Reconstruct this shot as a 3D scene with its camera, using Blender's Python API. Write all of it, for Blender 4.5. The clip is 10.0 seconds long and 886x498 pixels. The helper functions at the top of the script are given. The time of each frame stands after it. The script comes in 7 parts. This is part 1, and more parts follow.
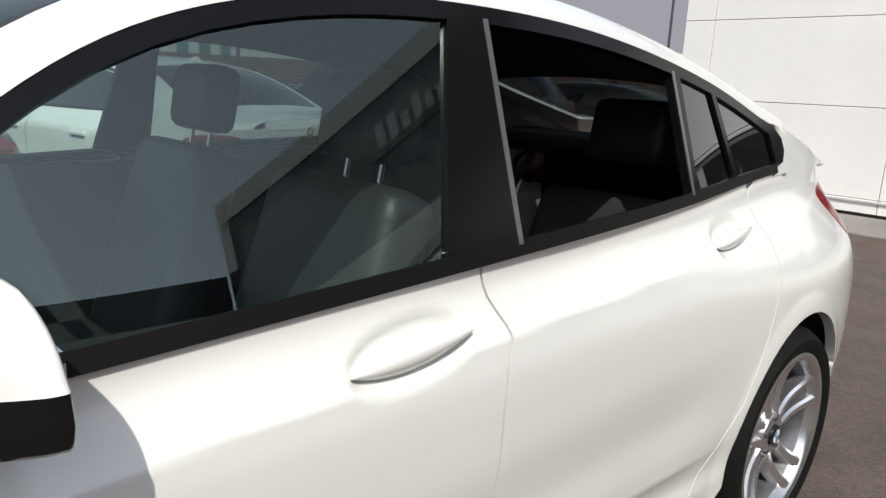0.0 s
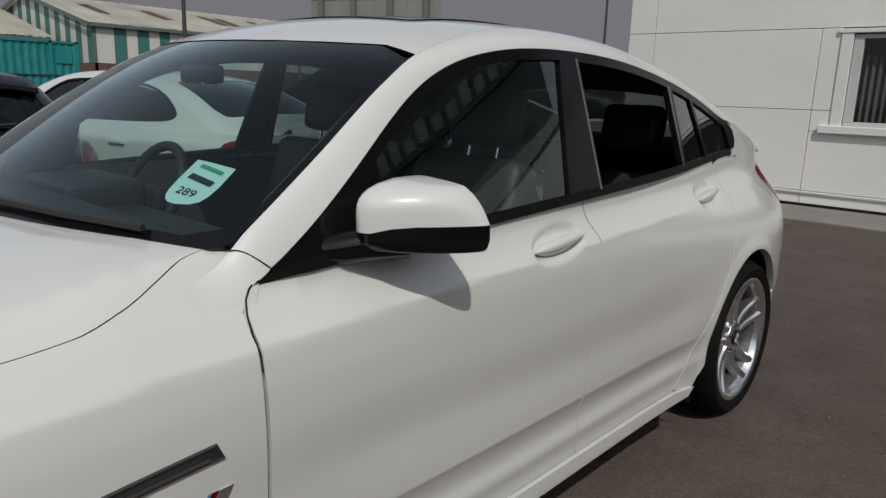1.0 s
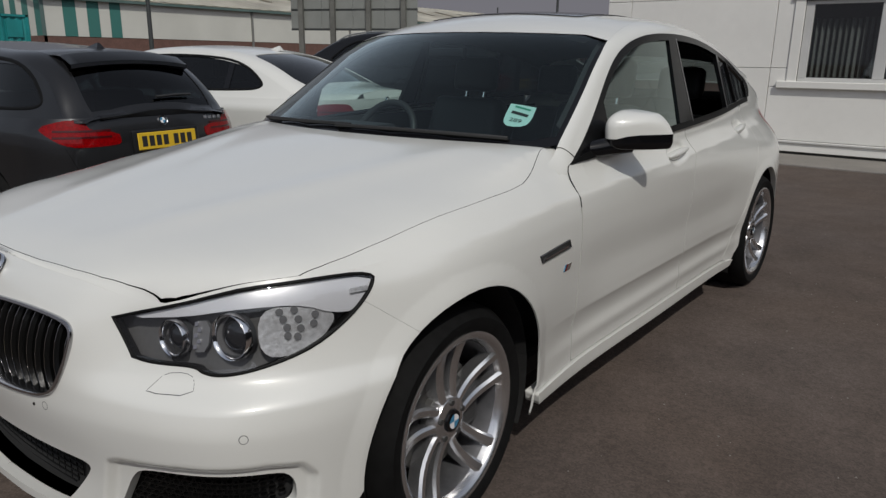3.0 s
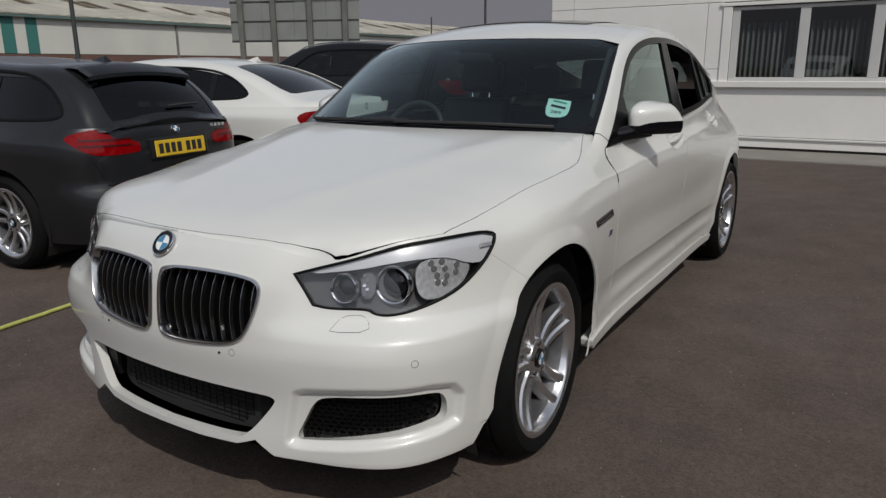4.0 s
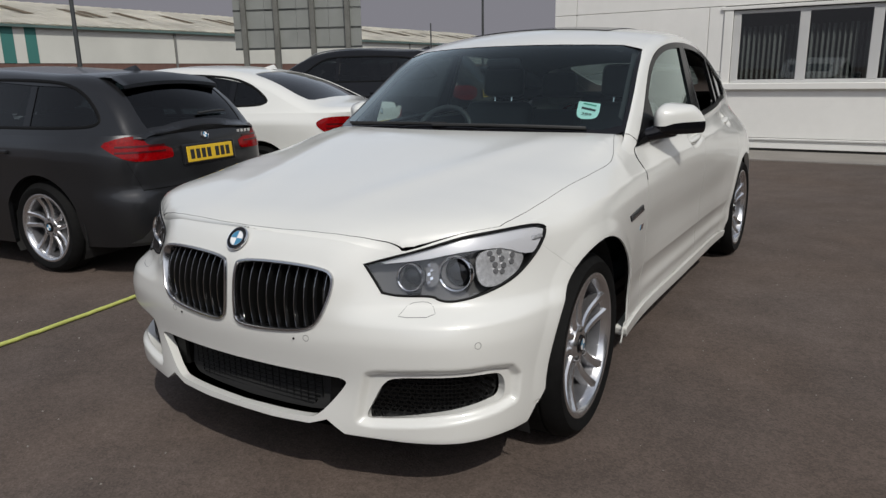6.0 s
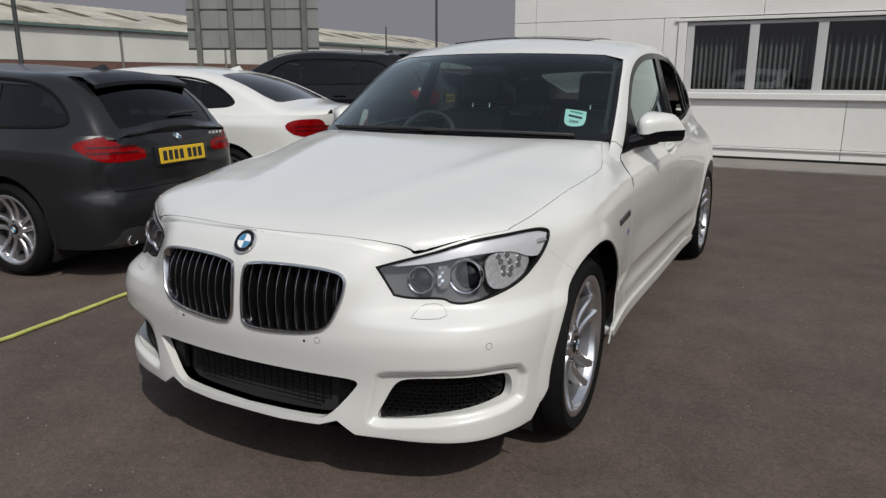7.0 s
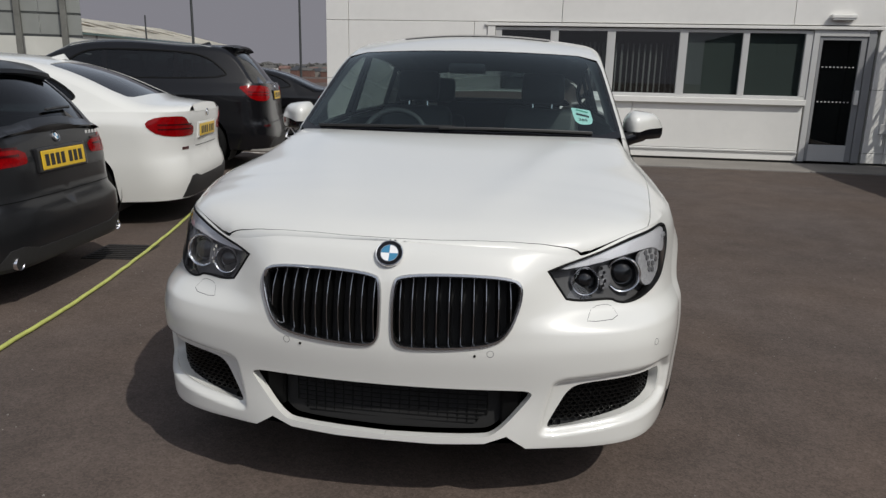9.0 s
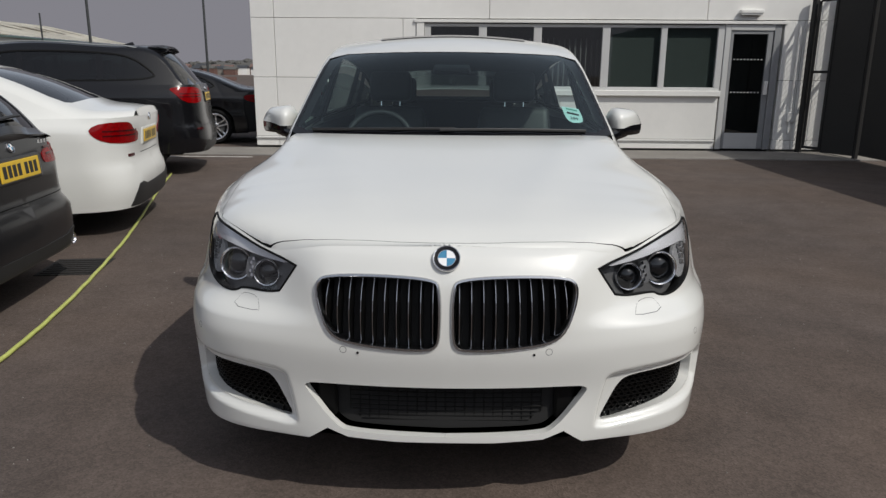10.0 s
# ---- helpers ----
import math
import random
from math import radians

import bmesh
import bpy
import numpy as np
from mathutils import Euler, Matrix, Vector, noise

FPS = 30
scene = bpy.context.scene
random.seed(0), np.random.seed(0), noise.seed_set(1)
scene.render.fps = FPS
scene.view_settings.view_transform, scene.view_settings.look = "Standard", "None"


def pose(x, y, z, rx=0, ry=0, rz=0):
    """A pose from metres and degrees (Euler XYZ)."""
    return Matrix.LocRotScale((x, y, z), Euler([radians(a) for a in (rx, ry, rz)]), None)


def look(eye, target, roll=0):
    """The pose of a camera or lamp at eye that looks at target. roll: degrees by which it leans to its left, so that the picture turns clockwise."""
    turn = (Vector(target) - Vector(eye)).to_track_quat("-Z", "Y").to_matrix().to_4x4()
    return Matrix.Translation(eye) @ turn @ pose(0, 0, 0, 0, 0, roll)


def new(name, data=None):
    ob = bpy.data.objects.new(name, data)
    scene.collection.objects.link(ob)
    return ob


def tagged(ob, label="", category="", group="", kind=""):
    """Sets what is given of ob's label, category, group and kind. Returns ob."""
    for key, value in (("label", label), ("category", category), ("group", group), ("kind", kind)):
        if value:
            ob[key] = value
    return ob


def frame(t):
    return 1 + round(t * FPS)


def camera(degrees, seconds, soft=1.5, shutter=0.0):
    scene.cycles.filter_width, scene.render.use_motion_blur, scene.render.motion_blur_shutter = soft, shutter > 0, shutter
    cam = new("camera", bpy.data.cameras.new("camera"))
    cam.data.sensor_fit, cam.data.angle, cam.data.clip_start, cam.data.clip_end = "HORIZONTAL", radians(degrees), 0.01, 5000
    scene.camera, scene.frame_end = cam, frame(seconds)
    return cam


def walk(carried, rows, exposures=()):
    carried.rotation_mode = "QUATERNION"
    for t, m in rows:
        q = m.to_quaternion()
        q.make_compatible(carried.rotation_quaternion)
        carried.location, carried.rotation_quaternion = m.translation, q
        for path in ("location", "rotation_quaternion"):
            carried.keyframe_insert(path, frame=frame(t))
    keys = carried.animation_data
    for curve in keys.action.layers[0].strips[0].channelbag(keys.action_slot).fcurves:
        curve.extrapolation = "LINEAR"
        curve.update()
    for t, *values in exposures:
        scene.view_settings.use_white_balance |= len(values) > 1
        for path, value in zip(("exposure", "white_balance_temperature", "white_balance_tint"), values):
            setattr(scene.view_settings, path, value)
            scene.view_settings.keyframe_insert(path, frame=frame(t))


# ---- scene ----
cam = camera(64.2, 10.0, soft=1.4)
PATH = [
    (0, (1.604, 0.974, 1.345), (0.182, 2.303, 0.884), 2.6),
    (0.5, (1.751, 0.537, 1.358), (0.38, 1.927, 0.925), 2.2),
    (1, (1.88, 0.043, 1.345), (0.57, 1.491, 0.911), 1.9),
    (1.5, (1.908, -0.376, 1.34), (0.647, 1.106, 0.877), 2.7),
    (2, (1.928, -0.813, 1.332), (0.715, 0.705, 0.859), 2.8),
    (3.3, (1.986, -1.678, 1.355), (0.822, -0.137, 0.836), -0.5),
    (3.5, (1.93, -1.837, 1.329), (0.828, -0.243, 0.833), 0.0),
    (4, (1.82, -2.106, 1.326), (0.783, -0.469, 0.829), -0.5),
    (4.5, (1.8, -2.255, 1.323), (0.807, -0.592, 0.825), -0.6),
    (5, (1.788, -2.327, 1.331), (0.76, -0.685, 0.833), -0.9),
    (5.5, (1.769, -2.329, 1.326), (0.726, -0.694, 0.838), -1.3),
    (7, (1.622, -2.484, 1.342), (0.71, -0.769, 0.868), -0.0),
    (7.5, (1.368, -2.576, 1.338), (0.581, -0.799, 0.863), 0.5),
    (8, (1.073, -2.634, 1.34), (0.439, -0.795, 0.872), 0.8),
    (8.5, (0.747, -2.743, 1.346), (0.34, -0.844, 0.869), 1.3),
    (9, (0.432, -2.767, 1.325), (0.162, -0.842, 0.852), 1.3),
    (9.5, (0.161, -2.795, 1.336), (0.023, -0.856, 0.867), 1.2),
    (10, (0.021, -2.82, 1.35), (-0.01, -0.879, 0.868), 0.4),
]
walk(cam, [(t, look(eye, target, roll)) for t, eye, target, roll in PATH],
     exposures=[(0, 0.68), (.3, 0.42), (.6, -0.12), (1.0, -0.35), (2.0, -0.40), (3.5, -0.40), (4.5, -0.23), (5.5, -0.09), (7.5, -0.04), (8.5, -0.05), (10.0, 0.0)])

# ---- world and sun ----
SUN_DIR = Vector((0.71, -0.58, 1.02)).normalized()
sky_world = bpy.data.worlds.new("sky")
scene.world = sky_world
sky_world.use_nodes = True
_wt = sky_world.node_tree
_sky = _wt.nodes.new("ShaderNodeTexSky")
_sky.sky_type = "NISHITA"
_sky.sun_disc = False
_sky.sun_elevation = math.asin(SUN_DIR.z)
_sky.sun_rotation = math.atan2(SUN_DIR.x, SUN_DIR.y)
_sky.air_density, _sky.dust_density, _sky.ozone_density = 1.0, 1.0, 1.5
_hs = _wt.nodes.new("ShaderNodeHueSaturation")
_hs.inputs["Saturation"].default_value = 0.45
_wt.links.new(_sky.outputs[0], _hs.inputs["Color"])
_tint = _wt.nodes.new("ShaderNodeMix")
_tint.data_type, _tint.blend_type = "RGBA", "MULTIPLY"
_tint.inputs["Factor"].default_value = 1.0
_tint.inputs["B"].default_value = (1.0, 0.985, 0.965, 1)
_wt.links.new(_hs.outputs[0], _tint.inputs["A"])
_wt.links.new(_tint.outputs["Result"], _wt.nodes["Background"].inputs[0])
_wt.nodes["Background"].inputs[1].default_value = 0.15
sun_data = bpy.data.lights.new("sun", "SUN")
sun_data.energy, sun_data.angle, sun_data.color = 2.75, radians(0.6), (1.0, 0.968, 0.905)
sun = new("sun", sun_data)
sun.matrix_world = look(SUN_DIR * 30, (0, 0, 0))

# ---- materials ----
def mat(name, color, rough=0.5, metal=0.0, grain=0.0, grain_scale=60.0, stain=0.0, stain_scale=2.0, bump=0.0,
        coat=0.0, spec=0.5, per_piece=0.0, coat_rough=0.03):
    m = bpy.data.materials.new(name)
    m.use_nodes = True
    nt = m.node_tree
    b = nt.nodes["Principled BSDF"]
    b.inputs["Roughness"].default_value = rough
    b.inputs["Metallic"].default_value = metal
    b.inputs["Specular IOR Level"].default_value = spec
    b.inputs["Coat Weight"].default_value = coat
    b.inputs["Coat Roughness"].default_value = coat_rough
    b.inputs["Base Color"].default_value = (*color, 1)
    if not (grain or stain or bump or per_piece):
        return m
    tc = nt.nodes.new("ShaderNodeTexCoord")
    fine = nt.nodes.new("ShaderNodeTexNoise")
    fine.inputs["Scale"].default_value, fine.inputs["Detail"].default_value = grain_scale, 6
    nt.links.new(tc.outputs["Object"], fine.inputs["Vector"])
    wide = nt.nodes.new("ShaderNodeTexNoise")
    wide.inputs["Scale"].default_value, wide.inputs["Detail"].default_value = stain_scale, 5
    nt.links.new(tc.outputs["Object"], wide.inputs["Vector"])

    def scaled(src, amount):
        r = nt.nodes.new("ShaderNodeMapRange")
        r.inputs["From Min"].default_value, r.inputs["From Max"].default_value = 0.25, 0.75
        r.inputs["To Min"].default_value, r.inputs["To Max"].default_value = 1 - amount, 1 + amount
        nt.links.new(src, r.inputs["Value"])
        return r.outputs[0]

    val = nt.nodes.new("ShaderNodeMath")
    val.operation = "MULTIPLY"
    nt.links.new(scaled(fine.outputs["Fac"], grain), val.inputs[0])
    nt.links.new(scaled(wide.outputs["Fac"], stain), val.inputs[1])
    out = val.outputs[0]
    if per_piece:
        info = nt.nodes.new("ShaderNodeObjectInfo")
        v2 = nt.nodes.new("ShaderNodeMath")
        v2.operation = "MULTIPLY"
        nt.links.new(out, v2.inputs[0])
        nt.links.new(scaled(info.outputs["Random"], per_piece), v2.inputs[1])
        out = v2.outputs[0]
    mul = nt.nodes.new("ShaderNodeVectorMath")
    mul.operation = "SCALE"
    mul.inputs[0].default_value = color
    nt.links.new(out, mul.inputs["Scale"])
    nt.links.new(mul.outputs[0], b.inputs["Base Color"])
    if bump:
        bp = nt.nodes.new("ShaderNodeBump")
        bp.inputs["Strength"].default_value, bp.inputs["Distance"].default_value = bump, 0.004
        nt.links.new(fine.outputs["Fac"], bp.inputs["Height"])
        nt.links.new(bp.outputs[0], b.inputs["Normal"])
    return m


def glass_mat(name, tint, gloss=1.0, sheen=(1, 1, 1)):
    m = bpy.data.materials.new(name)
    m.use_nodes = True
    nt = m.node_tree
    nt.nodes.remove(nt.nodes["Principled BSDF"])
    tr = nt.nodes.new("ShaderNodeBsdfTransparent")
    tr.inputs[0].default_value = (*tint, 1)
    gl = nt.nodes.new("ShaderNodeBsdfGlossy")
    gl.inputs["Roughness"].default_value = 0.0
    gl.inputs["Color"].default_value = (*sheen, 1)
    lw = nt.nodes.new("ShaderNodeLayerWeight")
    lw.inputs["Blend"].default_value = 0.5
    pw = nt.nodes.new("ShaderNodeMath")
    pw.operation = "POWER"
    pw.inputs[1].default_value = 5.0
    fr = nt.nodes.new("ShaderNodeMath")
    fr.operation = "MULTIPLY_ADD"
    fr.inputs[1].default_value, fr.inputs[2].default_value = 0.96, 0.04
    nt.links.new(lw.outputs["Facing"], pw.inputs[0])
    nt.links.new(pw.outputs[0], fr.inputs[0])
    k = nt.nodes.new("ShaderNodeMath")
    k.operation, k.use_clamp = "MULTIPLY", True
    k.inputs[1].default_value = 1.7 * gloss
    mix = nt.nodes.new("ShaderNodeMixShader")
    nt.links.new(fr.outputs[0], k.inputs[0])
    nt.links.new(k.outputs[0], mix.inputs[0])
    nt.links.new(tr.outputs[0], mix.inputs[1])
    nt.links.new(gl.outputs[0], mix.inputs[2])
    nt.links.new(mix.outputs[0], nt.nodes["Material Output"].inputs[0])
    return m


M_white = mat("white_car_paint", (0.64, 0.64, 0.61), 0.35, coat=1.0, coat_rough=0.09, grain=0.015, grain_scale=900, stain=0.012, stain_scale=3)
M_grey = mat("dark_grey_car_paint", (0.024, 0.0245, 0.0265), 0.28, 0.6, coat=0.4, grain=0.12, grain_scale=900, stain=.05, stain_scale=3)
M_black_paint = mat("black_car_paint", (0.0045, 0.0045, 0.0055), 0.25, coat=0.4, spec=0.25, grain=.1, grain_scale=700)
M_gloss_black = mat("gloss_black_trim", (0.005, 0.005, 0.006), 0.14, coat=0.25, spec=0.25)
M_rubber = mat("tyre_rubber", (0.007, 0.007, 0.007), 0.75, spec=0.10, grain=0.2, grain_scale=40, stain=0.2, stain_scale=9, bump=0.2)
M_channel = mat("grey_window_channel", (0.07, 0.07, 0.072), 0.3, coat=0.5)
M_seal = mat("rubber_seal", (0.005, 0.005, 0.005), 0.5, spec=0.12)
M_shadowline = mat("satin_black_window_trim", (0.004, 0.004, 0.0045), 0.16, spec=0.16)
M_plastic = mat("matt_black_plastic", (0.020, 0.020, 0.020), 0.55, grain=0.15, grain_scale=200, bump=0.15)
M_void = mat("dark_underside", (0.012, 0.012, 0.012), 0.9)
M_chrome = mat("chrome", (0.86, 0.86, 0.87), 0.06, 1.0)
M_alloy = mat("silver_alloy", (0.66, 0.66, 0.67), 0.24, 0.95, stain=0.05, stain_scale=8, coat=0.3)
M_barrel = mat("rim_barrel", (0.20, 0.20, 0.21), 0.45, 0.8, grain=0.15, grain_scale=30, stain=0.2, stain_scale=12)
M_slat = mat("gloss_slat_black", (0.004, 0.004, 0.004), 0.3, spec=0.3)
M_darkchrome = mat("thin_chrome_edge", (0.50, 0.50, 0.51), 0.18, 1.0)
M_lampbowl = mat("lamp_bowl_grey", (0.10, 0.098, 0.098), 0.35, 0.2, grain=0.1, grain_scale=120)
M_reflector = mat("lamp_reflector_silver", (0.68, 0.68, 0.69), 0.30, 0.6, grain=0.25, grain_scale=80, bump=0.4)
M_disc = mat("brake_disc_steel", (0.06, 0.058, 0.055), 0.6, 0.4, grain=0.1, grain_scale=80)
M_caliper = mat("brake_caliper", (0.08, 0.08, 0.08), 0.5, 0.6)
M_glass = glass_mat("tinted_car_glass", (0.72, 0.83, 0.80), 1.35, (0.86, 1.0, 0.96))
M_screen = glass_mat("windscreen_glass", (0.70, 0.81, 0.80), 0.75, (0.90, 1.0, 1.0))
M_halftint = glass_mat("half_tinted_glass", (0.20, 0.235, 0.23))
M_privacy = glass_mat("privacy_glass", (0.035, 0.04, 0.04))
M_bgglass = glass_mat("parked_car_glass", (0.09, 0.11, 0.12), 0.6)
M_lens = glass_mat("clear_lens", (0.93, 0.94, 0.95), 0.8)
M_red = mat("red_lamp_lens", (0.19, 0.0008, 0.002), 0.10, spec=0.2, coat=0.05, grain=0.35, grain_scale=60)
M_darkred = mat("dark_red_lamp_lens", (0.05, 0.002, 0.003), 0.15, coat=0.15, spec=0.3)
M_leather = mat("dark_leather", (0.023, 0.023, 0.0245), 0.5, grain=0.12, grain_scale=90, bump=0.2)
M_felt = mat("dark_cabin_felt", (0.012, 0.012, 0.013), 0.95, spec=0.03, grain=.2, grain_scale=200)
M_greyleather = mat("grey_cabin_trim", (0.040, 0.042, 0.044), 0.6, grain=0.12, grain_scale=90, bump=0.2)
M_blue = mat("badge_blue", (0.045, 0.21, 0.36), 0.2, coat=1.0)
M_badgewhite = mat("badge_white", (0.8, 0.8, 0.8), 0.2, coat=1.0)
M_lampgrey = mat("lamp_housing_grey", (0.055, 0.057, 0.06), 0.3, 0.3)
M_led = mat("light_emitter_grey", (0.17, 0.17, 0.175), 0.25, 0.3)
M_brow = mat("lamp_brow_silver", (0.60, 0.60, 0.62), 0.35, 0.2)
M_lensdark = mat("projector_glass", (0.006, 0.0065, 0.0075), 0.04, coat=0.4)
M_plate = mat("yellow_plate", (0.66, 0.43, 0.025), 0.35, grain=0.05, grain_scale=30)
M_ink = mat("black_ink", (0.02, 0.02, 0.02), 0.5)
M_sticker = mat("pale_mint_sticker", (0.50, 0.76, 0.70), 0.4)
M_greenink = mat("green_ink", (0.05, 0.30, 0.20), 0.5)
def asphalt_mat():
    m = bpy.data.materials.new("asphalt")
    m.use_nodes = True
    nt = m.node_tree
    b = nt.nodes["Principled BSDF"]
    b.inputs["Roughness"].default_value = 0.92
    b.inputs["Specular IOR Level"].default_value = 0.25
    tc = nt.nodes.new("ShaderNodeTexCoord")

    def noise_at(scale, detail, lo, hi, f0=0.3, f1=0.7):
        n = nt.nodes.new("ShaderNodeTexNoise")
        n.inputs["Scale"].default_value, n.inputs["Detail"].default_value = scale, detail
        nt.links.new(tc.outputs["Object"], n.inputs["Vector"])
        r = nt.nodes.new("ShaderNodeMapRange")
        r.inputs["From Min"].default_value, r.inputs["From Max"].default_value = f0, f1
        r.inputs["To Min"].default_value, r.inputs["To Max"].default_value = lo, hi
        nt.links.new(n.outputs["Fac"], r.inputs["Value"])
        return r.outputs[0], n.outputs["Fac"]
    vo = nt.nodes.new("ShaderNodeTexVoronoi")
    vo.inputs["Scale"].default_value = 140
    nt.links.new(tc.outputs["Object"], vo.inputs["Vector"])
    chips = nt.nodes.new("ShaderNodeMapRange")
    chips.inputs["From Min"].default_value, chips.inputs["From Max"].default_value = 0.0, 1.0
    chips.inputs["To Min"].default_value, chips.inputs["To Max"].default_value = 0.80, 1.20
    sep = nt.nodes.new("ShaderNodeSeparateColor")
    nt.links.new(vo.outputs["Color"], sep.inputs[0])
    nt.links.new(sep.outputs[0], chips.inputs["Value"])
    parts = [noise_at(0.45, 4, .86, 1.14)[0], noise_at(3.5, 5, .86, 1.14)[0], noise_at(26, 4, .90, 1.12)[0], chips.outputs[0]]
    out = parts[0]
    for q in parts[1:]:
        k = nt.nodes.new("ShaderNodeMath")
        k.operation = "MULTIPLY"
        nt.links.new(out, k.inputs[0])
        nt.links.new(q, k.inputs[1])
        out = k.outputs[0]
    mix = nt.nodes.new("ShaderNodeMix")
    mix.data_type = "RGBA"
    mix.inputs["A"].default_value, mix.inputs["B"].default_value = (0.086, 0.069, 0.061, 1), (0.089, 0.067, 0.055, 1)
    nt.links.new(noise_at(0.8, 3, 0, 1)[0], mix.inputs["Factor"])
    sc = nt.nodes.new("ShaderNodeVectorMath")
    sc.operation = "SCALE"
    nt.links.new(mix.outputs["Result"], sc.inputs[0])
    nt.links.new(out, sc.inputs["Scale"])
    nt.links.new(sc.outputs[0], b.inputs["Base Color"])
    bp = nt.nodes.new("ShaderNodeBump")
    bp.inputs["Strength"].default_value, bp.inputs["Distance"].default_value = 0.45, 0.003
    nt.links.new(vo.outputs["Distance"], bp.inputs["Height"])
    nt.links.new(bp.outputs[0], b.inputs["Normal"])
    return m


M_asphalt = asphalt_mat()
M_concrete = mat("pavement_concrete", (0.20, 0.185, 0.165), 0.85, grain=0.25, grain_scale=60, stain=0.2, stain_scale=1.2, bump=0.3)
M_paving = mat("paving_slab", (0.19, 0.175, 0.16), 0.85, grain=0.25, grain_scale=60, stain=0.15, stain_scale=2, bump=0.3, per_piece=0.08)
M_clad = mat("white_cladding", (0.76, 0.75, 0.715), 0.45, grain=0.02, grain_scale=8, stain=0.05, stain_scale=0.7, per_piece=0.02)
M_joint = mat("cladding_joint", (0.20, 0.20, 0.19), 0.7)
M_frame = mat("grey_window_frame", (0.52, 0.52, 0.51), 0.4, stain=0.05)
M_doorleaf = mat("mid_grey_door_frame", (0.27, 0.275, 0.28), 0.4, stain=0.08)
M_pane = glass_mat("office_glass", (0.60, 0.64, 0.64))
M_blind = mat("blind_fabric", (0.24, 0.24, 0.23), 0.8, grain=0.1, grain_scale=30, per_piece=0.15)
# near-black tone that puts the rooms' lack of light into their colour
M_room = mat("unlit_room_dark", (0.05, 0.05, 0.05), 0.9)
M_panelgrey = mat("grey_infill_panel", (0.14, 0.162, 0.152), 0.35, coat=0.5)
M_blackfence = mat("black_gate_sheet", (0.022, 0.021, 0.020), 0.7, spec=0.3, stain=0.1, stain_scale=1)
M_steel = mat("galvanised_steel", (0.30, 0.31, 0.31), 0.5, 0.7, grain=0.1, grain_scale=20, stain=0.1)
M_signpost = mat("weathered_sign_post", (0.15, 0.15, 0.135), 0.6, 0.3, grain=0.1, grain_scale=15, stain=0.2, stain_scale=2)
M_sign = mat("sign_back_grey", (0.23, 0.24, 0.225), 0.6, 0.2, stain=0.12, stain_scale=1.5)
M_shedwhite = mat("shed_cream_sheet", (0.55, 0.55, 0.50), 0.6, stain=0.1, stain_scale=0.3)
M_shedgreen = mat("shed_green_sheet", (0.04, 0.16, 0.14), 0.6, stain=0.1, stain_scale=0.3)
M_gutter = mat("grey_green_trim", (0.09, 0.14, 0.13), 0.5, stain=0.15, stain_scale=1)
M_roofdirt = mat("grey_downpipe", (0.17, 0.17, 0.16), 0.6, stain=0.2, stain_scale=2)
M_roofsheet = mat("shed_roof_sheet", (0.66, 0.63, 0.55), 0.7, stain=0.2, stain_scale=0.25)
M_rooflight = mat("dirty_rooflight", (0.22, 0.17, 0.11), 0.6, stain=0.3, stain_scale=2)
M_teal = mat("teal_container_paint", (0.01, 0.20, 0.20), 0.5, stain=0.25, stain_scale=1.2)
M_brick = mat("brown_brick_wall", (0.13, 0.07, 0.055), 0.85, grain=0.2, grain_scale=10, stain=0.15)
M_hose = mat("yellow_hose", (0.42, 0.45, 0.12), 0.5, stain=0.15, stain_scale=20)
M_line = mat("worn_white_line", (0.45, 0.43, 0.40), 0.8, grain=0.3, grain_scale=30, stain=0.3, stain_scale=6)
M_iron = mat("cast_iron_cover", (0.025, 0.023, 0.022), 0.7, 0.4, grain=0.3, grain_scale=40, bump=0.4)
M_dark = mat("dark_fascia", (0.04, 0.042, 0.045), 0.45, stain=0.1, stain_scale=0.5)
M_fascia = mat("dark_showroom_cladding", (0.20, 0.20, 0.20), 0.45, stain=0.1, stain_scale=0.5)
M_pole = mat("dark_pole_paint", (0.06, 0.065, 0.065), 0.5, 0.4)
# grey-brown foliage with the haze of distance mixed into the colour
M_leaf = mat("hazed_far_foliage", (0.085, 0.082, 0.076), 0.9, grain=0.4, grain_scale=3)
M_roofred = mat("far_roof_red", (0.15, 0.09, 0.075), 0.8, stain=0.3, stain_scale=1)


M_haze = bpy.data.materials.new("sky_haze")
M_haze.use_nodes = True
_hn = M_haze.node_tree.nodes
_hn.remove(_hn["Principled BSDF"])
_he = _hn.new("ShaderNodeEmission")
_he.inputs[0].default_value, _he.inputs[1].default_value = (0.222, 0.219, 0.246, 1), 1.0
M_haze.node_tree.links.new(_he.outputs[0], _hn["Material Output"].inputs[0])


# ---- mesh helpers ----
def part(name, bm, material, parent=None, label=""):
    me = bpy.data.meshes.new(name)
    bm.to_mesh(me)
    bm.free()
    me.materials.append(material)
    ob = new(name, me)
    if parent:
        ob.parent = parent
    if label:
        ob["label"] = label
    return ob


def smooth(ob, angle=40):
    me = ob.data
    me.polygons.foreach_set("use_smooth", [True] * len(me.polygons))
    me.set_sharp_from_angle(angle=radians(angle))
    return ob


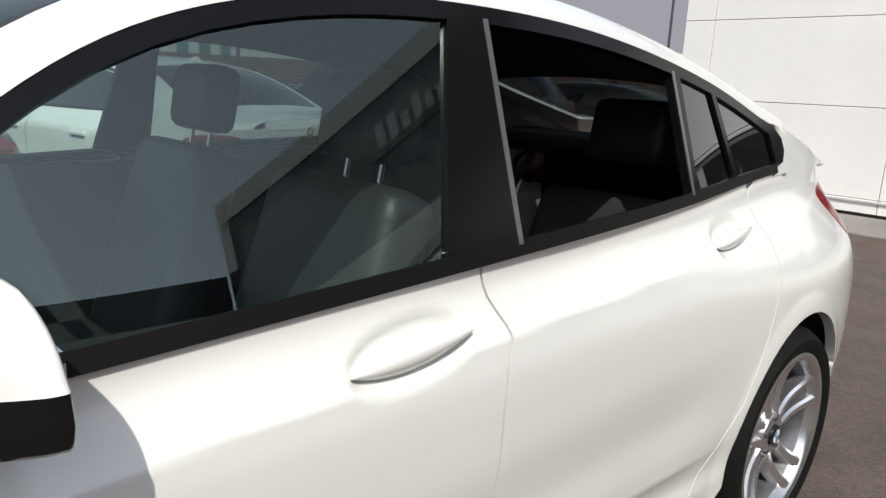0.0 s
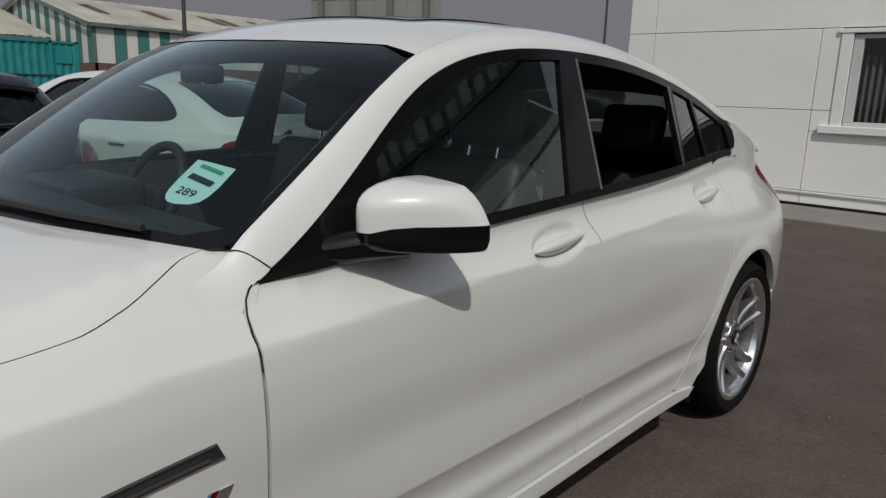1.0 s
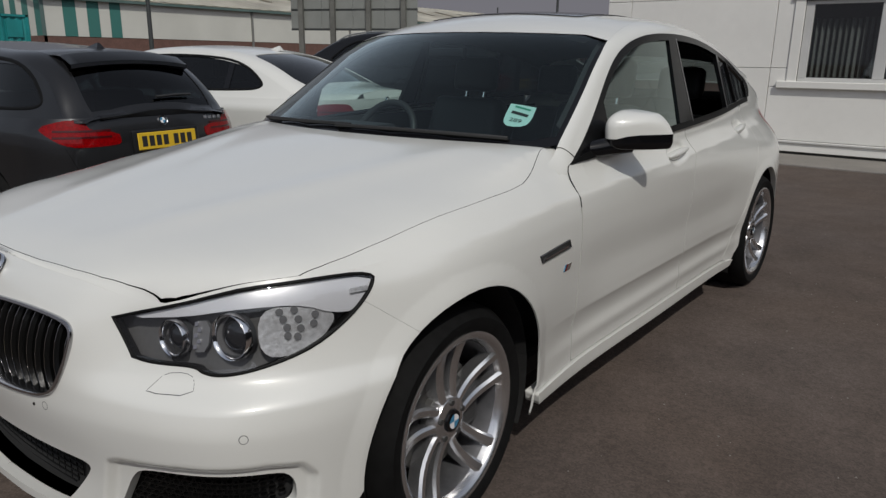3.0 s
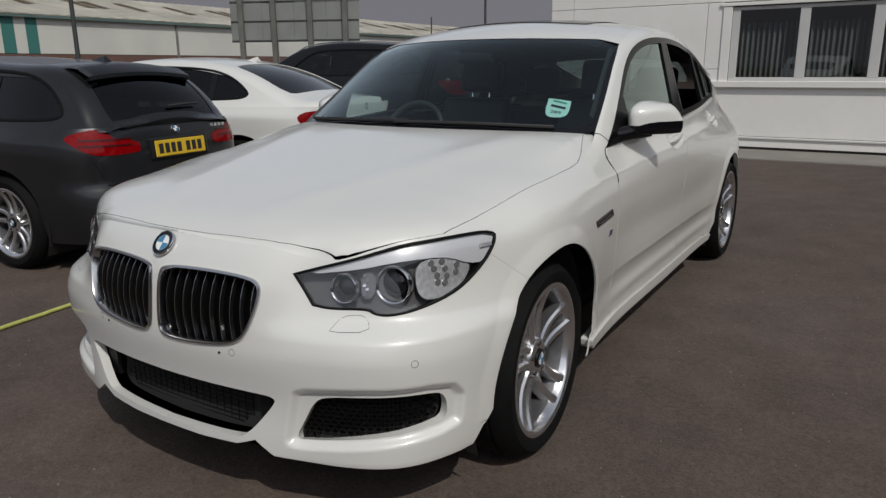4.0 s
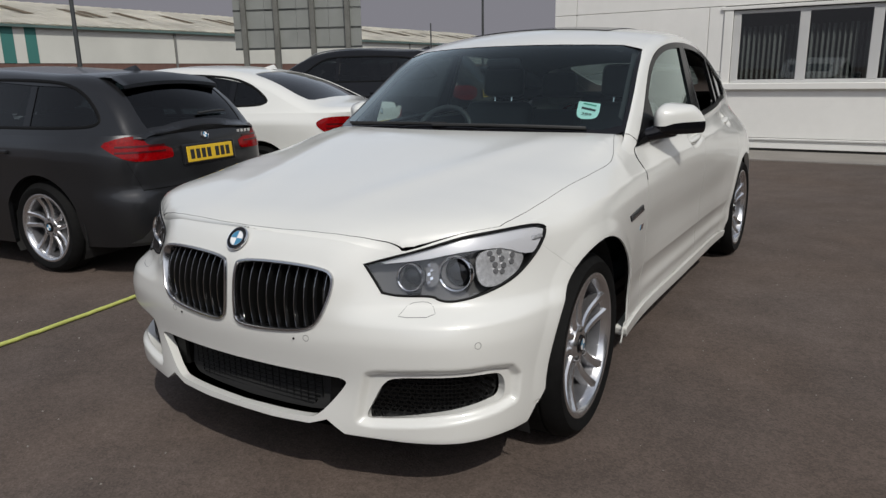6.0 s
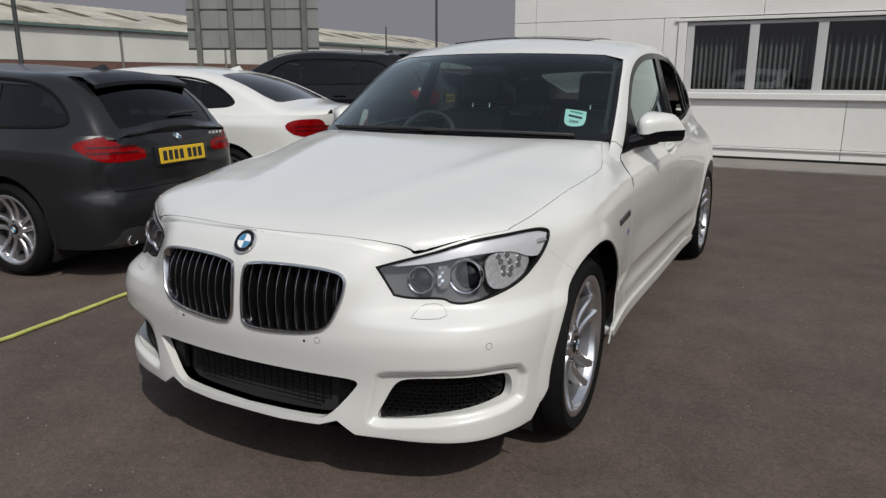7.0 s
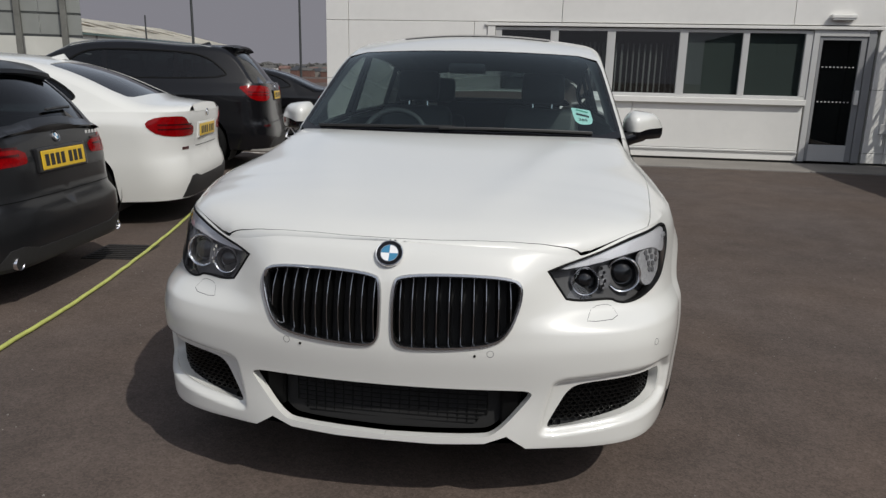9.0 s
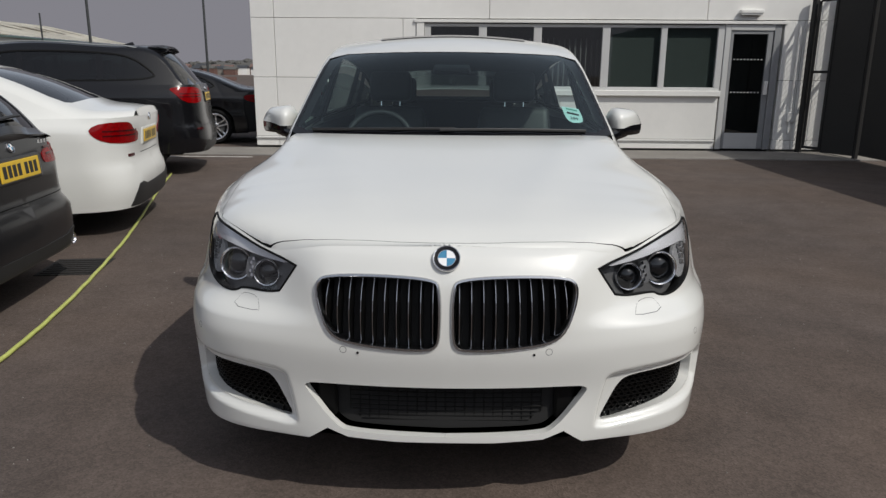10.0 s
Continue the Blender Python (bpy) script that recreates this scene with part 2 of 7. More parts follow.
def box_bm(lo, hi, bevel=0.0, segs=1, bm=None):
    own = bmesh.new()
    bmesh.ops.create_cube(own, size=1)
    for v in own.verts:
        v.co = Vector([lo[i] + (hi[i] - lo[i]) * (v.co[i] + 0.5) for i in range(3)])
    if bevel:
        bmesh.ops.bevel(own, geom=own.edges[:], offset=bevel, segments=segs, affect="EDGES", profile=0.6)
    if bm is None:
        return own
    tmp = bpy.data.meshes.new("tmp")
    own.to_mesh(tmp)
    own.free()
    bm.from_mesh(tmp)
    bpy.data.meshes.remove(tmp)
    return bm


def box(name, lo, hi, material, parent=None, label="", bevel=0.0, segs=1):
    return part(name, box_bm(lo, hi, bevel, segs), material, parent, label)


def cyl_bm(a, b, r1, r2=None, seg=16, caps=True):
    a, b = Vector(a), Vector(b)
    bm = bmesh.new()
    bmesh.ops.create_cone(bm, cap_ends=caps, segments=seg, radius1=r1, radius2=r1 if r2 is None else r2, depth=(b - a).length)
    q = (b - a).to_track_quat("Z", "Y").to_matrix().to_4x4()
    bm.transform(Matrix.Translation((a + b) / 2) @ q)
    return bm


def cyl(name, a, b, r1, material, parent=None, label="", r2=None, seg=16):
    return smooth(part(name, cyl_bm(a, b, r1, r2, seg), material, parent, label), 50)


def tube(name, pts, r, material, parent=None, label="", seg=8, closed=False):
    """A round tube along a list of points."""
    pts = [Vector(p) for p in pts]
    bm = bmesh.new()
    rings = []
    n = len(pts)
    for i, p in enumerate(pts):
        a = pts[(i - 1) % n] if closed or i > 0 else p
        b = pts[(i + 1) % n] if closed or i < n - 1 else p
        d = (b - a).normalized()
        up = Vector((0, 0, 1)) if abs(d.z) < 0.9 else Vector((1, 0, 0))
        u = d.cross(up).normalized()
        w = d.cross(u)
        rad = r[i] if isinstance(r, (list, tuple)) else r
        rings.append([bm.verts.new(p + (u * math.cos(k * math.tau / seg) + w * math.sin(k * math.tau / seg)) * rad) for k in range(seg)])
    for i in range(n if closed else n - 1):
        A, B = rings[i], rings[(i + 1) % n]
        for k in range(seg):
            bm.faces.new((A[k], A[(k + 1) % seg], B[(k + 1) % seg], B[k]))
    if not closed:
        bm.faces.new(rings[0])
        bm.faces.new(rings[-1][::-1])
    bmesh.ops.recalc_face_normals(bm, faces=bm.faces[:])
    return smooth(part(name, bm, material, parent, label), 60)


def grid_bm(rows, close=False):
    """A quad sheet through rows of points."""
    bm = bmesh.new()
    vs = [[bm.verts.new(p) for p in r] for r in rows]
    for i in range(len(vs) - 1):
        for j in range(len(vs[0]) - (0 if close else 1)):
            k = (j + 1) % len(vs[0])
            bm.faces.new((vs[i][j], vs[i][k], vs[i + 1][k], vs[i + 1][j]))
    return bm


def empty(name, label, category, m=None, group="", kind=""):
    e = new(name)
    e.empty_display_size = 0.2
    if m is not None:
        e.matrix_world = m
    return tagged(e, label, category, group, kind)


# ---- curves and trimmed panels ----
def spline(xs, ys):
    """Natural cubic spline through the given knots."""
    x, y = np.array(xs, float), np.array(ys, float)
    n, h = len(x), np.diff(np.array(xs, float))
    A, r = np.eye(n), np.zeros(n)
    for i in range(1, n - 1):
        A[i, i - 1:i + 2] = h[i - 1], 2 * (h[i - 1] + h[i]), h[i]
        r[i] = 3 * ((y[i + 1] - y[i]) / h[i] - (y[i] - y[i - 1]) / h[i - 1])
    c = np.linalg.solve(A, r)
    b = np.diff(y) / h - h * (2 * c[:-1] + c[1:]) / 3
    d = np.diff(c) / (3 * h)

    def f(q):
        q = np.asarray(q, float)
        i = np.clip(np.searchsorted(x, q) - 1, 0, n - 2)
        t = np.clip(q, x[0], x[-1]) - x[i]
        return y[i] + t * (b[i] + t * (c[i] + t * d[i]))
    return f


def gentle(xs, ys):
    """Monotone cubic through the given knots; y may have columns."""
    x, y = np.array(xs, float), np.array(ys, float)
    h = np.diff(x).reshape(-1, *([1] * (y.ndim - 1)))
    s = np.diff(y, axis=0) / h
    m = np.zeros_like(y)
    m[0], m[-1] = s[0], s[-1]
    same = s[:-1] * s[1:] > 0
    den = np.where(same, s[:-1] + s[1:], 1.0)
    m[1:-1] = np.where(same, 2 * s[:-1] * s[1:] / den, 0)

    def f(q):
        q = np.asarray(q, float)
        i = np.clip(np.searchsorted(x, q) - 1, 0, len(x) - 2)
        hh = x[i + 1] - x[i]
        t = (np.clip(q, x[0], x[-1]) - x[i]) / hh
        if y.ndim > 1:
            t, hh = t[..., None], hh[..., None]
        return ((1 + 2 * t) * (1 - t) ** 2 * y[i] + t * (1 - t) ** 2 * hh * m[i] + t * t * (3 - 2 * t) * y[i + 1] + t * t * (t - 1) * hh * m[i + 1])
    return f


def rounded(poly, times=2, keep=()):
    """Corner cutting of a closed outline; the indices in keep stay sharp."""
    pts = [(np.array(p, float), i in keep) for i, p in enumerate(poly)]
    for _ in range(times):
        out = []
        for i, (p, k) in enumerate(pts):
            if k:
                out.append((p, True))
                continue
            a, b = pts[i - 1][0], pts[(i + 1) % len(pts)][0]
            out += [(p + (a - p) * 0.25, False), (p + (b - p) * 0.25, False)]
        pts = out
    return [tuple(p) for p, _ in pts]


def resample(poly, step):
    out = []
    n = len(poly)
    for i in range(n):
        a, b = np.array(poly[i], float), np.array(poly[(i + 1) % n], float)
        k = max(1, int(math.ceil(np.linalg.norm(b - a) / step)))
        out += [tuple(a + (b - a) * j / k) for j in range(k)]
    clean = [out[0]]
    for p in out[1:]:
        if math.dist(p, clean[-1]) > 1e-4:
            clean.append(p)
    if math.dist(clean[0], clean[-1]) < 1e-4:
        clean.pop()
    return clean


def inside(pts, poly):
    pts = np.asarray(pts, float).reshape(-1, 2)
    res = np.zeros(len(pts), bool)
    px, py = np.array(poly)[:, 0], np.array(poly)[:, 1]
    qx, qy = np.roll(px, -1), np.roll(py, -1)
    for i in range(len(px)):
        hit = (py[i] > pts[:, 1]) != (qy[i] > pts[:, 1])
        if hit.any():
            xx = px[i] + (pts[:, 1] - py[i]) * (qx[i] - px[i]) / (qy[i] - py[i] if qy[i] != py[i] else 1e-12)
            res ^= hit & (pts[:, 0] < xx)
    return res


def shrink(poly, d):
    p = np.array(poly, float)
    area = 0.5 * np.sum(p[:, 0] * np.roll(p[:, 1], -1) - np.roll(p[:, 0], -1) * p[:, 1])
    t = np.roll(p, -1, 0) - np.roll(p, 1, 0)
    t /= np.linalg.norm(t, axis=1)[:, None] + 1e-12
    n = np.stack([-t[:, 1], t[:, 0]], 1) * (1 if area > 0 else -1)
    return [tuple(q) for q in p + n * d]


def trim(outline, holes=(), step=0.03, fine=0.02):
    """Triangles that fill a 2D outline less its holes: points, faces, border loops."""
    from mathutils.geometry import delaunay_2d_cdt
    loops = [resample(o, fine) for o in (outline, *holes)]
    pts, edges = [], []
    for lp in loops:
        k = len(pts)
        pts += lp
        edges += [(k + i, k + (i + 1) % len(lp)) for i in range(len(lp))]
    P = np.array(pts)
    lo, hi = P.min(0), P.max(0)
    gx = np.arange(lo[0] + step / 2, hi[0], step)
    gy = np.arange(lo[1] + step / 2, hi[1], step)
    G = np.array([(x + (step / 2 if j % 2 else 0), y) for j, y in enumerate(gy) for x in gx])
    if len(G):
        ok = inside(G, loops[0])
        for h in loops[1:]:
            ok &= ~inside(G, h)
        G = G[ok]
        if len(G):
            d = np.min(np.linalg.norm(G[:, None, :] - P[None, :, :], axis=2), axis=1)
            G = G[d > 0.45 * min(step, fine * 1.4)]
    allp = [Vector(p) for p in pts] + [Vector(g) for g in G]
    V, _, F, *_ = delaunay_2d_cdt(allp, edges, [], 0, 1e-7)
    V = np.array([tuple(v) for v in V])
    C = np.array([V[list(f)].mean(0) for f in F])
    ok = inside(C, loops[0])
    for h in loops[1:]:
        ok &= ~inside(C, h)
    faces = [tuple(f) for f, o in zip(F, ok) if o]
    return V, faces


def panel_mesh(name, surf, outline, material, holes=(), step=0.035, fine=0.02, flange=0.012, gap=0.0, offset=0.0, side=1, both=False, edge=None):
    """A trimmed sheet on surf(a, b) -> (points, normals), with turned-in edges. side=-1 mirrors it over x; both joins the two halves."""
    if gap:
        raw = resample(outline, fine)
        outline = [(0.0, q[1]) if both and abs(p[0]) < 1e-6 else q for p, q in zip(raw, shrink(raw, gap))]
    V, F = trim(outline, holes, step, fine)
    P, N = surf(V[:, 0], V[:, 1])
    P = P + N * offset
    count = {}
    for f in F:
        for i in range(len(f)):
            e = (f[i], f[(i + 1) % len(f)])
            count[tuple(sorted(e))] = count.get(tuple(sorted(e)), 0) + 1
    # outward winding
    a, b, c = F[len(F) // 2][:3]
    tot = 0.0
    for f in F[::max(1, len(F) // 40)]:
        tot += np.dot(np.cross(P[f[1]] - P[f[0]], P[f[2]] - P[f[0]]), N[f[0]])
    if tot < 0:
        F = [f[::-1] for f in F]
    verts, normals, faces, dark = [], [], [], []

    def add(sgn):
        k = len(verts)
        S = np.array((sgn, 1, 1))
        verts.extend((P * S).tolist())
        normals.extend((N * S).tolist())
        faces.extend([tuple(k + i for i in (f if sgn > 0 else f[::-1])) for f in F])
        if flange:
            ring = {}
            rim = [e for f in F for e in zip(f, f[1:] + f[:1]) if count[tuple(sorted(e))] == 1]
            for i, j in rim:
                if abs(P[i][0]) < 2e-3 and abs(P[j][0]) < 2e-3:
                    continue
                for q in (i, j):
                    if q not in ring:
                        ring[q] = (len(verts), len(verts) + 1)
                        verts.append((P[q] * S).tolist())
                        verts.append(((P[q] - N[q] * flange) * S).tolist())
                        normals.extend([(0, 0, 0), (0, 0, 0)])
                quad = (ring[j][0], ring[i][0], ring[i][1], ring[j][1])
                faces.append(quad if sgn > 0 else quad[::-1])
                dark.append(len(faces) - 1)
    if both:
        add(1)
        add(-1)
    else:
        add(side)
    me = bpy.data.meshes.new(name)
    me.from_pydata(verts, [], faces)
    me.polygons.foreach_set("use_smooth", [True] * len(me.polygons))
    me.normals_split_custom_set_from_vertices(normals)
    me.materials.append(material)
    if edge:
        me.materials.append(edge)
        for i in dark:
            me.polygons[i].material_index = 1
    return me


def panel(name, parent, surf, outline, material, label="", **kw):
    ob = new(name, panel_mesh(name, surf, outline, material, **kw))
    ob.parent = parent
    if label:
        ob["label"] = label
    return ob


def grad_normals(f, a, b, ea=2e-3, eb=2e-3):
    """Points and outward unit normals of a sheet f(a, b)."""
    a, b = np.asarray(a, float), np.asarray(b, float)
    p = f(a, b)
    da, db = f(a + ea, b) - f(a - ea, b), f(a, b + eb) - f(a, b - eb)
    n = np.cross(da, db)
    n /= np.linalg.norm(n, axis=1)[:, None] + 1e-12
    return p, n

# ---- ground ----
def structure(ob, label, category):
    return tagged(ob, label, category, "", "structure")


def ground_sheet():
    bm = bmesh.new()
    xs = [-600, -150, -60, -25, -12, -6, -3, 0, 3, 6, 12, 25, 60, 150, 600]
    rows = [[(x, y, 0) for x in xs] for y in [-600, -150, -60, -25, -10, -5, -2.5, 0, 2.5, 5, 8, 12, 20, 40, 90, 200, 600]]
    bm.free()
    return part("ground", grid_bm(rows), M_asphalt)


ground = structure(ground_sheet(), "brown-grey worn asphalt of the car park", "ground")

WALL_Y = 10.19
pavement = structure(box("pavement", (-40, 8.98, -0.05), (30, WALL_Y, 0.018), M_concrete, bevel=0.01), "pale concrete pavement strip along the white building", "pavement")
for i in range(24):
    x0 = -11 + i * 0.915
    box("kerb_stone", (x0, 8.925, -0.05), (x0 + 0.907, 8.976, 0.022), M_paving, pavement, bevel=0.008)

# ---- white building ----
building = structure(new("wall_north"), "white clad office building with a window band", "building")
TOP = 4.35


def wall_piece(x0, x1, z0, z1, name="cladding_panel", proud=0.0):
    return box(name, (x0 + 0.004, WALL_Y - proud, z0 + 0.004), (x1 - 0.004, WALL_Y + 0.12, z1 - 0.004), M_clad, building, bevel=0.004)


box("backing_wall", (-3.62, WALL_Y + 0.10, 0), (-0.66, WALL_Y + 0.22, TOP), M_joint, building)
box("backing_wall", (5.74, WALL_Y + 0.10, 0), (16, WALL_Y + 0.22, TOP), M_joint, building)
box("backing_wall", (-0.66, WALL_Y + 0.10, 2.24), (5.74, WALL_Y + 0.22, TOP), M_joint, building)
box("backing_wall", (-0.66, WALL_Y + 0.10, 0), (4.76, WALL_Y + 0.22, 1.04), M_joint, building)
box("side_wall", (-3.62, WALL_Y + 0.22, 0), (-3.48, WALL_Y + 14, TOP), M_clad, building)
box("roof", (-3.67, WALL_Y - 0.05, TOP), (16, WALL_Y + 14, TOP + 0.25), M_steel, building)
for z0, z1 in ((0.05, 0.22), (0.22, 1.27), (1.27, 2.29)):
    wall_piece(-3.62, -3.20, z0, z1)
    wall_piece(-3.20, -0.92, z0, z1)
    if z0 < 1:
        wall_piece(-0.92, 1.9, z0, min(z1, 1.0))
        wall_piece(1.9, 4.72, z0, min(z1, 1.0))
        if z1 > 1:
            wall_piece(-0.92, -0.68, 1.0, z1)
    else:
        wall_piece(-0.92, -0.68, z0, z1)
    wall_piece(5.76, 6.10, z0, z1)
    wall_piece(6.10, 9.0, z0, z1)
    wall_piece(9.0, 12.5, z0, z1)
    wall_piece(12.5, 16, z0, z1)
for z0, z1 in ((2.29, 3.32), (3.32, 4.35)):
    for x0, x1 in ((-3.62, -3.20), (-3.20, 0.6), (0.6, 4.4), (4.4, 8.2), (8.2, 12), (12, 16)):
        wall_piece(x0, x1, z0, z1)
box("plinth_trim", (-3.62, WALL_Y - 0.025, 0.185), (4.72, WALL_Y + 0.0, 0.205), M_frame, building)
box("window_surround", (-0.68, WALL_Y - 0.022, 0.97), (-0.545, WALL_Y + 0.02, 2.27), M_clad, building, bevel=0.005)
box("window_head", (-0.72, WALL_Y - 0.035, 2.225), (5.80, WALL_Y + 0.02, 2.275), M_clad, building, bevel=0.005)
box("window_sill", (-0.80, WALL_Y - 0.07, 0.985), (4.73, WALL_Y + 0.06, 1.085), M_clad, building, bevel=0.008)

window_band = structure(new("window_1"), "row of five grey-framed office windows with vertical blinds", "window")
edges = [(-0.43, 0.42), (0.56, 1.39), (1.53, 2.60), (2.735, 3.63), (3.735, 4.625)]
fz0, fz1 = 1.085, 2.21
box("frame_rail", (-0.54, WALL_Y + 0.02, fz0), (4.74, WALL_Y + 0.09, fz0 + 0.055), M_frame, window_band, bevel=0.005)
box("frame_rail", (-0.54, WALL_Y + 0.02, fz1 - 0.05), (4.74, WALL_Y + 0.09, fz1), M_frame, window_band, bevel=0.005)
cuts = [-0.54] + [v for e in edges for v in e] + [4.74]
for i in range(0, len(cuts), 2):
    box("mullion", (cuts[i], WALL_Y + 0.015, fz0 + 0.05), (cuts[i + 1], WALL_Y + 0.095, fz1 - 0.045), M_frame, window_band, bevel=0.005)
for i, (a, b) in enumerate(edges):
    pane = box("pane", (a, WALL_Y + 0.05, fz0 + 0.05), (b, WALL_Y + 0.056, fz1 - 0.045), M_pane, window_band)
    pane.visible_shadow = False
    if i >= 3:
        box("infill_panel", (a, WALL_Y + 0.10, fz0), (b, WALL_Y + 0.12, fz1), M_panelgrey, window_band, "dull green-grey board behind the glass")
    else:
        rr = random.Random(i)
        n = 11
        for k in range(n):
            x = a + (k + 0.5) * (b - a) / n
            w, tw = 0.032, radians(rr.uniform(48, 68))
            bm = box_bm((-w, -0.002, fz0 + 0.02), (w, 0.002, fz1 - 0.25 + rr.uniform(0, 0.02)))
            bm.transform(Matrix.Translation((x, WALL_Y + 0.2, 0)) @ Matrix.Rotation(tw, 4, "Z"))
            part("blind_slat", bm, M_blind, window_band)
# room surfaces coloured near black for the shade indoors
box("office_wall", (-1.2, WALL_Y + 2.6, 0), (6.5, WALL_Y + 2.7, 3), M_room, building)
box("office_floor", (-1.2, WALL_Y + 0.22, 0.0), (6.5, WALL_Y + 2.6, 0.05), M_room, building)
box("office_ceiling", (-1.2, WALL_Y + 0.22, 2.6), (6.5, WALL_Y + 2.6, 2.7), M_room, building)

door = structure(new("door_1"), "grey framed glazed office door, closed", "door")
box("frame_post", (4.745, WALL_Y + 0.0, 0.05), (4.84, WALL_Y + 0.09, 2.22), M_frame, door, bevel=0.005)
box("frame_post", (5.60, WALL_Y + 0.0, 0.05), (5.72, WALL_Y + 0.09, 2.22), M_doorleaf, door, bevel=0.005)
box("frame_head", (4.84, WALL_Y + 0.0, 2.12), (5.60, WALL_Y + 0.09, 2.22), M_frame, door, bevel=0.005)
box("leaf_stile", (4.85, WALL_Y + 0.02, 0.06), (4.90, WALL_Y + 0.07, 2.115), M_doorleaf, door, bevel=0.004)
box("leaf_stile", (5.50, WALL_Y + 0.02, 0.06), (5.59, WALL_Y + 0.07, 2.115), M_doorleaf, door, bevel=0.004)
box("kick_plate", (4.90, WALL_Y + 0.02, 0.06), (5.50, WALL_Y + 0.07, 0.34), M_frame, door, bevel=0.004)
box("leaf_rail", (4.90, WALL_Y + 0.02, 2.06), (5.50, WALL_Y + 0.07, 2.115), M_doorleaf, door, bevel=0.004)
box("pane", (4.90, WALL_Y + 0.04, 0.34), (5.50, WALL_Y + 0.046, 2.06), M_pane, door).visible_shadow = False
# added dark sheet that stands for the shaded room behind the door
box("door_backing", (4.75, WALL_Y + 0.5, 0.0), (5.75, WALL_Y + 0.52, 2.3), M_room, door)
for z in (1.62, 1.05):
    for k in range(9):
        box("glass_marker", (4.94 + k * 0.06, WALL_Y + 0.036, z), (4.965 + k * 0.06, WALL_Y + 0.039, z + 0.020), M_frame, door)
box("door_handle", (5.51, WALL_Y - 0.035, 1.02), (5.565, WALL_Y + 0.02, 1.26), M_clad, door, "pale grey pull handle", bevel=0.008)

wall_light = tagged(new("wall_light"), "small white bulkhead light above the door", "light")
box("body", (4.95, WALL_Y - 0.10, 2.40), (5.34, WALL_Y - 0.001, 2.46), M_clad, wall_light, bevel=0.012, segs=2)
box("diffuser", (4.97, WALL_Y - 0.09, 2.375), (5.32, WALL_Y - 0.01, 2.40), M_frame, wall_light)
downpipe = tagged(new("wall_conduit"), "white conduit with a small box on the wall", "conduit")
cyl("pipe", (6.02, WALL_Y - 0.035, 0.35), (6.02, WALL_Y - 0.035, 2.2), 0.02, M_clad, downpipe, seg=10)
box("junction_box", (5.96, WALL_Y - 0.06, 0.55), (6.08, WALL_Y - 0.001, 0.72), M_frame, downpipe, bevel=0.006)

# ---- black gate and mesh fence ----
fence = tagged(new("sheet_fence"), "tall black sheeted fence with a steel frame", "fence")
for y in (-8.29, -5.81, -3.33, -.85, 1.63, 4.11, 6.59):
    box("sheet", (6.70, y + 0.03, 0.08), (6.735, y + 2.45, 3.0), M_blackfence, fence, bevel=0.004)
    box("post", (6.735, y - 0.03, 0), (6.80, y + 0.03, 3.05), M_blackfence, fence, bevel=0.006)
box("sheet", (6.70, 9.09, 0.08), (6.735, 9.11, 3.0), M_blackfence, fence, bevel=0.004)
leaf = tagged(new("gate_leaf"), "open black steel gate frame standing by the building corner", "gate")


def leaf_box(name, u0, u1, z0, z1, half, material, parent):
    a, b = Vector((6.20, 10.08, 0)), Vector((6.66, 9.12, 0))
    bm = box_bm((u0, -half, z0), (u1, half, z1), 0.006)
    bm.transform(Matrix.Translation(a) @ Matrix.Rotation(math.atan2(b.y - a.y, b.x - a.x), 4, "Z"))
    return part(name, bm, material, parent)


leaf_box("hinge_post", -0.04, 0.04, 0, 2.66, 0.045, M_blackfence, leaf)
leaf_box("stile", 0.07, 0.11, 0.10, 2.60, 0.02, M_blackfence, leaf)
leaf_box("stile", 0.40, 0.45, 0.10, 2.72, 0.025, M_blackfence, leaf)
for z in (0.10, 1.40, 2.58):
    leaf_box("rail", 0.11, 0.40, z, z + 0.045, 0.018, M_blackfence, leaf)
leaf_box("sheet", 0.45, 1.06, 0.06, 2.95, 0.012, M_blackfence, leaf)
mesh_gate = tagged(new("mesh_gate"), "black steel gate frame with open mesh beside the building", "gate")
for y in (9.12, 10.08):
    box("post", (6.66, y - 0.035, 0), (6.73, y + 0.035, 3.0), M_blackfence, mesh_gate, bevel=0.006)
for z in (0.12, 1.5, 2.95):
    box("rail", (6.675, 9.155, z - 0.025), (6.715, 10.045, z + 0.025), M_blackfence, mesh_gate)
for k in range(1, 8):
    y = 9.155 + k * 0.89 / 8
    cyl("mesh_wire", (6.695, y, 0.12), (6.695, y, 2.95), 0.006, M_blackfence, mesh_gate, seg=6)
for k in range(1, 26):
    z = 0.12 + k * 0.11
    cyl("mesh_wire", (6.695, 9.15, z), (6.695, 10.05, z), 0.006, M_blackfence, mesh_gate, seg=6)

# ---- showroom behind the camera ----
showroom = structure(new("wall_east"), "dark-fronted showroom with light trim and a sign band", "building")
def wall_box(name, u0, u1, z0, z1, d0, d1, material):
    """A box along the showroom's front, u metres from its near corner and d metres out from it."""
    bm = box_bm((u0, -d1, z0), (u1, -d0, z1))
    bm.transform(Matrix.Translation((20.05, 9.2, 0)) @ Matrix.Rotation(math.atan2(4.7, -8.0), 4, "Z") @ Matrix.Scale(-1, 4, (0, 1, 0)))
    bmesh.ops.recalc_face_normals(bm, faces=bm.faces[:])
    return part(name, bm, material, showroom)


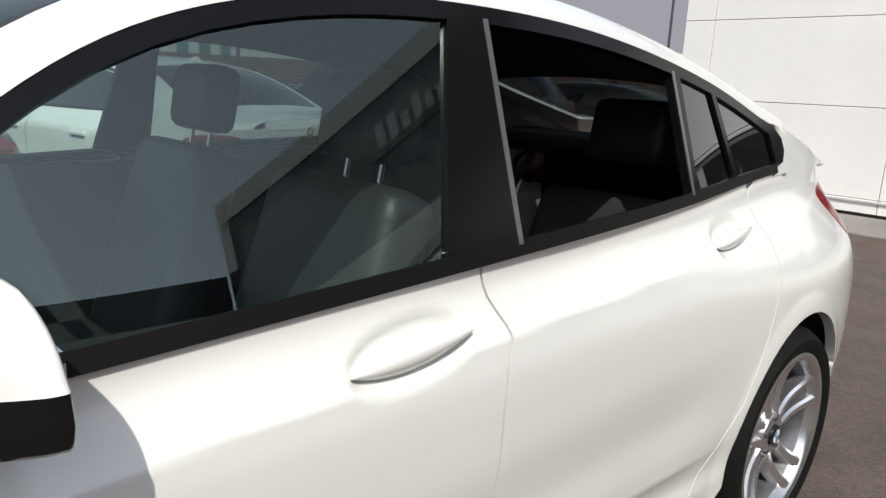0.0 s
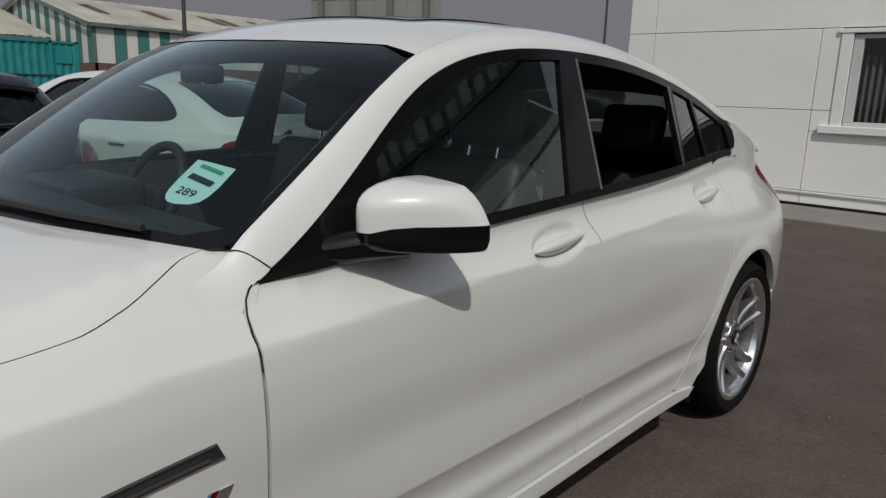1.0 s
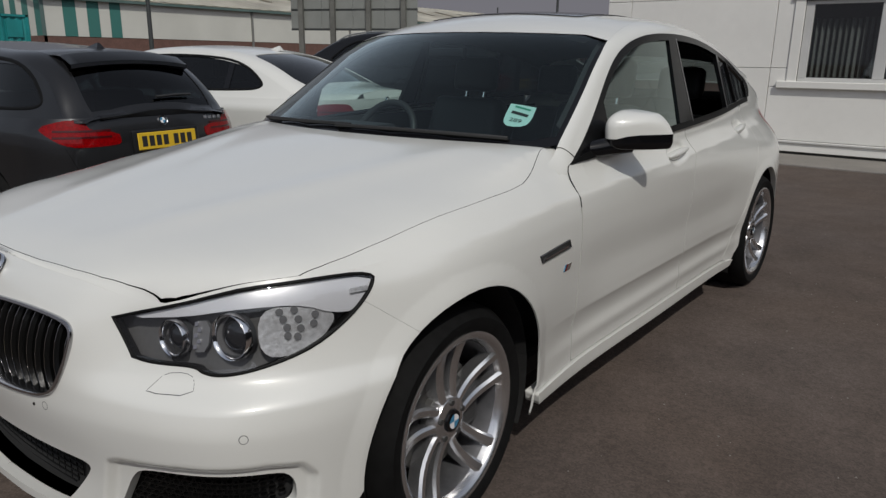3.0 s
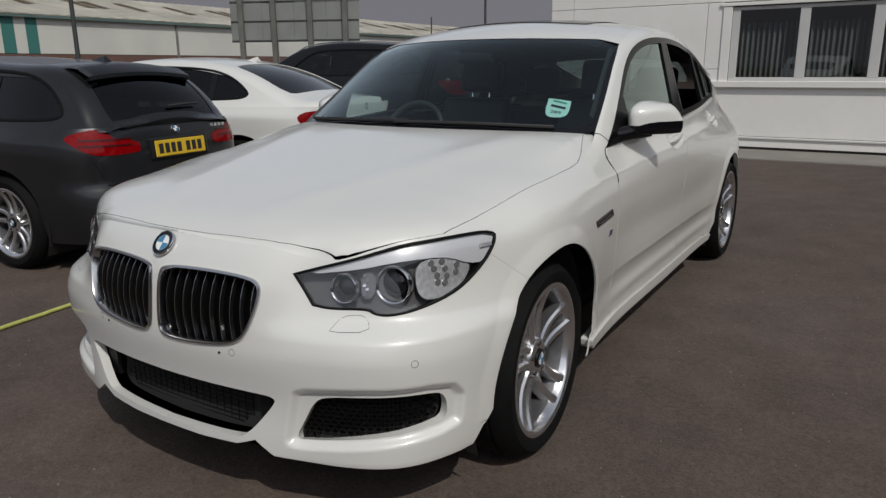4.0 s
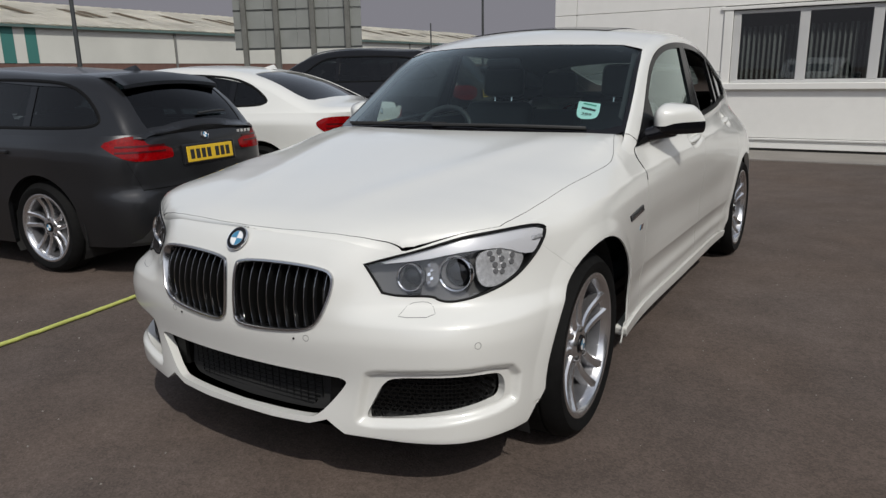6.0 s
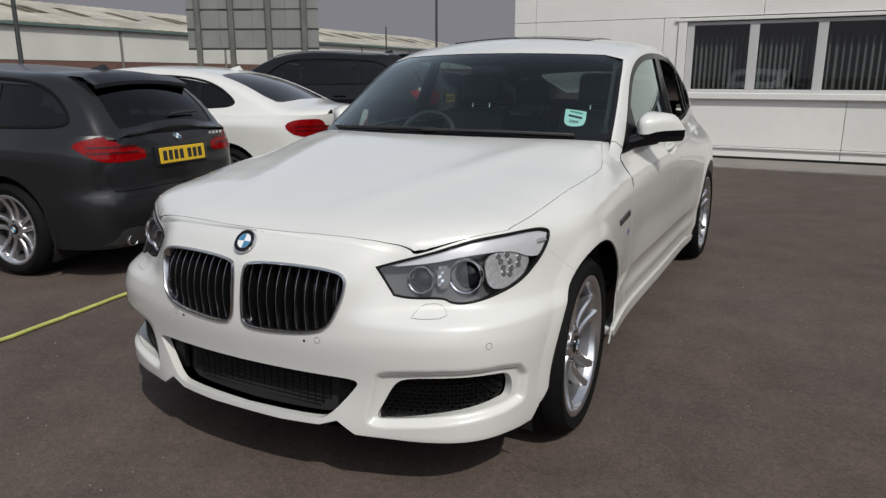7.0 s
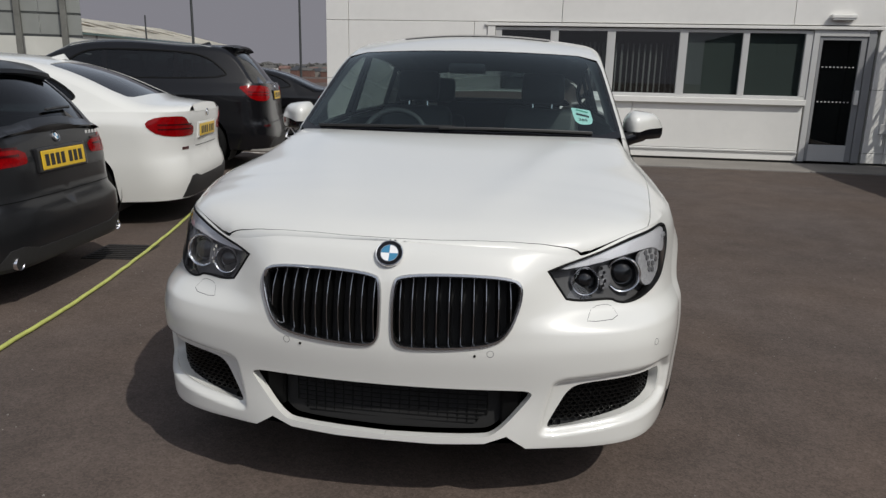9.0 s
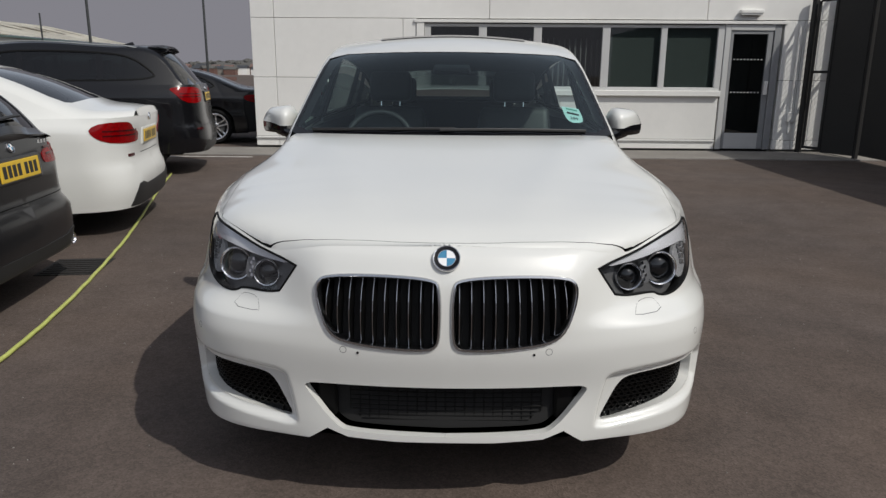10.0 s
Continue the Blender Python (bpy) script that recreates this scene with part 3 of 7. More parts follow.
wall_box("lower_wall", 0, 13, 0, 6.7, -.3, 0, M_clad)
wall_box("upper_wall", .4, 13, 6.7, 10.55, -.3, 0, M_fascia)
wall_box("roof_trim", 0, 13, 10.55, 11.3, -.3, .08, M_clad)
wall_box("corner_trim", 0, .4, 8.9, 10.55, -.3, .05, M_clad)
wall_box("corner_foot", 0, .4, 6.7, 8.9, -.3, .02, M_dark)
wall_box("sign_band", 6.3, 12.2, 8.85, 9.85, .02, .10, M_fascia)
for k in range(10):
    tall = .72 if k in (0, 1, 3, 6) else .48
    wall_box("sign_bar", 6.75 + k * .52, 7.08 + k * .52, 9.05, 9.05 + tall, .10, .14, M_frame)
bm = box_bm((0, -12, 0), (.3, 0, 8.9))
bm.transform(Matrix.Translation((20.1, 9.1, 0)) @ Matrix.Rotation(radians(-10.5), 4, "Z"))
part("annex_wall", bm, M_dark, showroom)

# ---- the white hatchback ----
car = empty("white_hatchback", "large white five-door hatchback with dark windows, parked on the asphalt", "car", pose(0, 0, 0))

_px = [0, .15, .304, .45, .58, .70, .79, .853, .900, .930, .949, .930, .912, .910, .908, .910, .908, .884, .830, .74, .60, .38, 0]
_py = [-.868, -.863, -.848, -.822, -.785, -.735, -.668, -.575, -.45, -.27, 0, .4, .8, 1.4, 2.2, 2.8, 3.07, 3.4, 3.68, 3.90, 4.03, 4.10, 4.13]
_k = np.concatenate([[0], np.cumsum(np.hypot(np.diff(_px), np.diff(_py)))])
LEN = float(_k[-1])
plan_x, plan_y = spline(_k, _px), spline(_k, _py)
_ss = np.linspace(0, LEN, 3000)
_sx, _sy = plan_x(_ss), plan_y(_ss)


def s_at_y(y):
    return np.interp(y, _sy, _ss)


def s_at_x(x):
    n = int(np.argmax(_sx))
    return np.interp(x, _sx[:n], _ss[:n])


def s_near(x, y):
    return float(_ss[np.argmin((_sx - x) ** 2 + (_sy - y) ** 2)])


# inset from the plan outline, by height, at seven places round the body
_zk = [.14, .25, .40, .54, .60, .66, .74, .82, .88, .95, 1.02, 1.10, 1.2]
_prof = {
    0.0: [.05, .0, .012, .0, .004, .010, .024, .066, .16, .28, .40, .50, .6],
    0.36: [.05, .0, .012, .0, .006, .016, .032, .075, .16, .27, .38, .48, .6],
    s_near(.56, -.79): [.07, .01, .008, .0, .012, .060, .092, .116, .17, .26, .35, .45, .55],
    s_near(.70, -.735): [.07, .01, .008, .0, .014, .078, .104, .128, .17, .25, .34, .44, .55],
    s_near(.89, -.45): [.07, .02, .008, .0, .006, .046, .07, .085, .12, .18, .25, .33, .4],
    s_near(.932, .0): [.03, .01, .0, -.006, -.006, -.002, .008, .030, .06, .105, .17, .25, .33],
    s_near(.906, .85): [.06, .03, .034, .016, .010, .008, .007, .012, .024, .050, .09, .15, .22],
    s_near(.912, 1.5): [.06, .03, .034, .016, .010, .006, .004, .006, .012, .032, .06, .10, .15],
    s_near(.925, 2.2): [.06, .03, .034, .014, .008, .005, .004, .008, .016, .042, .08, .125, .18],
    s_near(.930, 3.07): [.03, .01, .0, -.008, -.008, -.006, .0, .012, .03, .07, .13, .19, .26],
    s_near(.75, 3.90): [.08, .03, .01, .0, .0, .0, .005, .02, .045, .09, .15, .22, .3],
    LEN: [.08, .03, .01, .0, .0, .0, .005, .03, .06, .10, .15, .22, .3],
}
_zz = np.linspace(.10, 1.2, 551)
_rows = np.array([gentle(_zk, p)(_zz) for p in _prof.values()])
_tab = gentle(list(_prof), _rows)(_ss)
for _ in range(60):
    _tab[1:-1] = _tab[1:-1] * 0.5 + 0.25 * (_tab[:-2] + _tab[2:])


def carve(poly, depth, soft):
    """Press a closed outline, given along the body and up, into the table of insets."""
    px = np.array(poly)
    i0, i1 = max(0, int((px[:, 0].min() - .1) / LEN * 2999)), int((px[:, 0].max() + .1) / LEN * 2999)
    g = np.array([(s, z) for s in _ss[i0:i1] for z in _zz])
    m = inside(g, poly).reshape(i1 - i0, len(_zz)).astype(float)
    ka, kb = max(1, int(soft / (LEN / 2999))), max(1, int(soft / .002))
    for _ in range(2):
        for ax, k in ((0, ka), (1, kb)):
            pad = np.pad(m, [(k, k) if q == ax else (0, 0) for q in (0, 1)], mode="edge")
            c = np.cumsum(pad, axis=ax)
            c = np.insert(c, 0, 0, axis=ax)
            n = 2 * k + 1
            m = (c[n:] - c[:-n]) / n if ax == 0 else (c[:, n:] - c[:, :-n]) / n
    _tab[i0:i1] += depth * m


FOG_REC = [(.470, .292), (.482, .36), (.502, .446), (.53, .457), (.60, .463), (.70, .470), (.835, .468), (.868, .456), (.880, .42), (.878, .34), (.85, .325), (.64, .298), (.51, .286)]
HAND = [(1.600 + .112 * math.cos(a), .961 + (.040 if math.sin(a) > 0 else .030) * math.sin(a) + .010 * math.cos(a)) for a in np.linspace(0, math.tau, 36, endpoint=False)]
HANR = [(y + 1.105, z + .030) for y, z in HAND]
carve([(float(s_at_x(x)), z) for x, z in FOG_REC], .022, .007)
for q in (HAND, HANR):
    carve([(float(s_at_y(y)), z) for y, z in q], .021, .008)

belt_z = spline([.3, .6, .77, 1.2, 1.78, 2.57, 3.24, 3.9], [.98, .995, 1.01, 1.038, 1.068, 1.098, 1.125, 1.12])
belt_x = spline([.3, .6, .77, 1.2, 1.78, 2.2, 2.57, 3.24, 3.5, 3.9], [.80, .824, .834, .849, .850, .828, .790, .705, .685, .650])


WR, ARCH, WB = .345, .405, 3.07
crease_z = gentle([-.3, -.09, .2, .6, 1.1, 2.03, 2.8, 3.8], [.868, .874, .888, .908, .925, .956, .982, 1.0])


def swage(y, z):
    """The shoulder crease along the doors and the ledge above the sill."""
    y, z = np.asarray(y), np.asarray(z)
    zc = crease_z(y)
    on = np.clip((y + .33) / .25, 0, 1) * (.9 + .1 * np.clip((y - .6) / .5, 0, 1)) * np.clip((3.75 - y) / .5, 0, 1)
    d = z - zc
    a = .021 * on * np.where(d > 0, np.exp(-np.abs(d) / .042), np.exp(-np.abs(d) / .095))
    zl = .490 - .006 * y
    on2 = np.clip((y - .45) / .5, 0, 1) * np.clip((2.75 - y) / .35, 0, 1)
    e = z - zl
    b = .009 * on2 * np.where(e > 0, np.exp(-np.abs(e) / .06), np.exp(-np.abs(e) / .035)) - .008 * on2 * np.exp(-((e - .14) / .08) ** 2)
    b = b + .007 * on2 * np.exp(-((z - .365) / .030) ** 2)
    # the wheel arches' flares
    for yc, reach, deep in ((.012, .060, .007), (3.07, .050, .005)):
        r = np.hypot(y - yc, z - .349)
        b = b + deep * np.clip((ARCH + reach - r) / .05, 0, 1) * (z > .30)
    return a + b


def body(s, z):
    s, z = np.asarray(s, float), np.asarray(z, float)
    sg = np.where(s < 0, -1, 1)
    s = np.abs(s)
    i = np.clip(s / LEN * 2999, 0, 2998.999)
    j = np.clip((z - .10) / 1.1 * 550, 0, 549.999)
    i0, j0 = i.astype(int), j.astype(int)
    u, v = i - i0, j - j0
    inset = (_tab[i0, j0] * (1 - u) * (1 - v) + _tab[i0 + 1, j0] * u * (1 - v) + _tab[i0, j0 + 1] * (1 - u) * v + _tab[i0 + 1, j0 + 1] * u * v)
    x, y = plan_x(s), plan_y(s)
    e = 1e-3
    tx, ty = plan_x(s + e) - plan_x(np.maximum(s - e, 0)), plan_y(s + e) - plan_y(np.maximum(s - e, 0))
    ln = np.hypot(tx, ty) + 1e-12
    nx, ny = ty / ln * np.clip(s / .03, 0, 1), -tx / ln
    inset = inset - swage(y, z)
    # the door tops meet the window line
    want = (x - belt_x(y)) / np.maximum(nx, .3)
    top = belt_z(y)
    hh = .12 + .16 * np.clip((y - 2.2) / .9, 0, 1)
    r = np.clip((z - (top - hh)) / hh, 0, 1.3) ** 2 * np.clip((y - .48) / .28, 0, 1) * np.clip((4.0 - y) / .3, 0, 1)
    inset = inset * (1 - np.clip(r, 0, 1)) + want * np.clip(r, 0, 1)
    return np.stack([(x - nx * inset) * sg, y - ny * inset, z], 1)


def body_raw(s, z):
    p, n = grad_normals(body, s, z, 5e-3, 4e-3)
    ctr = np.asarray(s) < 0.012
    n[ctr, 0] = 0
    n /= np.linalg.norm(n, axis=1)[:, None]
    return p, n


def yz(pts):
    return [(float(s_at_y(y)), z) for y, z in pts]


def xz(pts):
    return [(float(s_at_x(x)), z) for x, z in pts]


def xyz2(pts):
    return [(s_near(x, y), z) for x, y, z in pts]


# bonnet and wing tops: each cross section runs from the crown line over to the middle
LAMP = rounded(xyz2([(.460, -.742, .777), (.517, -.728, .690), (.56, -.705, .680), (.655, -.655, .680), (.668, -.650, .668), (.705, -.63, .662), (.765, -.568, .675), (.822, -.452, .710), (.855, -.362, .764), (.866, -.300, .820),
                     (.852, -.280, .860), (.785, -.43, .865), (.69, -.58, .851), (.558, -.67, .806)]), 2, keep=(0, 1))


def lamp_top(s):
    """Height of the lamp's upper edge at a place round the body."""
    best, n = 0.0, len(LAMP)
    for i in range(n):
        (sa, za), (sb, zb) = LAMP[i], LAMP[(i + 1) % n]
        if min(sa, sb) <= s <= max(sa, sb) and abs(sb - sa) > 1e-6:
            best = max(best, za + (zb - za) * (s - sa) / (sb - sa))
    return best


S_IN, S_OUT = s_near(.558, -.672), s_near(.772, -.455)
_lk = list(np.linspace(S_IN, s_near(.83, -.33), 7))
crown_z = gentle([0, .36] + _lk + [s_near(.932, 0), s_at_y(.4), s_at_y(.75), s_at_y(1.0)],
                 [.848, .841] + [lamp_top(q) + .005 for q in _lk] + [.907, .935, .962, .97])
_cs = np.linspace(0, float(s_at_y(.95)), 500)
_cp = body(_cs, crown_z(_cs))
_cd = body(_cs, crown_z(_cs) + .006) - body(_cs, crown_z(_cs) - .006)
_cd /= np.linalg.norm(_cd, axis=1)[:, None]
_cy = np.maximum.accumulate(_cp[:, 1] + np.arange(500) * 1e-7)
bonnet_mid = spline([-.78, -.70, -.6, -.4, -.1, .2, .42, .6, .95], [.838, .880, .907, .945, .992, .1 + .935, 1.062, 1.078, 1.09])


def bonnet(x, y):
    x, y = np.asarray(x, float), np.asarray(y, float)
    p = bonnet_base(x, y)
    # the rear edge and the wing roots rise to meet the screen
    xa = np.minimum(np.abs(x), .76)
    ye = .455 + .21 * (xa / .75) ** 2
    d = top(xa, ye)[:, 2] - .006 - bonnet_base(xa, ye)[:, 2]
    w = np.clip((y - (ye - .55)) / .55, 0, 1)
    w = w * w * (3 - 2 * w) * np.clip((.825 - np.abs(x)) / .055, 0, 1)
    p[:, 2] += w * d
    return p


def bonnet_base(x, y):
    x, y = np.asarray(x, float), np.asarray(y, float)
    out = np.zeros_like(x)
    t = np.linspace(0, 1, 60)[None, :]
    xc = np.interp(y, _cy, _cp[:, 0])[:, None]
    zc = np.interp(y, _cy, _cp[:, 2])[:, None]
    dx = np.interp(y, _cy, _cd[:, 0])[:, None]
    dz = np.interp(y, _cy, _cd[:, 2])[:, None]
    zh = bonnet_mid(y)[:, None]
    h = .48 * np.abs(zh - zc) + .03
    b1x, b1z = xc + dx * h, zc + dz * h
    b2x, b2z = xc * .70, zh - .002
    X = (1 - t) ** 3 * xc + 3 * t * (1 - t) ** 2 * b1x + 3 * t * t * (1 - t) * b2x
    Z = (1 - t) ** 3 * zc + 3 * t * (1 - t) ** 2 * b1z + 3 * t * t * (1 - t) * b2z + t ** 3 * zh
    for i in range(len(x)):
        out[i] = np.interp(abs(x[i]), X[i, ::-1], Z[i, ::-1])
    # two soft creases that run from the badge to the screen pillars
    line = .20 + .40 * np.clip((y + .75) / 1.3, 0, 1)
    out += .007 * np.exp(-((np.abs(x) - line) / .085) ** 2) * np.clip((y + .72) / .3, 0, 1)
    return np.stack([x, y, out], 1)


def bonnet_raw(x, y):
    p, n = grad_normals(bonnet, x, y, 4e-3, 4e-3)
    n[np.asarray(x) < 5e-3, 0] = 0
    n /= np.linalg.norm(n, axis=1)[:, None]
    return p, n


# along the wing's crown the two sheets share one normal
_wn = {}


def crown_normals():
    k = np.where((_cp[:, 1] > -.30) & (_cp[:, 1] < .80))[0][::4]
    a = body_raw(_cs[k], crown_z(_cs[k]) - .004)[1]
    b = bonnet_raw(_cp[k, 0] - .014, _cp[k, 1])[1]
    n = a + b
    _wn["s"], _wn["y"], _wn["x"], _wn["n"] = _cs[k], _cp[k, 1], _cp[k, 0], n / np.linalg.norm(n, axis=1)[:, None]


def shared(n, key, at, w):
    m = np.stack([np.interp(at, _wn[key], _wn["n"][:, i]) for i in range(3)], 1)
    w = w * np.clip((at - _wn[key][0]) / .08, 0, 1) * (at < _wn[key][-1])
    n = n * (1 - w)[:, None] + m * w[:, None]
    return n / np.linalg.norm(n, axis=1)[:, None]


def body_surf(s, z):
    p, n = body_raw(s, z)
    if not _wn:
        crown_normals()
    s, z = np.asarray(s, float), np.asarray(z, float)
    return p, shared(n, "s", s, np.exp(-((z - crown_z(np.clip(s, 0, _cs[-1]))) / .035) ** 2))


def bonnet_surf(x, y):
    p, n = bonnet_raw(x, y)
    if not _wn:
        crown_normals()
    x, y = np.asarray(x, float), np.asarray(y, float)
    return p, shared(n, "y", y, np.exp(-((np.interp(y, _wn["y"], _wn["x"]) - x) / .04) ** 2))


# greenhouse: a top sheet and a side sheet
_topmid = spline([.25, .45, .75, 1.05, 1.3, 1.6, 1.85, 2.2, 2.6, 3.0, 3.4, 3.75, 4.0, 4.12], [.955, 1.08, 1.277, 1.448, 1.527, 1.570, 1.580, 1.566, 1.510, 1.428, 1.320, 1.213, 1.12, 1.07])


def top(x, y):
    x, y = np.asarray(x, float), np.asarray(y, float)
    bow = .20 * (1 - np.clip((y - .9) / 1.1, 0, 1) ** 2 * (3 - 2 * np.clip((y - .9) / 1.1, 0, 1)))
    g = .25 + .75 * np.clip((y - .6) / .8, 0, 1)
    z = _topmid(np.clip(y - bow * (x / .75) ** 2, .25, 4.12)) - .052 * (x / .65) ** 2 * g
    return np.stack([x, y, z], 1)


def top_surf(x, y):
    p, n = grad_normals(top, x, y, 4e-3, 4e-3)
    return p, n


_lean = spline([.3, .8, 1.3, 1.8, 2.5, 3.2, 4.0], [.39, .38, .36, .33, .325, .285, .26])


def side_x(y, z):
    return belt_x(y) - _lean(y) * (z - belt_z(y))


def flank(y, z):
    y, z = np.asarray(y, float), np.asarray(z, float)
    return np.stack([side_x(y, z), y, z], 1)


def flank_surf(y, z):
    return grad_normals(flank, y, z, 4e-3, 4e-3)


def rail_at(y):
    lo, hi = .3, .95
    for _ in range(40):
        m = (lo + hi) / 2
        z = top([m], [y])[0, 2]
        if m > side_x(np.array([y]), np.array([z]))[0]:
            hi = m
        else:
            lo = m
    return m, top([m], [y])[0, 2]


_ry = np.linspace(.58, 4.05, 120)
_rail = np.array([rail_at(y) for y in _ry])
rail_in = lambda y: .020 + .075 * min(1, max(0, (y - 1.15) / .7))
rail_x, rail_z = (lambda y: np.interp(y, _ry, _rail[:, 0])), (lambda y: np.interp(y, _ry, _rail[:, 1]))

# -- outlines --
def edge_in(y, d):
    return float(rail_x(y)) - d


glass_top = spline([.72, .78, 1.0, 1.2, 1.45, 1.8, 2.2, 2.53, 2.9, 3.18], [1.008, 1.042, 1.198, 1.347, 1.440, 1.470, 1.455, 1.413, 1.337, 1.255])
KIDNEY = rounded([(.014, .600), (.014, .742), (.036, .768), (.19, .776), (.350, .770), (.398, .752), (.399, .700), (.364, .605), (.318, .570), (.20, .555), (.062, .549), (.024, .562)], 2)
INTAKE = rounded([(-.02, .430), (.395, .430), (.435, .424), (.435, .405), (.335, .290), (.28, .278), (-.02, .272)], 2, keep=(0, 6))
FOG = rounded([(.486, .300), (.512, .350), (.548, .420), (.584, .440), (.70, .446), (.835, .446), (.862, .430), (.866, .354), (.848, .338), (.65, .312), (.515, .297)], 2)

def arc(yc, r, a0, a1, n=22):
    return [(yc + r * math.cos(radians(a0 + (a1 - a0) * i / n)), WR + .004 + r * math.sin(radians(a0 + (a1 - a0) * i / n))) for i in range(n + 1)]


# front bumper
bump = [(0, .254)] + xz([(.15, .253), (.30, .260), (.365, .284), (.425, .244), (.60, .236), (.76, .234)]) + yz([(-.52, .234), (-.462, .238), (-.425, .29)])
bump += yz([p for p in arc(.012, ARCH, 182, 122, 12)])
bump += yz([(-.27, .745), (-.345, .80)])
bump += [(s, float(crown_z(s)) + .002) for s in np.linspace(float(s_at_y(-.345)), 0, 26)]
bumper = panel("front_bumper", car, body_surf, bump, M_white, holes=[xz(KIDNEY), [(float(s_at_x(x)) if x > 0 else x, z) for x, z in INTAKE], xz(FOG), LAMP], step=.0072, fine=.007, flange=.03, both=True)

crown_at = lambda s: (float(np.interp(s, _cs, _cp[:, 0])), float(np.interp(s, _cs, _cp[:, 1])))
nose_line = [(0, -.752), (.15, -.750), (.30, -.739), (.40, -.722), (.470, -.700), (.512, -.684)]
lamp_line = [crown_at(s) for s in np.linspace(S_IN, S_OUT, 12)]
_shut = gentle([-.40, -.30, -.15, .0, .16, .30, .40, .485, .56, .62, .668], [.789, .802, .816, .827, .834, .834, .828, .811, .786, .766, .754])
side_line = [(float(_shut(y)), float(y)) for y in np.linspace(-.40, .668, 44)]
HOOD = nose_line + lamp_line + side_line + [(.7, .642), (.6, .588), (.4, .512), (.2, .466), (0, .452)]
panel("bonnet", car, bonnet_surf, HOOD, M_white, "white bonnet with two soft creases", step=.035, fine=.014, edge=M_seal, flange=.003, gap=.0016, both=True)
nose_fill = [crown_at(s) for s in np.linspace(0, S_IN, 40)] + nose_line[::-1]
panel("nose_panel", car, bonnet_surf, nose_fill, M_white, step=.02, fine=.012, flange=0, both=True)
fill = [crown_at(s) for s in np.linspace(S_OUT, float(s_at_y(.672)), 60)] + [(.842, .684), (.825, .696), (.80, .703), (.770, .700)] + side_line[::-1]
for sd in (1, -1):
    panel("wing_top", car, bonnet_surf, fill, M_white, step=.03, fine=.015, flange=0, side=sd)

fender = yz([(-.345, .80), (-.27, .745)] + arc(.012, ARCH, 122, -20, 22) + [(.405, .285), (.700, .289), (.690, .40), (.681, .60), (.676, .80), (.675, .88), (.677, .945)])
s_end = float(s_at_y(.680))
fender += [(s, float(crown_z(s)) + .004) for s in np.linspace(s_end, float(s_at_y(-.345)), 30)]
RD = [(2.935, 1.07), (2.925, 1.03), (2.905, .97), (2.875, .88), (2.80, .73), (2.70, .57), (2.55, .42), (2.45, .292)]
BP = [(1.765, 1.06), (1.776, 1.01), (1.795, .965), (1.797, .945), (1.782, .90), (1.776, .84), (1.774, .70), (1.770, .292)]
door_f = yz([(.707, .292), (.697, .40), (.688, .60), (.683, .80), (.681, .88), (.682, .93), (.686, .960), (.695, .988), (.706, .999)] + [(y, float(belt_z(y)) - .004) for y in np.linspace(.74, 1.76, 15)] + BP)
door_r = yz([(y + .004, z) for y, z in BP[::-1]] + [(y, float(belt_z(y)) - .004) for y in np.linspace(1.78, 2.92, 15)] + RD)
quarter = yz([(y + .003, z) for y, z in RD[::-1]] + [(2.98, 1.108)] + [(y, float(belt_z(y)) - .004) for y in np.linspace(3.05, 3.27, 4)] + [(y, float(belt_z(y)) - .058) for y in np.linspace(3.30, 3.7, 6)] + [(3.72, 1.05), (3.70, .75)] + [(3.72, .60), (3.60, .50)] + arc(WB, ARCH - .012, 22, 182, 26)[0:] + [(2.60, .262), (2.46, .285)])
rear_b = yz([(3.712, .75), (3.73, 1.058), (3.80, 1.062)]) + [(LEN - .9, 1.064), (LEN - .45, 1.066), (LEN, 1.068), (LEN, .25)] + yz([(3.95, .24), (3.62, .23)] + arc(WB, ARCH - .012, -18, 22, 6) + [(3.60, .50), (3.72, .60)])
sill = yz([(.43, .238), (.745, .234), (1.6, .232), (2.56, .238), (2.60, .268), (2.44, .285), (1.86, .286), (.75, .286), (.42, .280)])
TAIL = rounded(yz([(3.60, 1.035), (3.66, .93), (3.76, .865), (3.95, .88), (3.98, .99), (3.86, 1.055)]), 2)
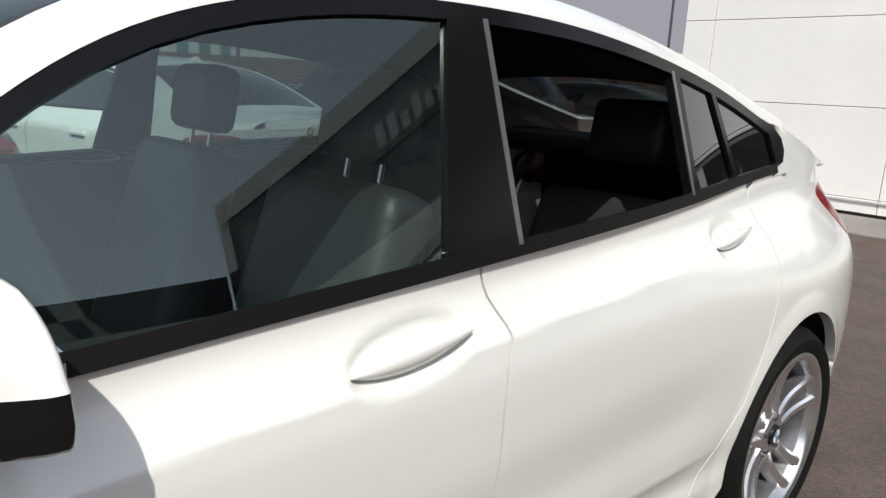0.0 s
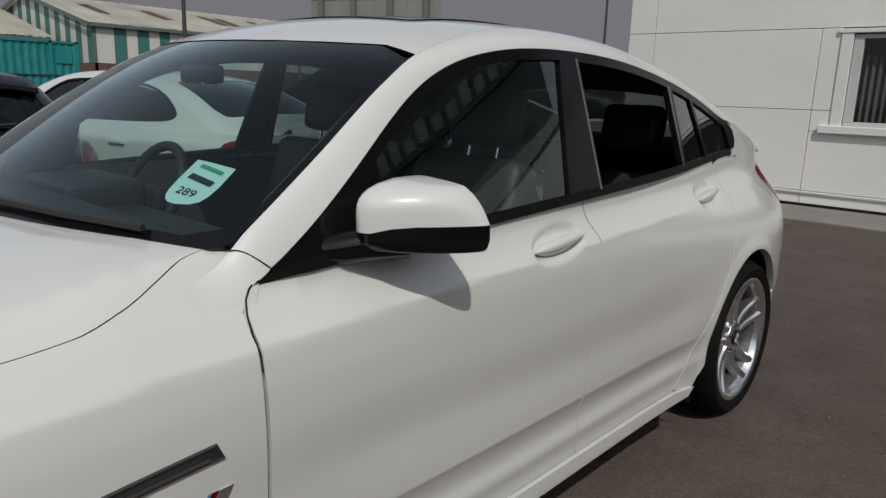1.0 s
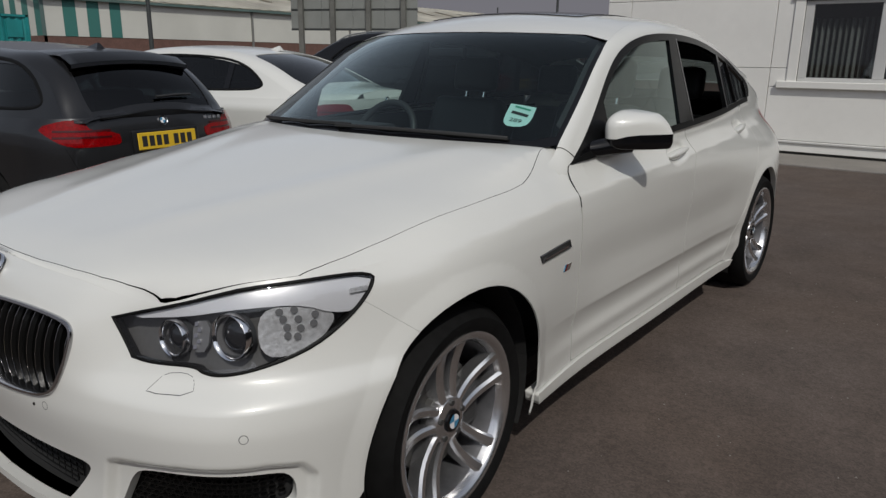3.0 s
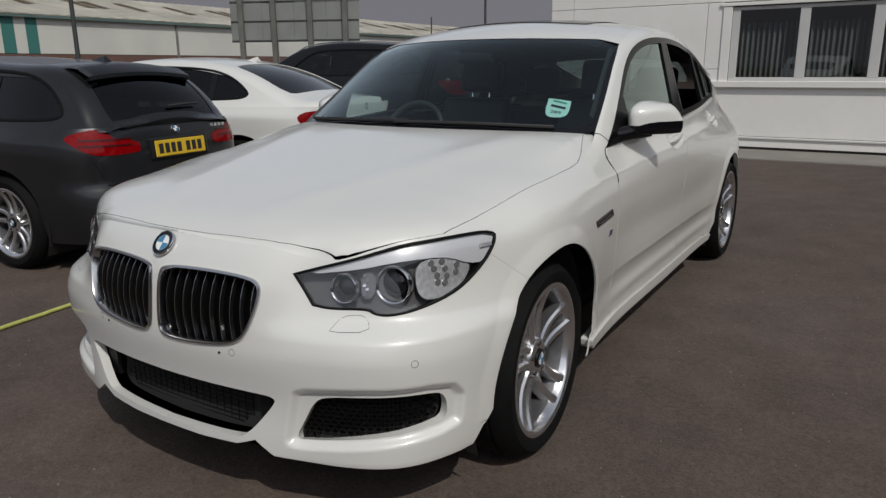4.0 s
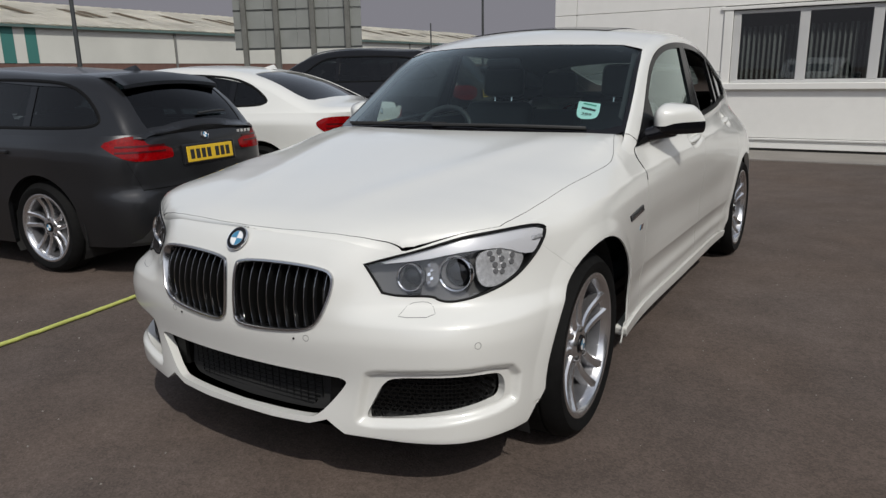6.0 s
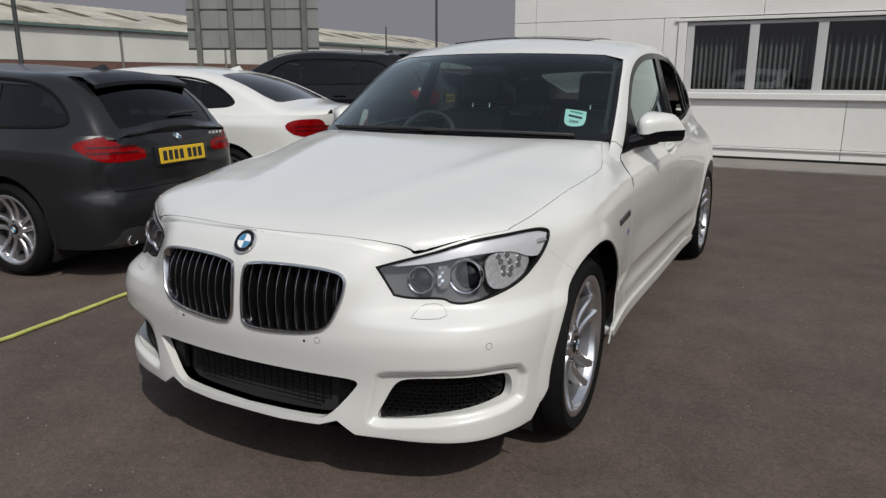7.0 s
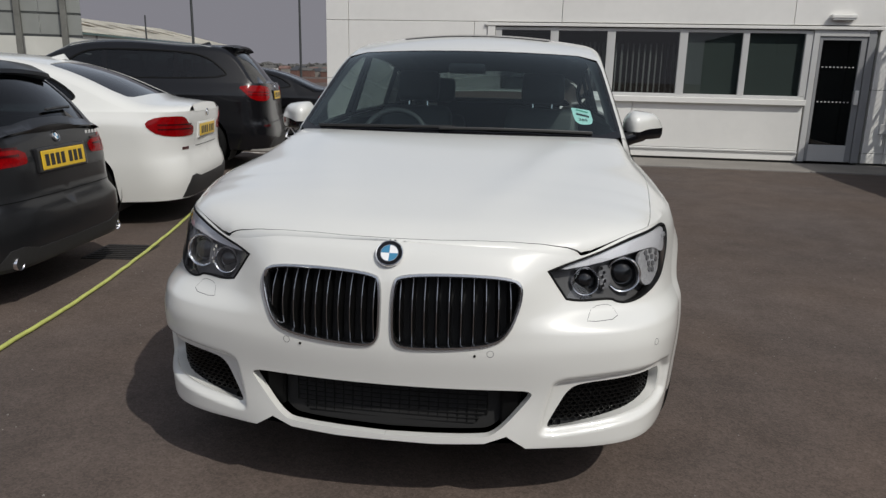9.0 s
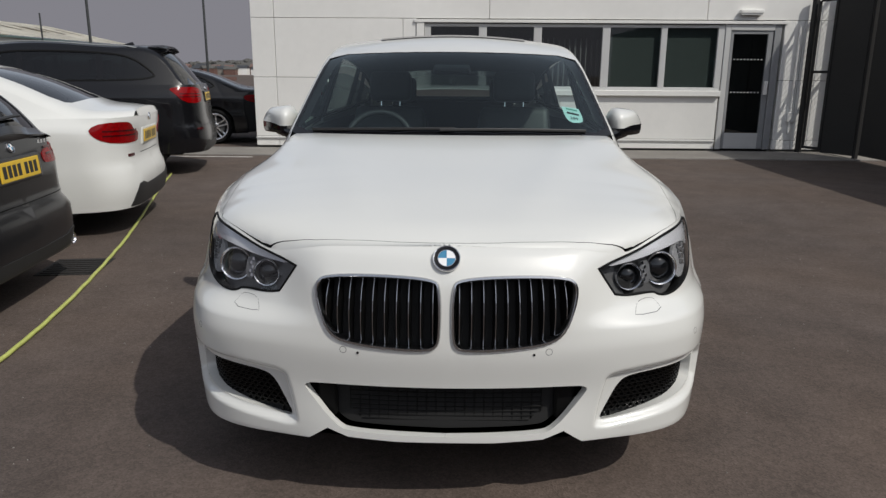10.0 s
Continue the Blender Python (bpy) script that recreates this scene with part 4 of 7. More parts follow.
for sd, nm in ((1, "left"), (-1, "right")):
    wing = panel("front_wing", car, body_surf, fender, M_white, step=.012, fine=.012, flange=.006, gap=.0006, side=sd, holes=[LAMP])
    panel("front_door", car, body_surf, door_f, M_white, step=.0105, fine=.015, flange=.02, gap=.0009, side=sd)
    panel("rear_door", car, body_surf, door_r, M_white, step=.0105, fine=.015, flange=.02, gap=.0008, side=sd)
    panel("rear_quarter", car, body_surf, quarter, M_white, step=.012, fine=.015, flange=.03, gap=.0012, side=sd)
    panel("side_skirt", car, body_surf, sill, M_white, step=.03, fine=.02, flange=.05, gap=.001, side=sd, offset=.010)
    panel("rear_lamp", car, body_surf, TAIL, M_red, "dark red wraparound rear lamp", step=.03, fine=.012, flange=.03, side=sd, offset=.002)
    panel("window_line_seal", car, flank_surf, [(y, float(belt_z(y)) - .006 * min(1, (y - .71) / .12)) for y in np.linspace(.715, 3.19, 46)] + [(y, float(belt_z(y)) + .002 + .018 * min(1, (y - .71) / .12)) for y in np.linspace(3.19, .715, 46)], M_seal, step=.04, fine=.04, flange=.02, side=sd, offset=.004)
    # glass area: black frame with panes
    dlo = [(.708, 1.003)] + [(y, float(belt_z(y)) + .016) for y in np.linspace(.84, 3.18, 30)] + [(3.250, 1.147), (3.276, 1.18), (3.264, 1.22), (3.225, 1.243)] + [(y, float(glass_top(y))) for y in np.linspace(3.17, .73, 48)]
    def pane_outline(y0, y1, slant0=0.0, slant1=0.0, lift=.018, dropz=.026, corner=2):
        b = [(y, float(belt_z(y)) + lift) for y in np.linspace(y0, y1, 8)]
        t = [(y, float(glass_top(min(max(y, .79), 3.17))) - dropz) for y in np.linspace(y1 + slant1, y0 + slant0, 12)]
        return b + t
    panes = [pane_outline(1.025, 1.695, .012, .085), pane_outline(1.868, 2.525, .006, .0), pane_outline(2.567, 2.822, .0, -.072), pane_outline(2.846, 3.19, -.072, -.03)]
    panel("window_frame", car, flank_surf, dlo, M_shadowline, holes=[shrink(resample(p, .03), .002) for p in panes], step=.05, fine=.022, flange=.02, side=sd, offset=.0025)
    for k, (p, m) in enumerate(zip(panes, (M_glass, M_glass, M_privacy, M_privacy))):
        if sd < 0 and k == 1:
            m = M_halftint
        if sd > 0 and k == 1:
            continue  # this rear window is wound down
        w = panel("side_window", car, flank_surf, p, m, step=.09, fine=.05, flange=0, side=sd, offset=-.006)
        w.visible_shadow = True
    for ya, yb, w in ((1.862, 1.868, .012), (2.535, 2.532, .013)):
        z0, z1 = float(belt_z(ya)) + .012, float(glass_top(yb)) - .02
        panel("window_channel", car, flank_surf, [(ya - w / 2, z0), (ya + w / 2, z0), (yb + w / 2, z1), (yb - w / 2, z1)], M_channel, step=.05, fine=.03, flange=.012, side=sd, offset=.004)
    # rear pillar: a full sheet from the flank over to the tailgate
    rows = []
    for y in np.linspace(3.275, 3.97, 26):
        sy = np.array([s_at_y(y)])
        z0 = float(belt_z(y)) - .066
        A, A2 = body(sy, np.array([z0]))[0], body(sy, np.array([z0 + .01]))[0]
        yb = min(y, 3.95)
        B = top([edge_in(yb, .094)], [yb])[0]
        B2 = top([edge_in(yb, .080)], [yb])[0]
        h_ = np.linalg.norm(B - A)
        ta, tb = (A2 - A) / np.linalg.norm(A2 - A), (B2 - B) / np.linalg.norm(B2 - B)
        rows.append([tuple(((1 - t) ** 3 * A + 3 * t * (1 - t) ** 2 * (A + ta * h_ * .42) + 3 * t * t * (1 - t) * (B + tb * h_ * .42) + t ** 3 * B) * np.array((sd, 1, 1))) for t in np.linspace(0, 1, 16)])
    bm = grid_bm(rows)
    if sd > 0:
        bmesh.ops.reverse_faces(bm, faces=bm.faces[:])
    smooth(part("rear_pillar", bm, M_white, car), 80)
    quarter_up = [(y, float(belt_z(y)) - .012) for y in np.linspace(3.16, 3.30, 5)] + [(3.30, 1.235), (3.22, 1.245), (3.262, 1.215), (3.274, 1.18), (3.25, 1.146)]
    panel("pillar_root", car, flank_surf, quarter_up, M_white, step=.04, fine=.02, flange=.01, side=sd, offset=-.001)
    # white rail from the screen pillar over the doors to the tail
    rows = []
    for y in np.linspace(.60, 3.30, 92):
        xr, zr = float(rail_x(y)), float(rail_z(y))
        if y < 3.2:
            zs = float(glass_top(y)) + .002 if y > .72 else float(belt_z(y)) - min(1, (.72 - y) / .03) * .06 - (.72 - y) * .5
        else:
            zs = zr - .052
        if 3.05 < y < 3.4:
            w_ = (y - 3.05) / .35
            zs = (float(glass_top(min(y, 3.18))) + .002) * (1 - w_) + (zr - .052) * w_
        zs = min(zs, zr - .012)
        tin = rail_in(y)
        a = np.array([side_x(np.array([y]), np.array([zs]))[0], y, zs])
        b = top([xr - tin], [y])[0]
        c = np.array([xr, y, zr])
        q = np.array([(1 - t) ** 2 * a + 2 * t * (1 - t) * c + t * t * b for t in np.linspace(0, 1, 9)])
        if y < .73:  # the pillar's foot runs out into the wing
            w_ = max(0, (y - .60) / .13)
            zb = bonnet(q[:, 0], q[:, 1])[:, 2] - .0008
            q[:, 2] = np.where(q[:, 2] > zb, zb + (q[:, 2] - zb) * w_ * w_ * (3 - 2 * w_), q[:, 2])
        rows.append([tuple(p * np.array((sd, 1, 1))) for p in q])
    bm = grid_bm(rows)
    if sd > 0:
        bmesh.ops.reverse_faces(bm, faces=bm.faces[:])
    rail_ob = smooth(part("roof_rail", bm, M_white, car), 80)
    k = int(np.argmin(abs(np.linspace(.60, 3.30, 92) - .685)))
    seam = [Vector(rows[k][i]).lerp(Vector(rows[k + 2][i]), 1 - i / 8) for i in range(8, -1, -1)]
    trim_rows = []
    for y in np.linspace(.80, 3.05, 40):
        xr, zr, zs = float(rail_x(y)), float(rail_z(y)), float(glass_top(y)) - .024
        a, c, b = np.array((side_x(y, zs) - .014, y, zs)), np.array((xr - .035, y, zr - .028)), top([xr - rail_in(y) - .05], [y])[0] - np.array((0, 0, .034))
        trim_rows.append([tuple(((1 - t) ** 2 * a + 2 * t * (1 - t) * c + t * t * b) * np.array((sd, 1, 1))) for t in np.linspace(0, 1, 6)])
    smooth(part("pillar_trim", grid_bm(trim_rows), M_leather, car), 60)
    edge_pts = [body(np.array([s_at_y(y)]), np.array([z]))[0] for y, z in ((.6785, .87), (.6785, .90), (.679, .93), (.684, .958), (.692, .982), (.702, .9975), (.709, 1.004))]
    tube("door_seam", [Vector((sd * (p[0] + .0018), p[1] - .0012, p[2])) for p in edge_pts], .0017, M_seal, wing, seg=6)
    tube("pillar_seam", [q + Vector((sd * .0014, -.0014, .0014)) for q in seam], .0013, M_seal, rail_ob, seg=5)

# windscreen, roof, tailgate
scr = [(0, .44)] + [(x, .44 + .20 * (x / .75) ** 2) for x in (.15, .3, .45, .6, .7, .728)] + [(edge_in(y, .020), y) for y in np.linspace(.695, 1.22, 14)] + [(x, 1.08 + .17 * (x / .60) ** 2) for x in (.58, .5, .4, .25, .12, 0)]
panel("windscreen", car, top_surf, scr, M_screen, "dark tinted windscreen", step=.08, fine=.04, flange=0, both=True, offset=-.002)
lower = [(0, .43)] + [(x, .43 + .20 * (x / .75) ** 2) for x in (.15, .3, .45, .6, .7, .728)] + [(edge_in(.685, .030), .685), (edge_in(.70, .020), .70), (edge_in(.725, .024), .725), (edge_in(.715, .05), .712), (.70, .475 + .20 * (.70 / .75) ** 2)] + [(x, .475 + .20 * (x / .75) ** 2) for x in (.6, .45, .3, .15, 0)]
panel("screen_border", car, top_surf, lower, M_gloss_black, step=.05, fine=.03, flange=.01, both=True)
for sd in (1, -1):
    band = [(edge_in(y, .020), y) for y in np.linspace(.690, 1.235, 15)] + [(edge_in(y, .038), y) for y in np.linspace(1.225, .690, 15)]
    panel("screen_border", car, top_surf, band, M_gloss_black, step=.05, fine=.03, flange=0, side=sd, offset=-.0012)
roof_o = [(0, 1.085)] + [(x, 1.085 + .17 * (x / .60) ** 2) for x in (.12, .25, .4, .5, .585)] + [(edge_in(y, rail_in(y) - .004), y) for y in np.linspace(1.25, 3.05, 24)] + [(x, 3.06) for x in (.5, .35, .2, 0)]
SUNROOF = rounded([(.0005, 1.46), (.40, 1.48), (.43, 1.53), (.43, 2.30), (.40, 2.34), (.0005, 2.36)], 1, keep=(0, 5))
panel("roof", car, top_surf, roof_o, M_white, step=.06, fine=.03, edge=M_seal, flange=.01, both=True, holes=[SUNROOF])
panel("glass_sunroof", car, top_surf, SUNROOF, M_gloss_black, step=.08, fine=.03, flange=.02, both=True, offset=.004)
tail_o = [(0, 3.065)] + [(x, 3.065) for x in (.2, .35, .5)] + [(edge_in(y, .092), y) for y in np.linspace(3.07, 3.95, 10)] + [(.45, 4.05), (.2, 4.10), (0, 4.11)]
REARWIN = rounded([(.0005, 3.12), (.44, 3.12), (.48, 3.2), (.43, 3.66), (.38, 3.70), (.0005, 3.72)], 1, keep=(0, 5))
panel("tailgate", car, top_surf, tail_o, M_white, step=.06, fine=.03, flange=.01, both=True, holes=[REARWIN])
panel("rear_window", car, top_surf, REARWIN, M_halftint, step=.08, fine=.04, flange=0, both=True, offset=-.003)
panel("rear_bumper", car, body_surf, rear_b, M_white, step=.05, fine=.03, flange=.03, both=True, holes=[TAIL])


# -- wheels --
def wheel_parts(parent, at, out, r=.345, rim=.262, width=.245, spokes=5, label="silver double-spoke alloy wheel", steer=0.0):
    """A tyre, rim, spokes, brake and hub; out is +1 where the outside faces +x."""
    M = Matrix.Translation(at) @ Matrix.Rotation(radians(steer) + (0 if out > 0 else math.pi), 4, "Z")

    def lathe(prof, seg=64):
        rows = [[(x, rr * math.cos(a), rr * math.sin(a)) for a in np.linspace(0, math.tau, seg, endpoint=False)] for x, rr in prof]
        return grid_bm(rows, close=True)
    h = width / 2
    w = part("tyre", lathe([(-h + .02, rim - .01), (-h, rim + .02), (-h - .004, rim + .05), (-h + .012, r - .018), (-h + .035, r - .003), (-.06, r), (-.058, r - .006), (-.05, r - .006), (-.048, r), (0, r + .001),
                              (.048, r), (.05, r - .006), (.058, r - .006), (.06, r), (h - .035, r - .003), (h - .012, r - .018), (h + .004, rim + .05), (h + .002, rim + .022), (h - .008, rim + .006)]), M_rubber, parent)
    w.data.transform(M)
    smooth(w, 40)
    rm = part("rim", lathe([(h - .040, rim - .026), (h - .022, rim - .020), (h - .008, rim - .014), (h - .003, rim - .004), (h - .002, rim), (h - .004, rim + .008), (h - .012, rim + .010)]), M_alloy, parent, label)
    rm.data.transform(M)
    smooth(rm, 45)
    brl = part("barrel", lathe([(-h + .03, rim - .02), (0, rim - .034), (h - .055, rim - .030), (h - .038, rim - .027)]), M_barrel, parent)
    brl.data.transform(M)
    smooth(brl, 45)
    dsc = part("brake_disc", lathe([(h - .115, .05), (h - .115, .17), (h - .095, .17), (h - .095, .08), (h - .075, .078), (h - .073, .0)], 40), M_disc, parent)
    dsc.data.transform(M)
    smooth(dsc, 30)
    cal = part("brake_caliper", box_bm((h - .14, .06, -.09), (h - .07, .19, .09), .02, 2), M_caliper, parent)
    cal.data.transform(M)
    bck = part("wheel_well_back", lathe([(-h + .02, rim - .02), (-h + .02, .0)], 40), M_void, parent)
    bck.data.transform(M)
    for k in range(spokes):
        base = k * math.tau / spokes + math.pi / 2
        for sg in (-1, 1):
            bm = bmesh.new()
            ring = []
            for u in np.linspace(0, 1, 10):
                rad = .045 + (rim - .052) * u
                ang = base + .10 * u + sg * math.atan((.024 + .022 * u) / rad)
                half = .0145 + .003 * u + .012 * max(0, u - .8) * 5 * .4
                face = h - .040 + .030 * u ** 1.6 - .016 * math.sin(u * math.pi)
                c, sn = math.cos(ang), math.sin(ang)
                rad_v, tan_v = Vector((0, c, sn)), Vector((0, -sn, c))
                p = rad_v * rad
                sec = [(-half * 1.15, -.045), (-half, -.008), (-half * .55, 0), (half * .55, 0), (half, -.008), (half * 1.15, -.045)]
                ring.append([bm.verts.new(p + tan_v * a + Vector((face + b, 0, 0))) for a, b in sec])
            for i in range(len(ring) - 1):
                for j in range(5):
                    bm.faces.new((ring[i][j], ring[i][j + 1], ring[i + 1][j + 1], ring[i + 1][j]))
            bm.faces.new(ring[0]), bm.faces.new(ring[-1])
            bmesh.ops.recalc_face_normals(bm, faces=bm.faces[:])
            sp = part("spoke", bm, M_alloy, parent)
            sp.data.transform(M)
            smooth(sp, 35)
    hub = part("hub", lathe([(h - .09, .075), (h - .055, .074), (h - .042, .066), (h - .036, .045), (h - .038, .036), (h - .038, .0)], 32), M_alloy, parent)
    hub.data.transform(M)
    smooth(hub, 35)
    cap = part("hub_cap", lathe([(h - .036, .034), (h - .031, .032), (h - .030, 0)], 24), M_gloss_black, parent)
    cap.data.transform(M)
    smooth(cap, 35)
    for q in range(4):
        bm = bmesh.new()
        vs = [bm.verts.new((h - .0285, 0, 0))] + [bm.verts.new((h - .0285, .022 * math.cos(a), .022 * math.sin(a))) for a in np.linspace(q * math.pi / 2, (q + 1) * math.pi / 2, 7)]
        bm.faces.new(vs)
        pc = part("cap_badge", bm, M_blue if q % 2 else M_badgewhite, cap)
        pc.data.transform(M)
    for q in range(5):
        a = q * math.tau / 5 + math.pi / 2
        b = cyl("wheel_bolt", (h - .05, .055 * math.cos(a), .055 * math.sin(a)), (h - .034, .055 * math.cos(a), .055 * math.sin(a)), .009, M_caliper, parent, seg=8)
        b.data.transform(M)


def liner(parent, yc, x0, x1, r):
    rows = [[(x, yc + r * math.cos(a), .345 + r * math.sin(a)) for a in np.linspace(radians(-25), radians(205), 30)] for x in (x0, x1)]
    part("arch_liner", grid_bm(rows), M_void, parent)


for yc, x in ((0, .790), (WB, .783)):
    for sd in (1, -1):
        wh = empty("wheel", "", "")
        wh.parent = car
        wheel_parts(wh, (sd * x, yc, WR), sd, steer=2.0 if yc == 0 else 0.0)
        liner(car, yc, sd * .45, sd * .86, ARCH + .03)

# -- front details --
def surf_strip(name, parent, surf, outline, width, material, side=1, offset=0.0, height=.004, label=""):
    """A raised band that follows an outline on a sheet."""
    out = resample(outline, .012)
    inn = shrink(out, width)
    P, N = surf(np.array(out)[:, 0], np.array(out)[:, 1])
    Q, M = surf(np.array(inn)[:, 0], np.array(inn)[:, 1])
    rows = [P + N * (offset - .012), P + N * offset, P * .75 + Q * .25 + N * (offset + height), P * .25 + Q * .75 + N * (offset + height), Q + M * offset, Q + M * (offset - .03)]
    bm = grid_bm([[tuple(p * np.array((side, 1, 1))) for p in r] for r in rows], close=True)
    bmesh.ops.recalc_face_normals(bm, faces=bm.faces[:])
    return smooth(part(name, bm, material, parent, label), 50)


underbody = part("underbody", box_bm((-.74, -.60, .20), (.74, 3.9, .30), .02), M_void, car)
part("engine_bay_floor", box_bm((-.60, -.66, .24), (.60, -.42, .74), .02), M_void, car)
tray = [(x * .95, y + .045) for x, y in zip(plan_x(np.linspace(0, float(s_at_y(-.44)), 24)), plan_y(np.linspace(0, float(s_at_y(-.44)), 24)))]
bm = grid_bm([[(-x, y, .238), (-x * .4, y, .238), (x * .4, y, .238), (x, y, .238)] for x, y in tray[1:]] + [[(-.86, -.38, .238), (-.34, -.38, .238), (.34, -.38, .238), (.86, -.38, .238)]])
bmesh.ops.solidify(bm, geom=bm.faces[:], thickness=.02)
part("undertray", bm, M_void, car)
part("bay_cover", box_bm((-.42, -.42, .28), (.42, .6, .84), .02), M_void, car)
for sd in (1, -1):
    kid = xz(KIDNEY)
    grille = empty("kidney_grille", "", "")
    grille.parent = car
    # chrome ring; the dark reflection of the grille is put into its tone
    surf_strip("chrome_ring", grille, body_surf, kid, .011, M_darkchrome, sd, .003, .005, "chrome surround, toned darker for the grille it reflects")
    panel("grille_backing", grille, body_surf, shrink(resample(kid, .02), -.004), M_void, step=.05, fine=.03, flange=0, side=sd, offset=-.05)
    for k in range(10):
        x = .040 + k * .0362
        zt, zb = .765 - .03 * max(0, (x - .34) / .06), .560 + max(0, (x - .27)) * .42
        pts = []
        for z in np.linspace(zb, zt, 7):
            p, n = body_surf(np.array([s_at_x(x)]), np.array([z]))
            p, n = p[0] * np.array((sd, 1, 1)), n[0] * np.array((sd, 1, 1))
            u = (z - zb) / (zt - zb)
            pts.append((p, n, .012 + .020 * (1 - math.sin(u * math.pi * .9 + .15))))
        rows = []
        for dx, dd in ((-.0055, -.040), (-.0055, -.006), (0, .004), (.0055, -.006), (.0055, -.040)):
            rows.append([tuple(p + n * (dd - dep) + np.array((dx, 0, 0))) for p, n, dep in pts])
        bm = grid_bm(rows)
        bmesh.ops.recalc_face_normals(bm, faces=bm.faces[:])
        slat = smooth(part("slat", bm, M_slat, grille), 30)
        rows = []
        for dx in (-.0009, .0009):
            rows.append([tuple(p + n * (.0045 - dep) + np.array((dx, 0, 0))) for p, n, dep in pts])
        part("slat_edge", grid_bm(rows), M_darkchrome, slat, "thin chrome leading edge")
    # lower side intake
    fog = xz(FOG)
    vent = panel("side_intake_grille", car, body_surf, shrink(resample(fog, .02), -.004), M_void, "black honeycomb side intake", step=.05, fine=.03, flange=0, side=sd, offset=-.045)
    rr = [p for p in ((.487 + i * .0235 + (.0118 if j % 2 else 0), .305 + j * .0135) for j in range(11) for i in range(19))]
    keep = inside(np.array(xz(rr)), shrink(resample(fog, .02), .004))
    bm = bmesh.new()
    for (x, z), ok in zip(rr, keep):
        if not ok:
            continue
        s0 = float(s_at_x(x))
        hexa = [(s0 + .0125 * math.cos(a), z + .0088 * math.sin(a)) for a in np.arange(0, math.tau, math.tau / 6)]
        hexi = [(s0 + .0098 * math.cos(a), z + .0064 * math.sin(a)) for a in np.arange(0, math.tau, math.tau / 6)]
        Po, No = body_surf(np.array(hexa)[:, 0], np.array(hexa)[:, 1])
        Pi, Ni = body_surf(np.array(hexi)[:, 0], np.array(hexi)[:, 1])
        S = np.array((sd, 1, 1))
        o = [bm.verts.new(tuple((p - n * .028) * S)) for p, n in zip(Po, No)]
        i_ = [bm.verts.new(tuple((p - n * .028) * S)) for p, n in zip(Pi, Ni)]
        i2 = [bm.verts.new(tuple((p - n * .040) * S)) for p, n in zip(Pi, Ni)]
        for q in range(6):
            w = (q + 1) % 6
            bm.faces.new((o[q], o[w], i_[w], i_[q]))
            bm.faces.new((i_[q], i_[w], i2[w], i2[q]))
    part("honeycomb", bm, M_slat, vent)
    # headlamp
    lamp = empty("headlamp", "", "")
    lamp.parent = car
    lamp_rs = resample(LAMP, .015)
    surf_strip("lamp_seal", lamp, body_surf, LAMP, .007, M_seal, sd, .001, .002)
    panel("lamp_housing", lamp, body_surf, lamp_rs, M_lampbowl, "dark grey lamp bowl", step=.03, fine=.02, flange=0, side=sd, offset=-.045)
    brow = rounded(xyz2([(.485, -.730, .772), (.615, -.648, .787), (.692, -.597, .806), (.764, -.518, .813), (.800, -.458, .806), (.826, -.405, .780), (.848, -.350, .775), (.858, -.305, .82), (.848, -.292, .850), (.785, -.42, .859), (.69, -.58, .844), (.558, -.67, .799)]), 1)
    panel("lamp_brow", lamp, body_surf, brow, M_brow, "silver upper eyebrow strip", step=.03, fine=.012, flange=.02, side=sd, offset=-.008)
    refl = rounded(xyz2([(.742, -.550, .808), (.800, -.462, .807), (.836, -.388, .780), (.830, -.425, .730), (.800, -.500, .697), (.755, -.562, .702)]), 2)
    panel("led_reflector", lamp, body_surf, refl, M_reflector, "silver light-emitter cluster", step=.02, fine=.012, flange=.01, side=sd, offset=-.013)
    mid = rounded(xyz2([(.630, -.66, .777), (.665, -.635, .780), (.664, -.64, .712), (.634, -.665, .708)]), 1)
    panel("lamp_bezel", lamp, body_surf, mid, M_led, step=.02, fine=.01, flange=.01, side=sd, offset=-.022)
    for k in range(5):
        sb = s_near(.633, -.66) + .008 + .010 * (k % 2)
        panel("bezel_facet", lamp, body_surf, [(sb - .006, .716 + k * .0125), (sb + .006, .718 + k * .0125), (sb + .005, .727 + k * .0125), (sb - .005, .725 + k * .0125)], M_chrome, step=.02, fine=.01, flange=.004, side=sd, offset=-.018)

    def on_lamp(x, y, z, off):
        p, n = body_surf(np.array([s_near(x, y)]), np.array([z]))
        S = np.array((sd, 1, 1))
        return (p[0] + n[0] * off) * S, n[0] * S
    for (x, y, z, r) in ((.588, -.688, .737, .041), (.706, -.606, .746, .052)):
        p, n = on_lamp(x, y, z, -.022)
        axis = Vector((0, -1, .0)) * .72 + Vector(n) * .28
        axis.normalize()
        ring_m = Matrix.Translation(Vector(p)) @ axis.to_track_quat("Z", "Y").to_matrix().to_4x4()

        def turned(prof, seg=36):
            bm = grid_bm([[(rr_ * math.cos(a), rr_ * math.sin(a), h_) for a in np.linspace(0, math.tau, seg, endpoint=False)] for rr_, h_ in prof], close=True)
            bm.transform(ring_m)
            return bm
        proj = smooth(part("projector", turned([(r, -.03), (r, -.002), (r * .90, -.004), (r * .88, -.03)]), M_lampgrey, lamp, "ringed projector lamp"), 40)
        smooth(part("projector_glass", turned([(r * .88, -.024), (r * .7, -.010), (r * .4, -.002), (r * .15, .001), (0.0005, .0015)]), M_lensdark, proj, "dark domed glass"), 60)
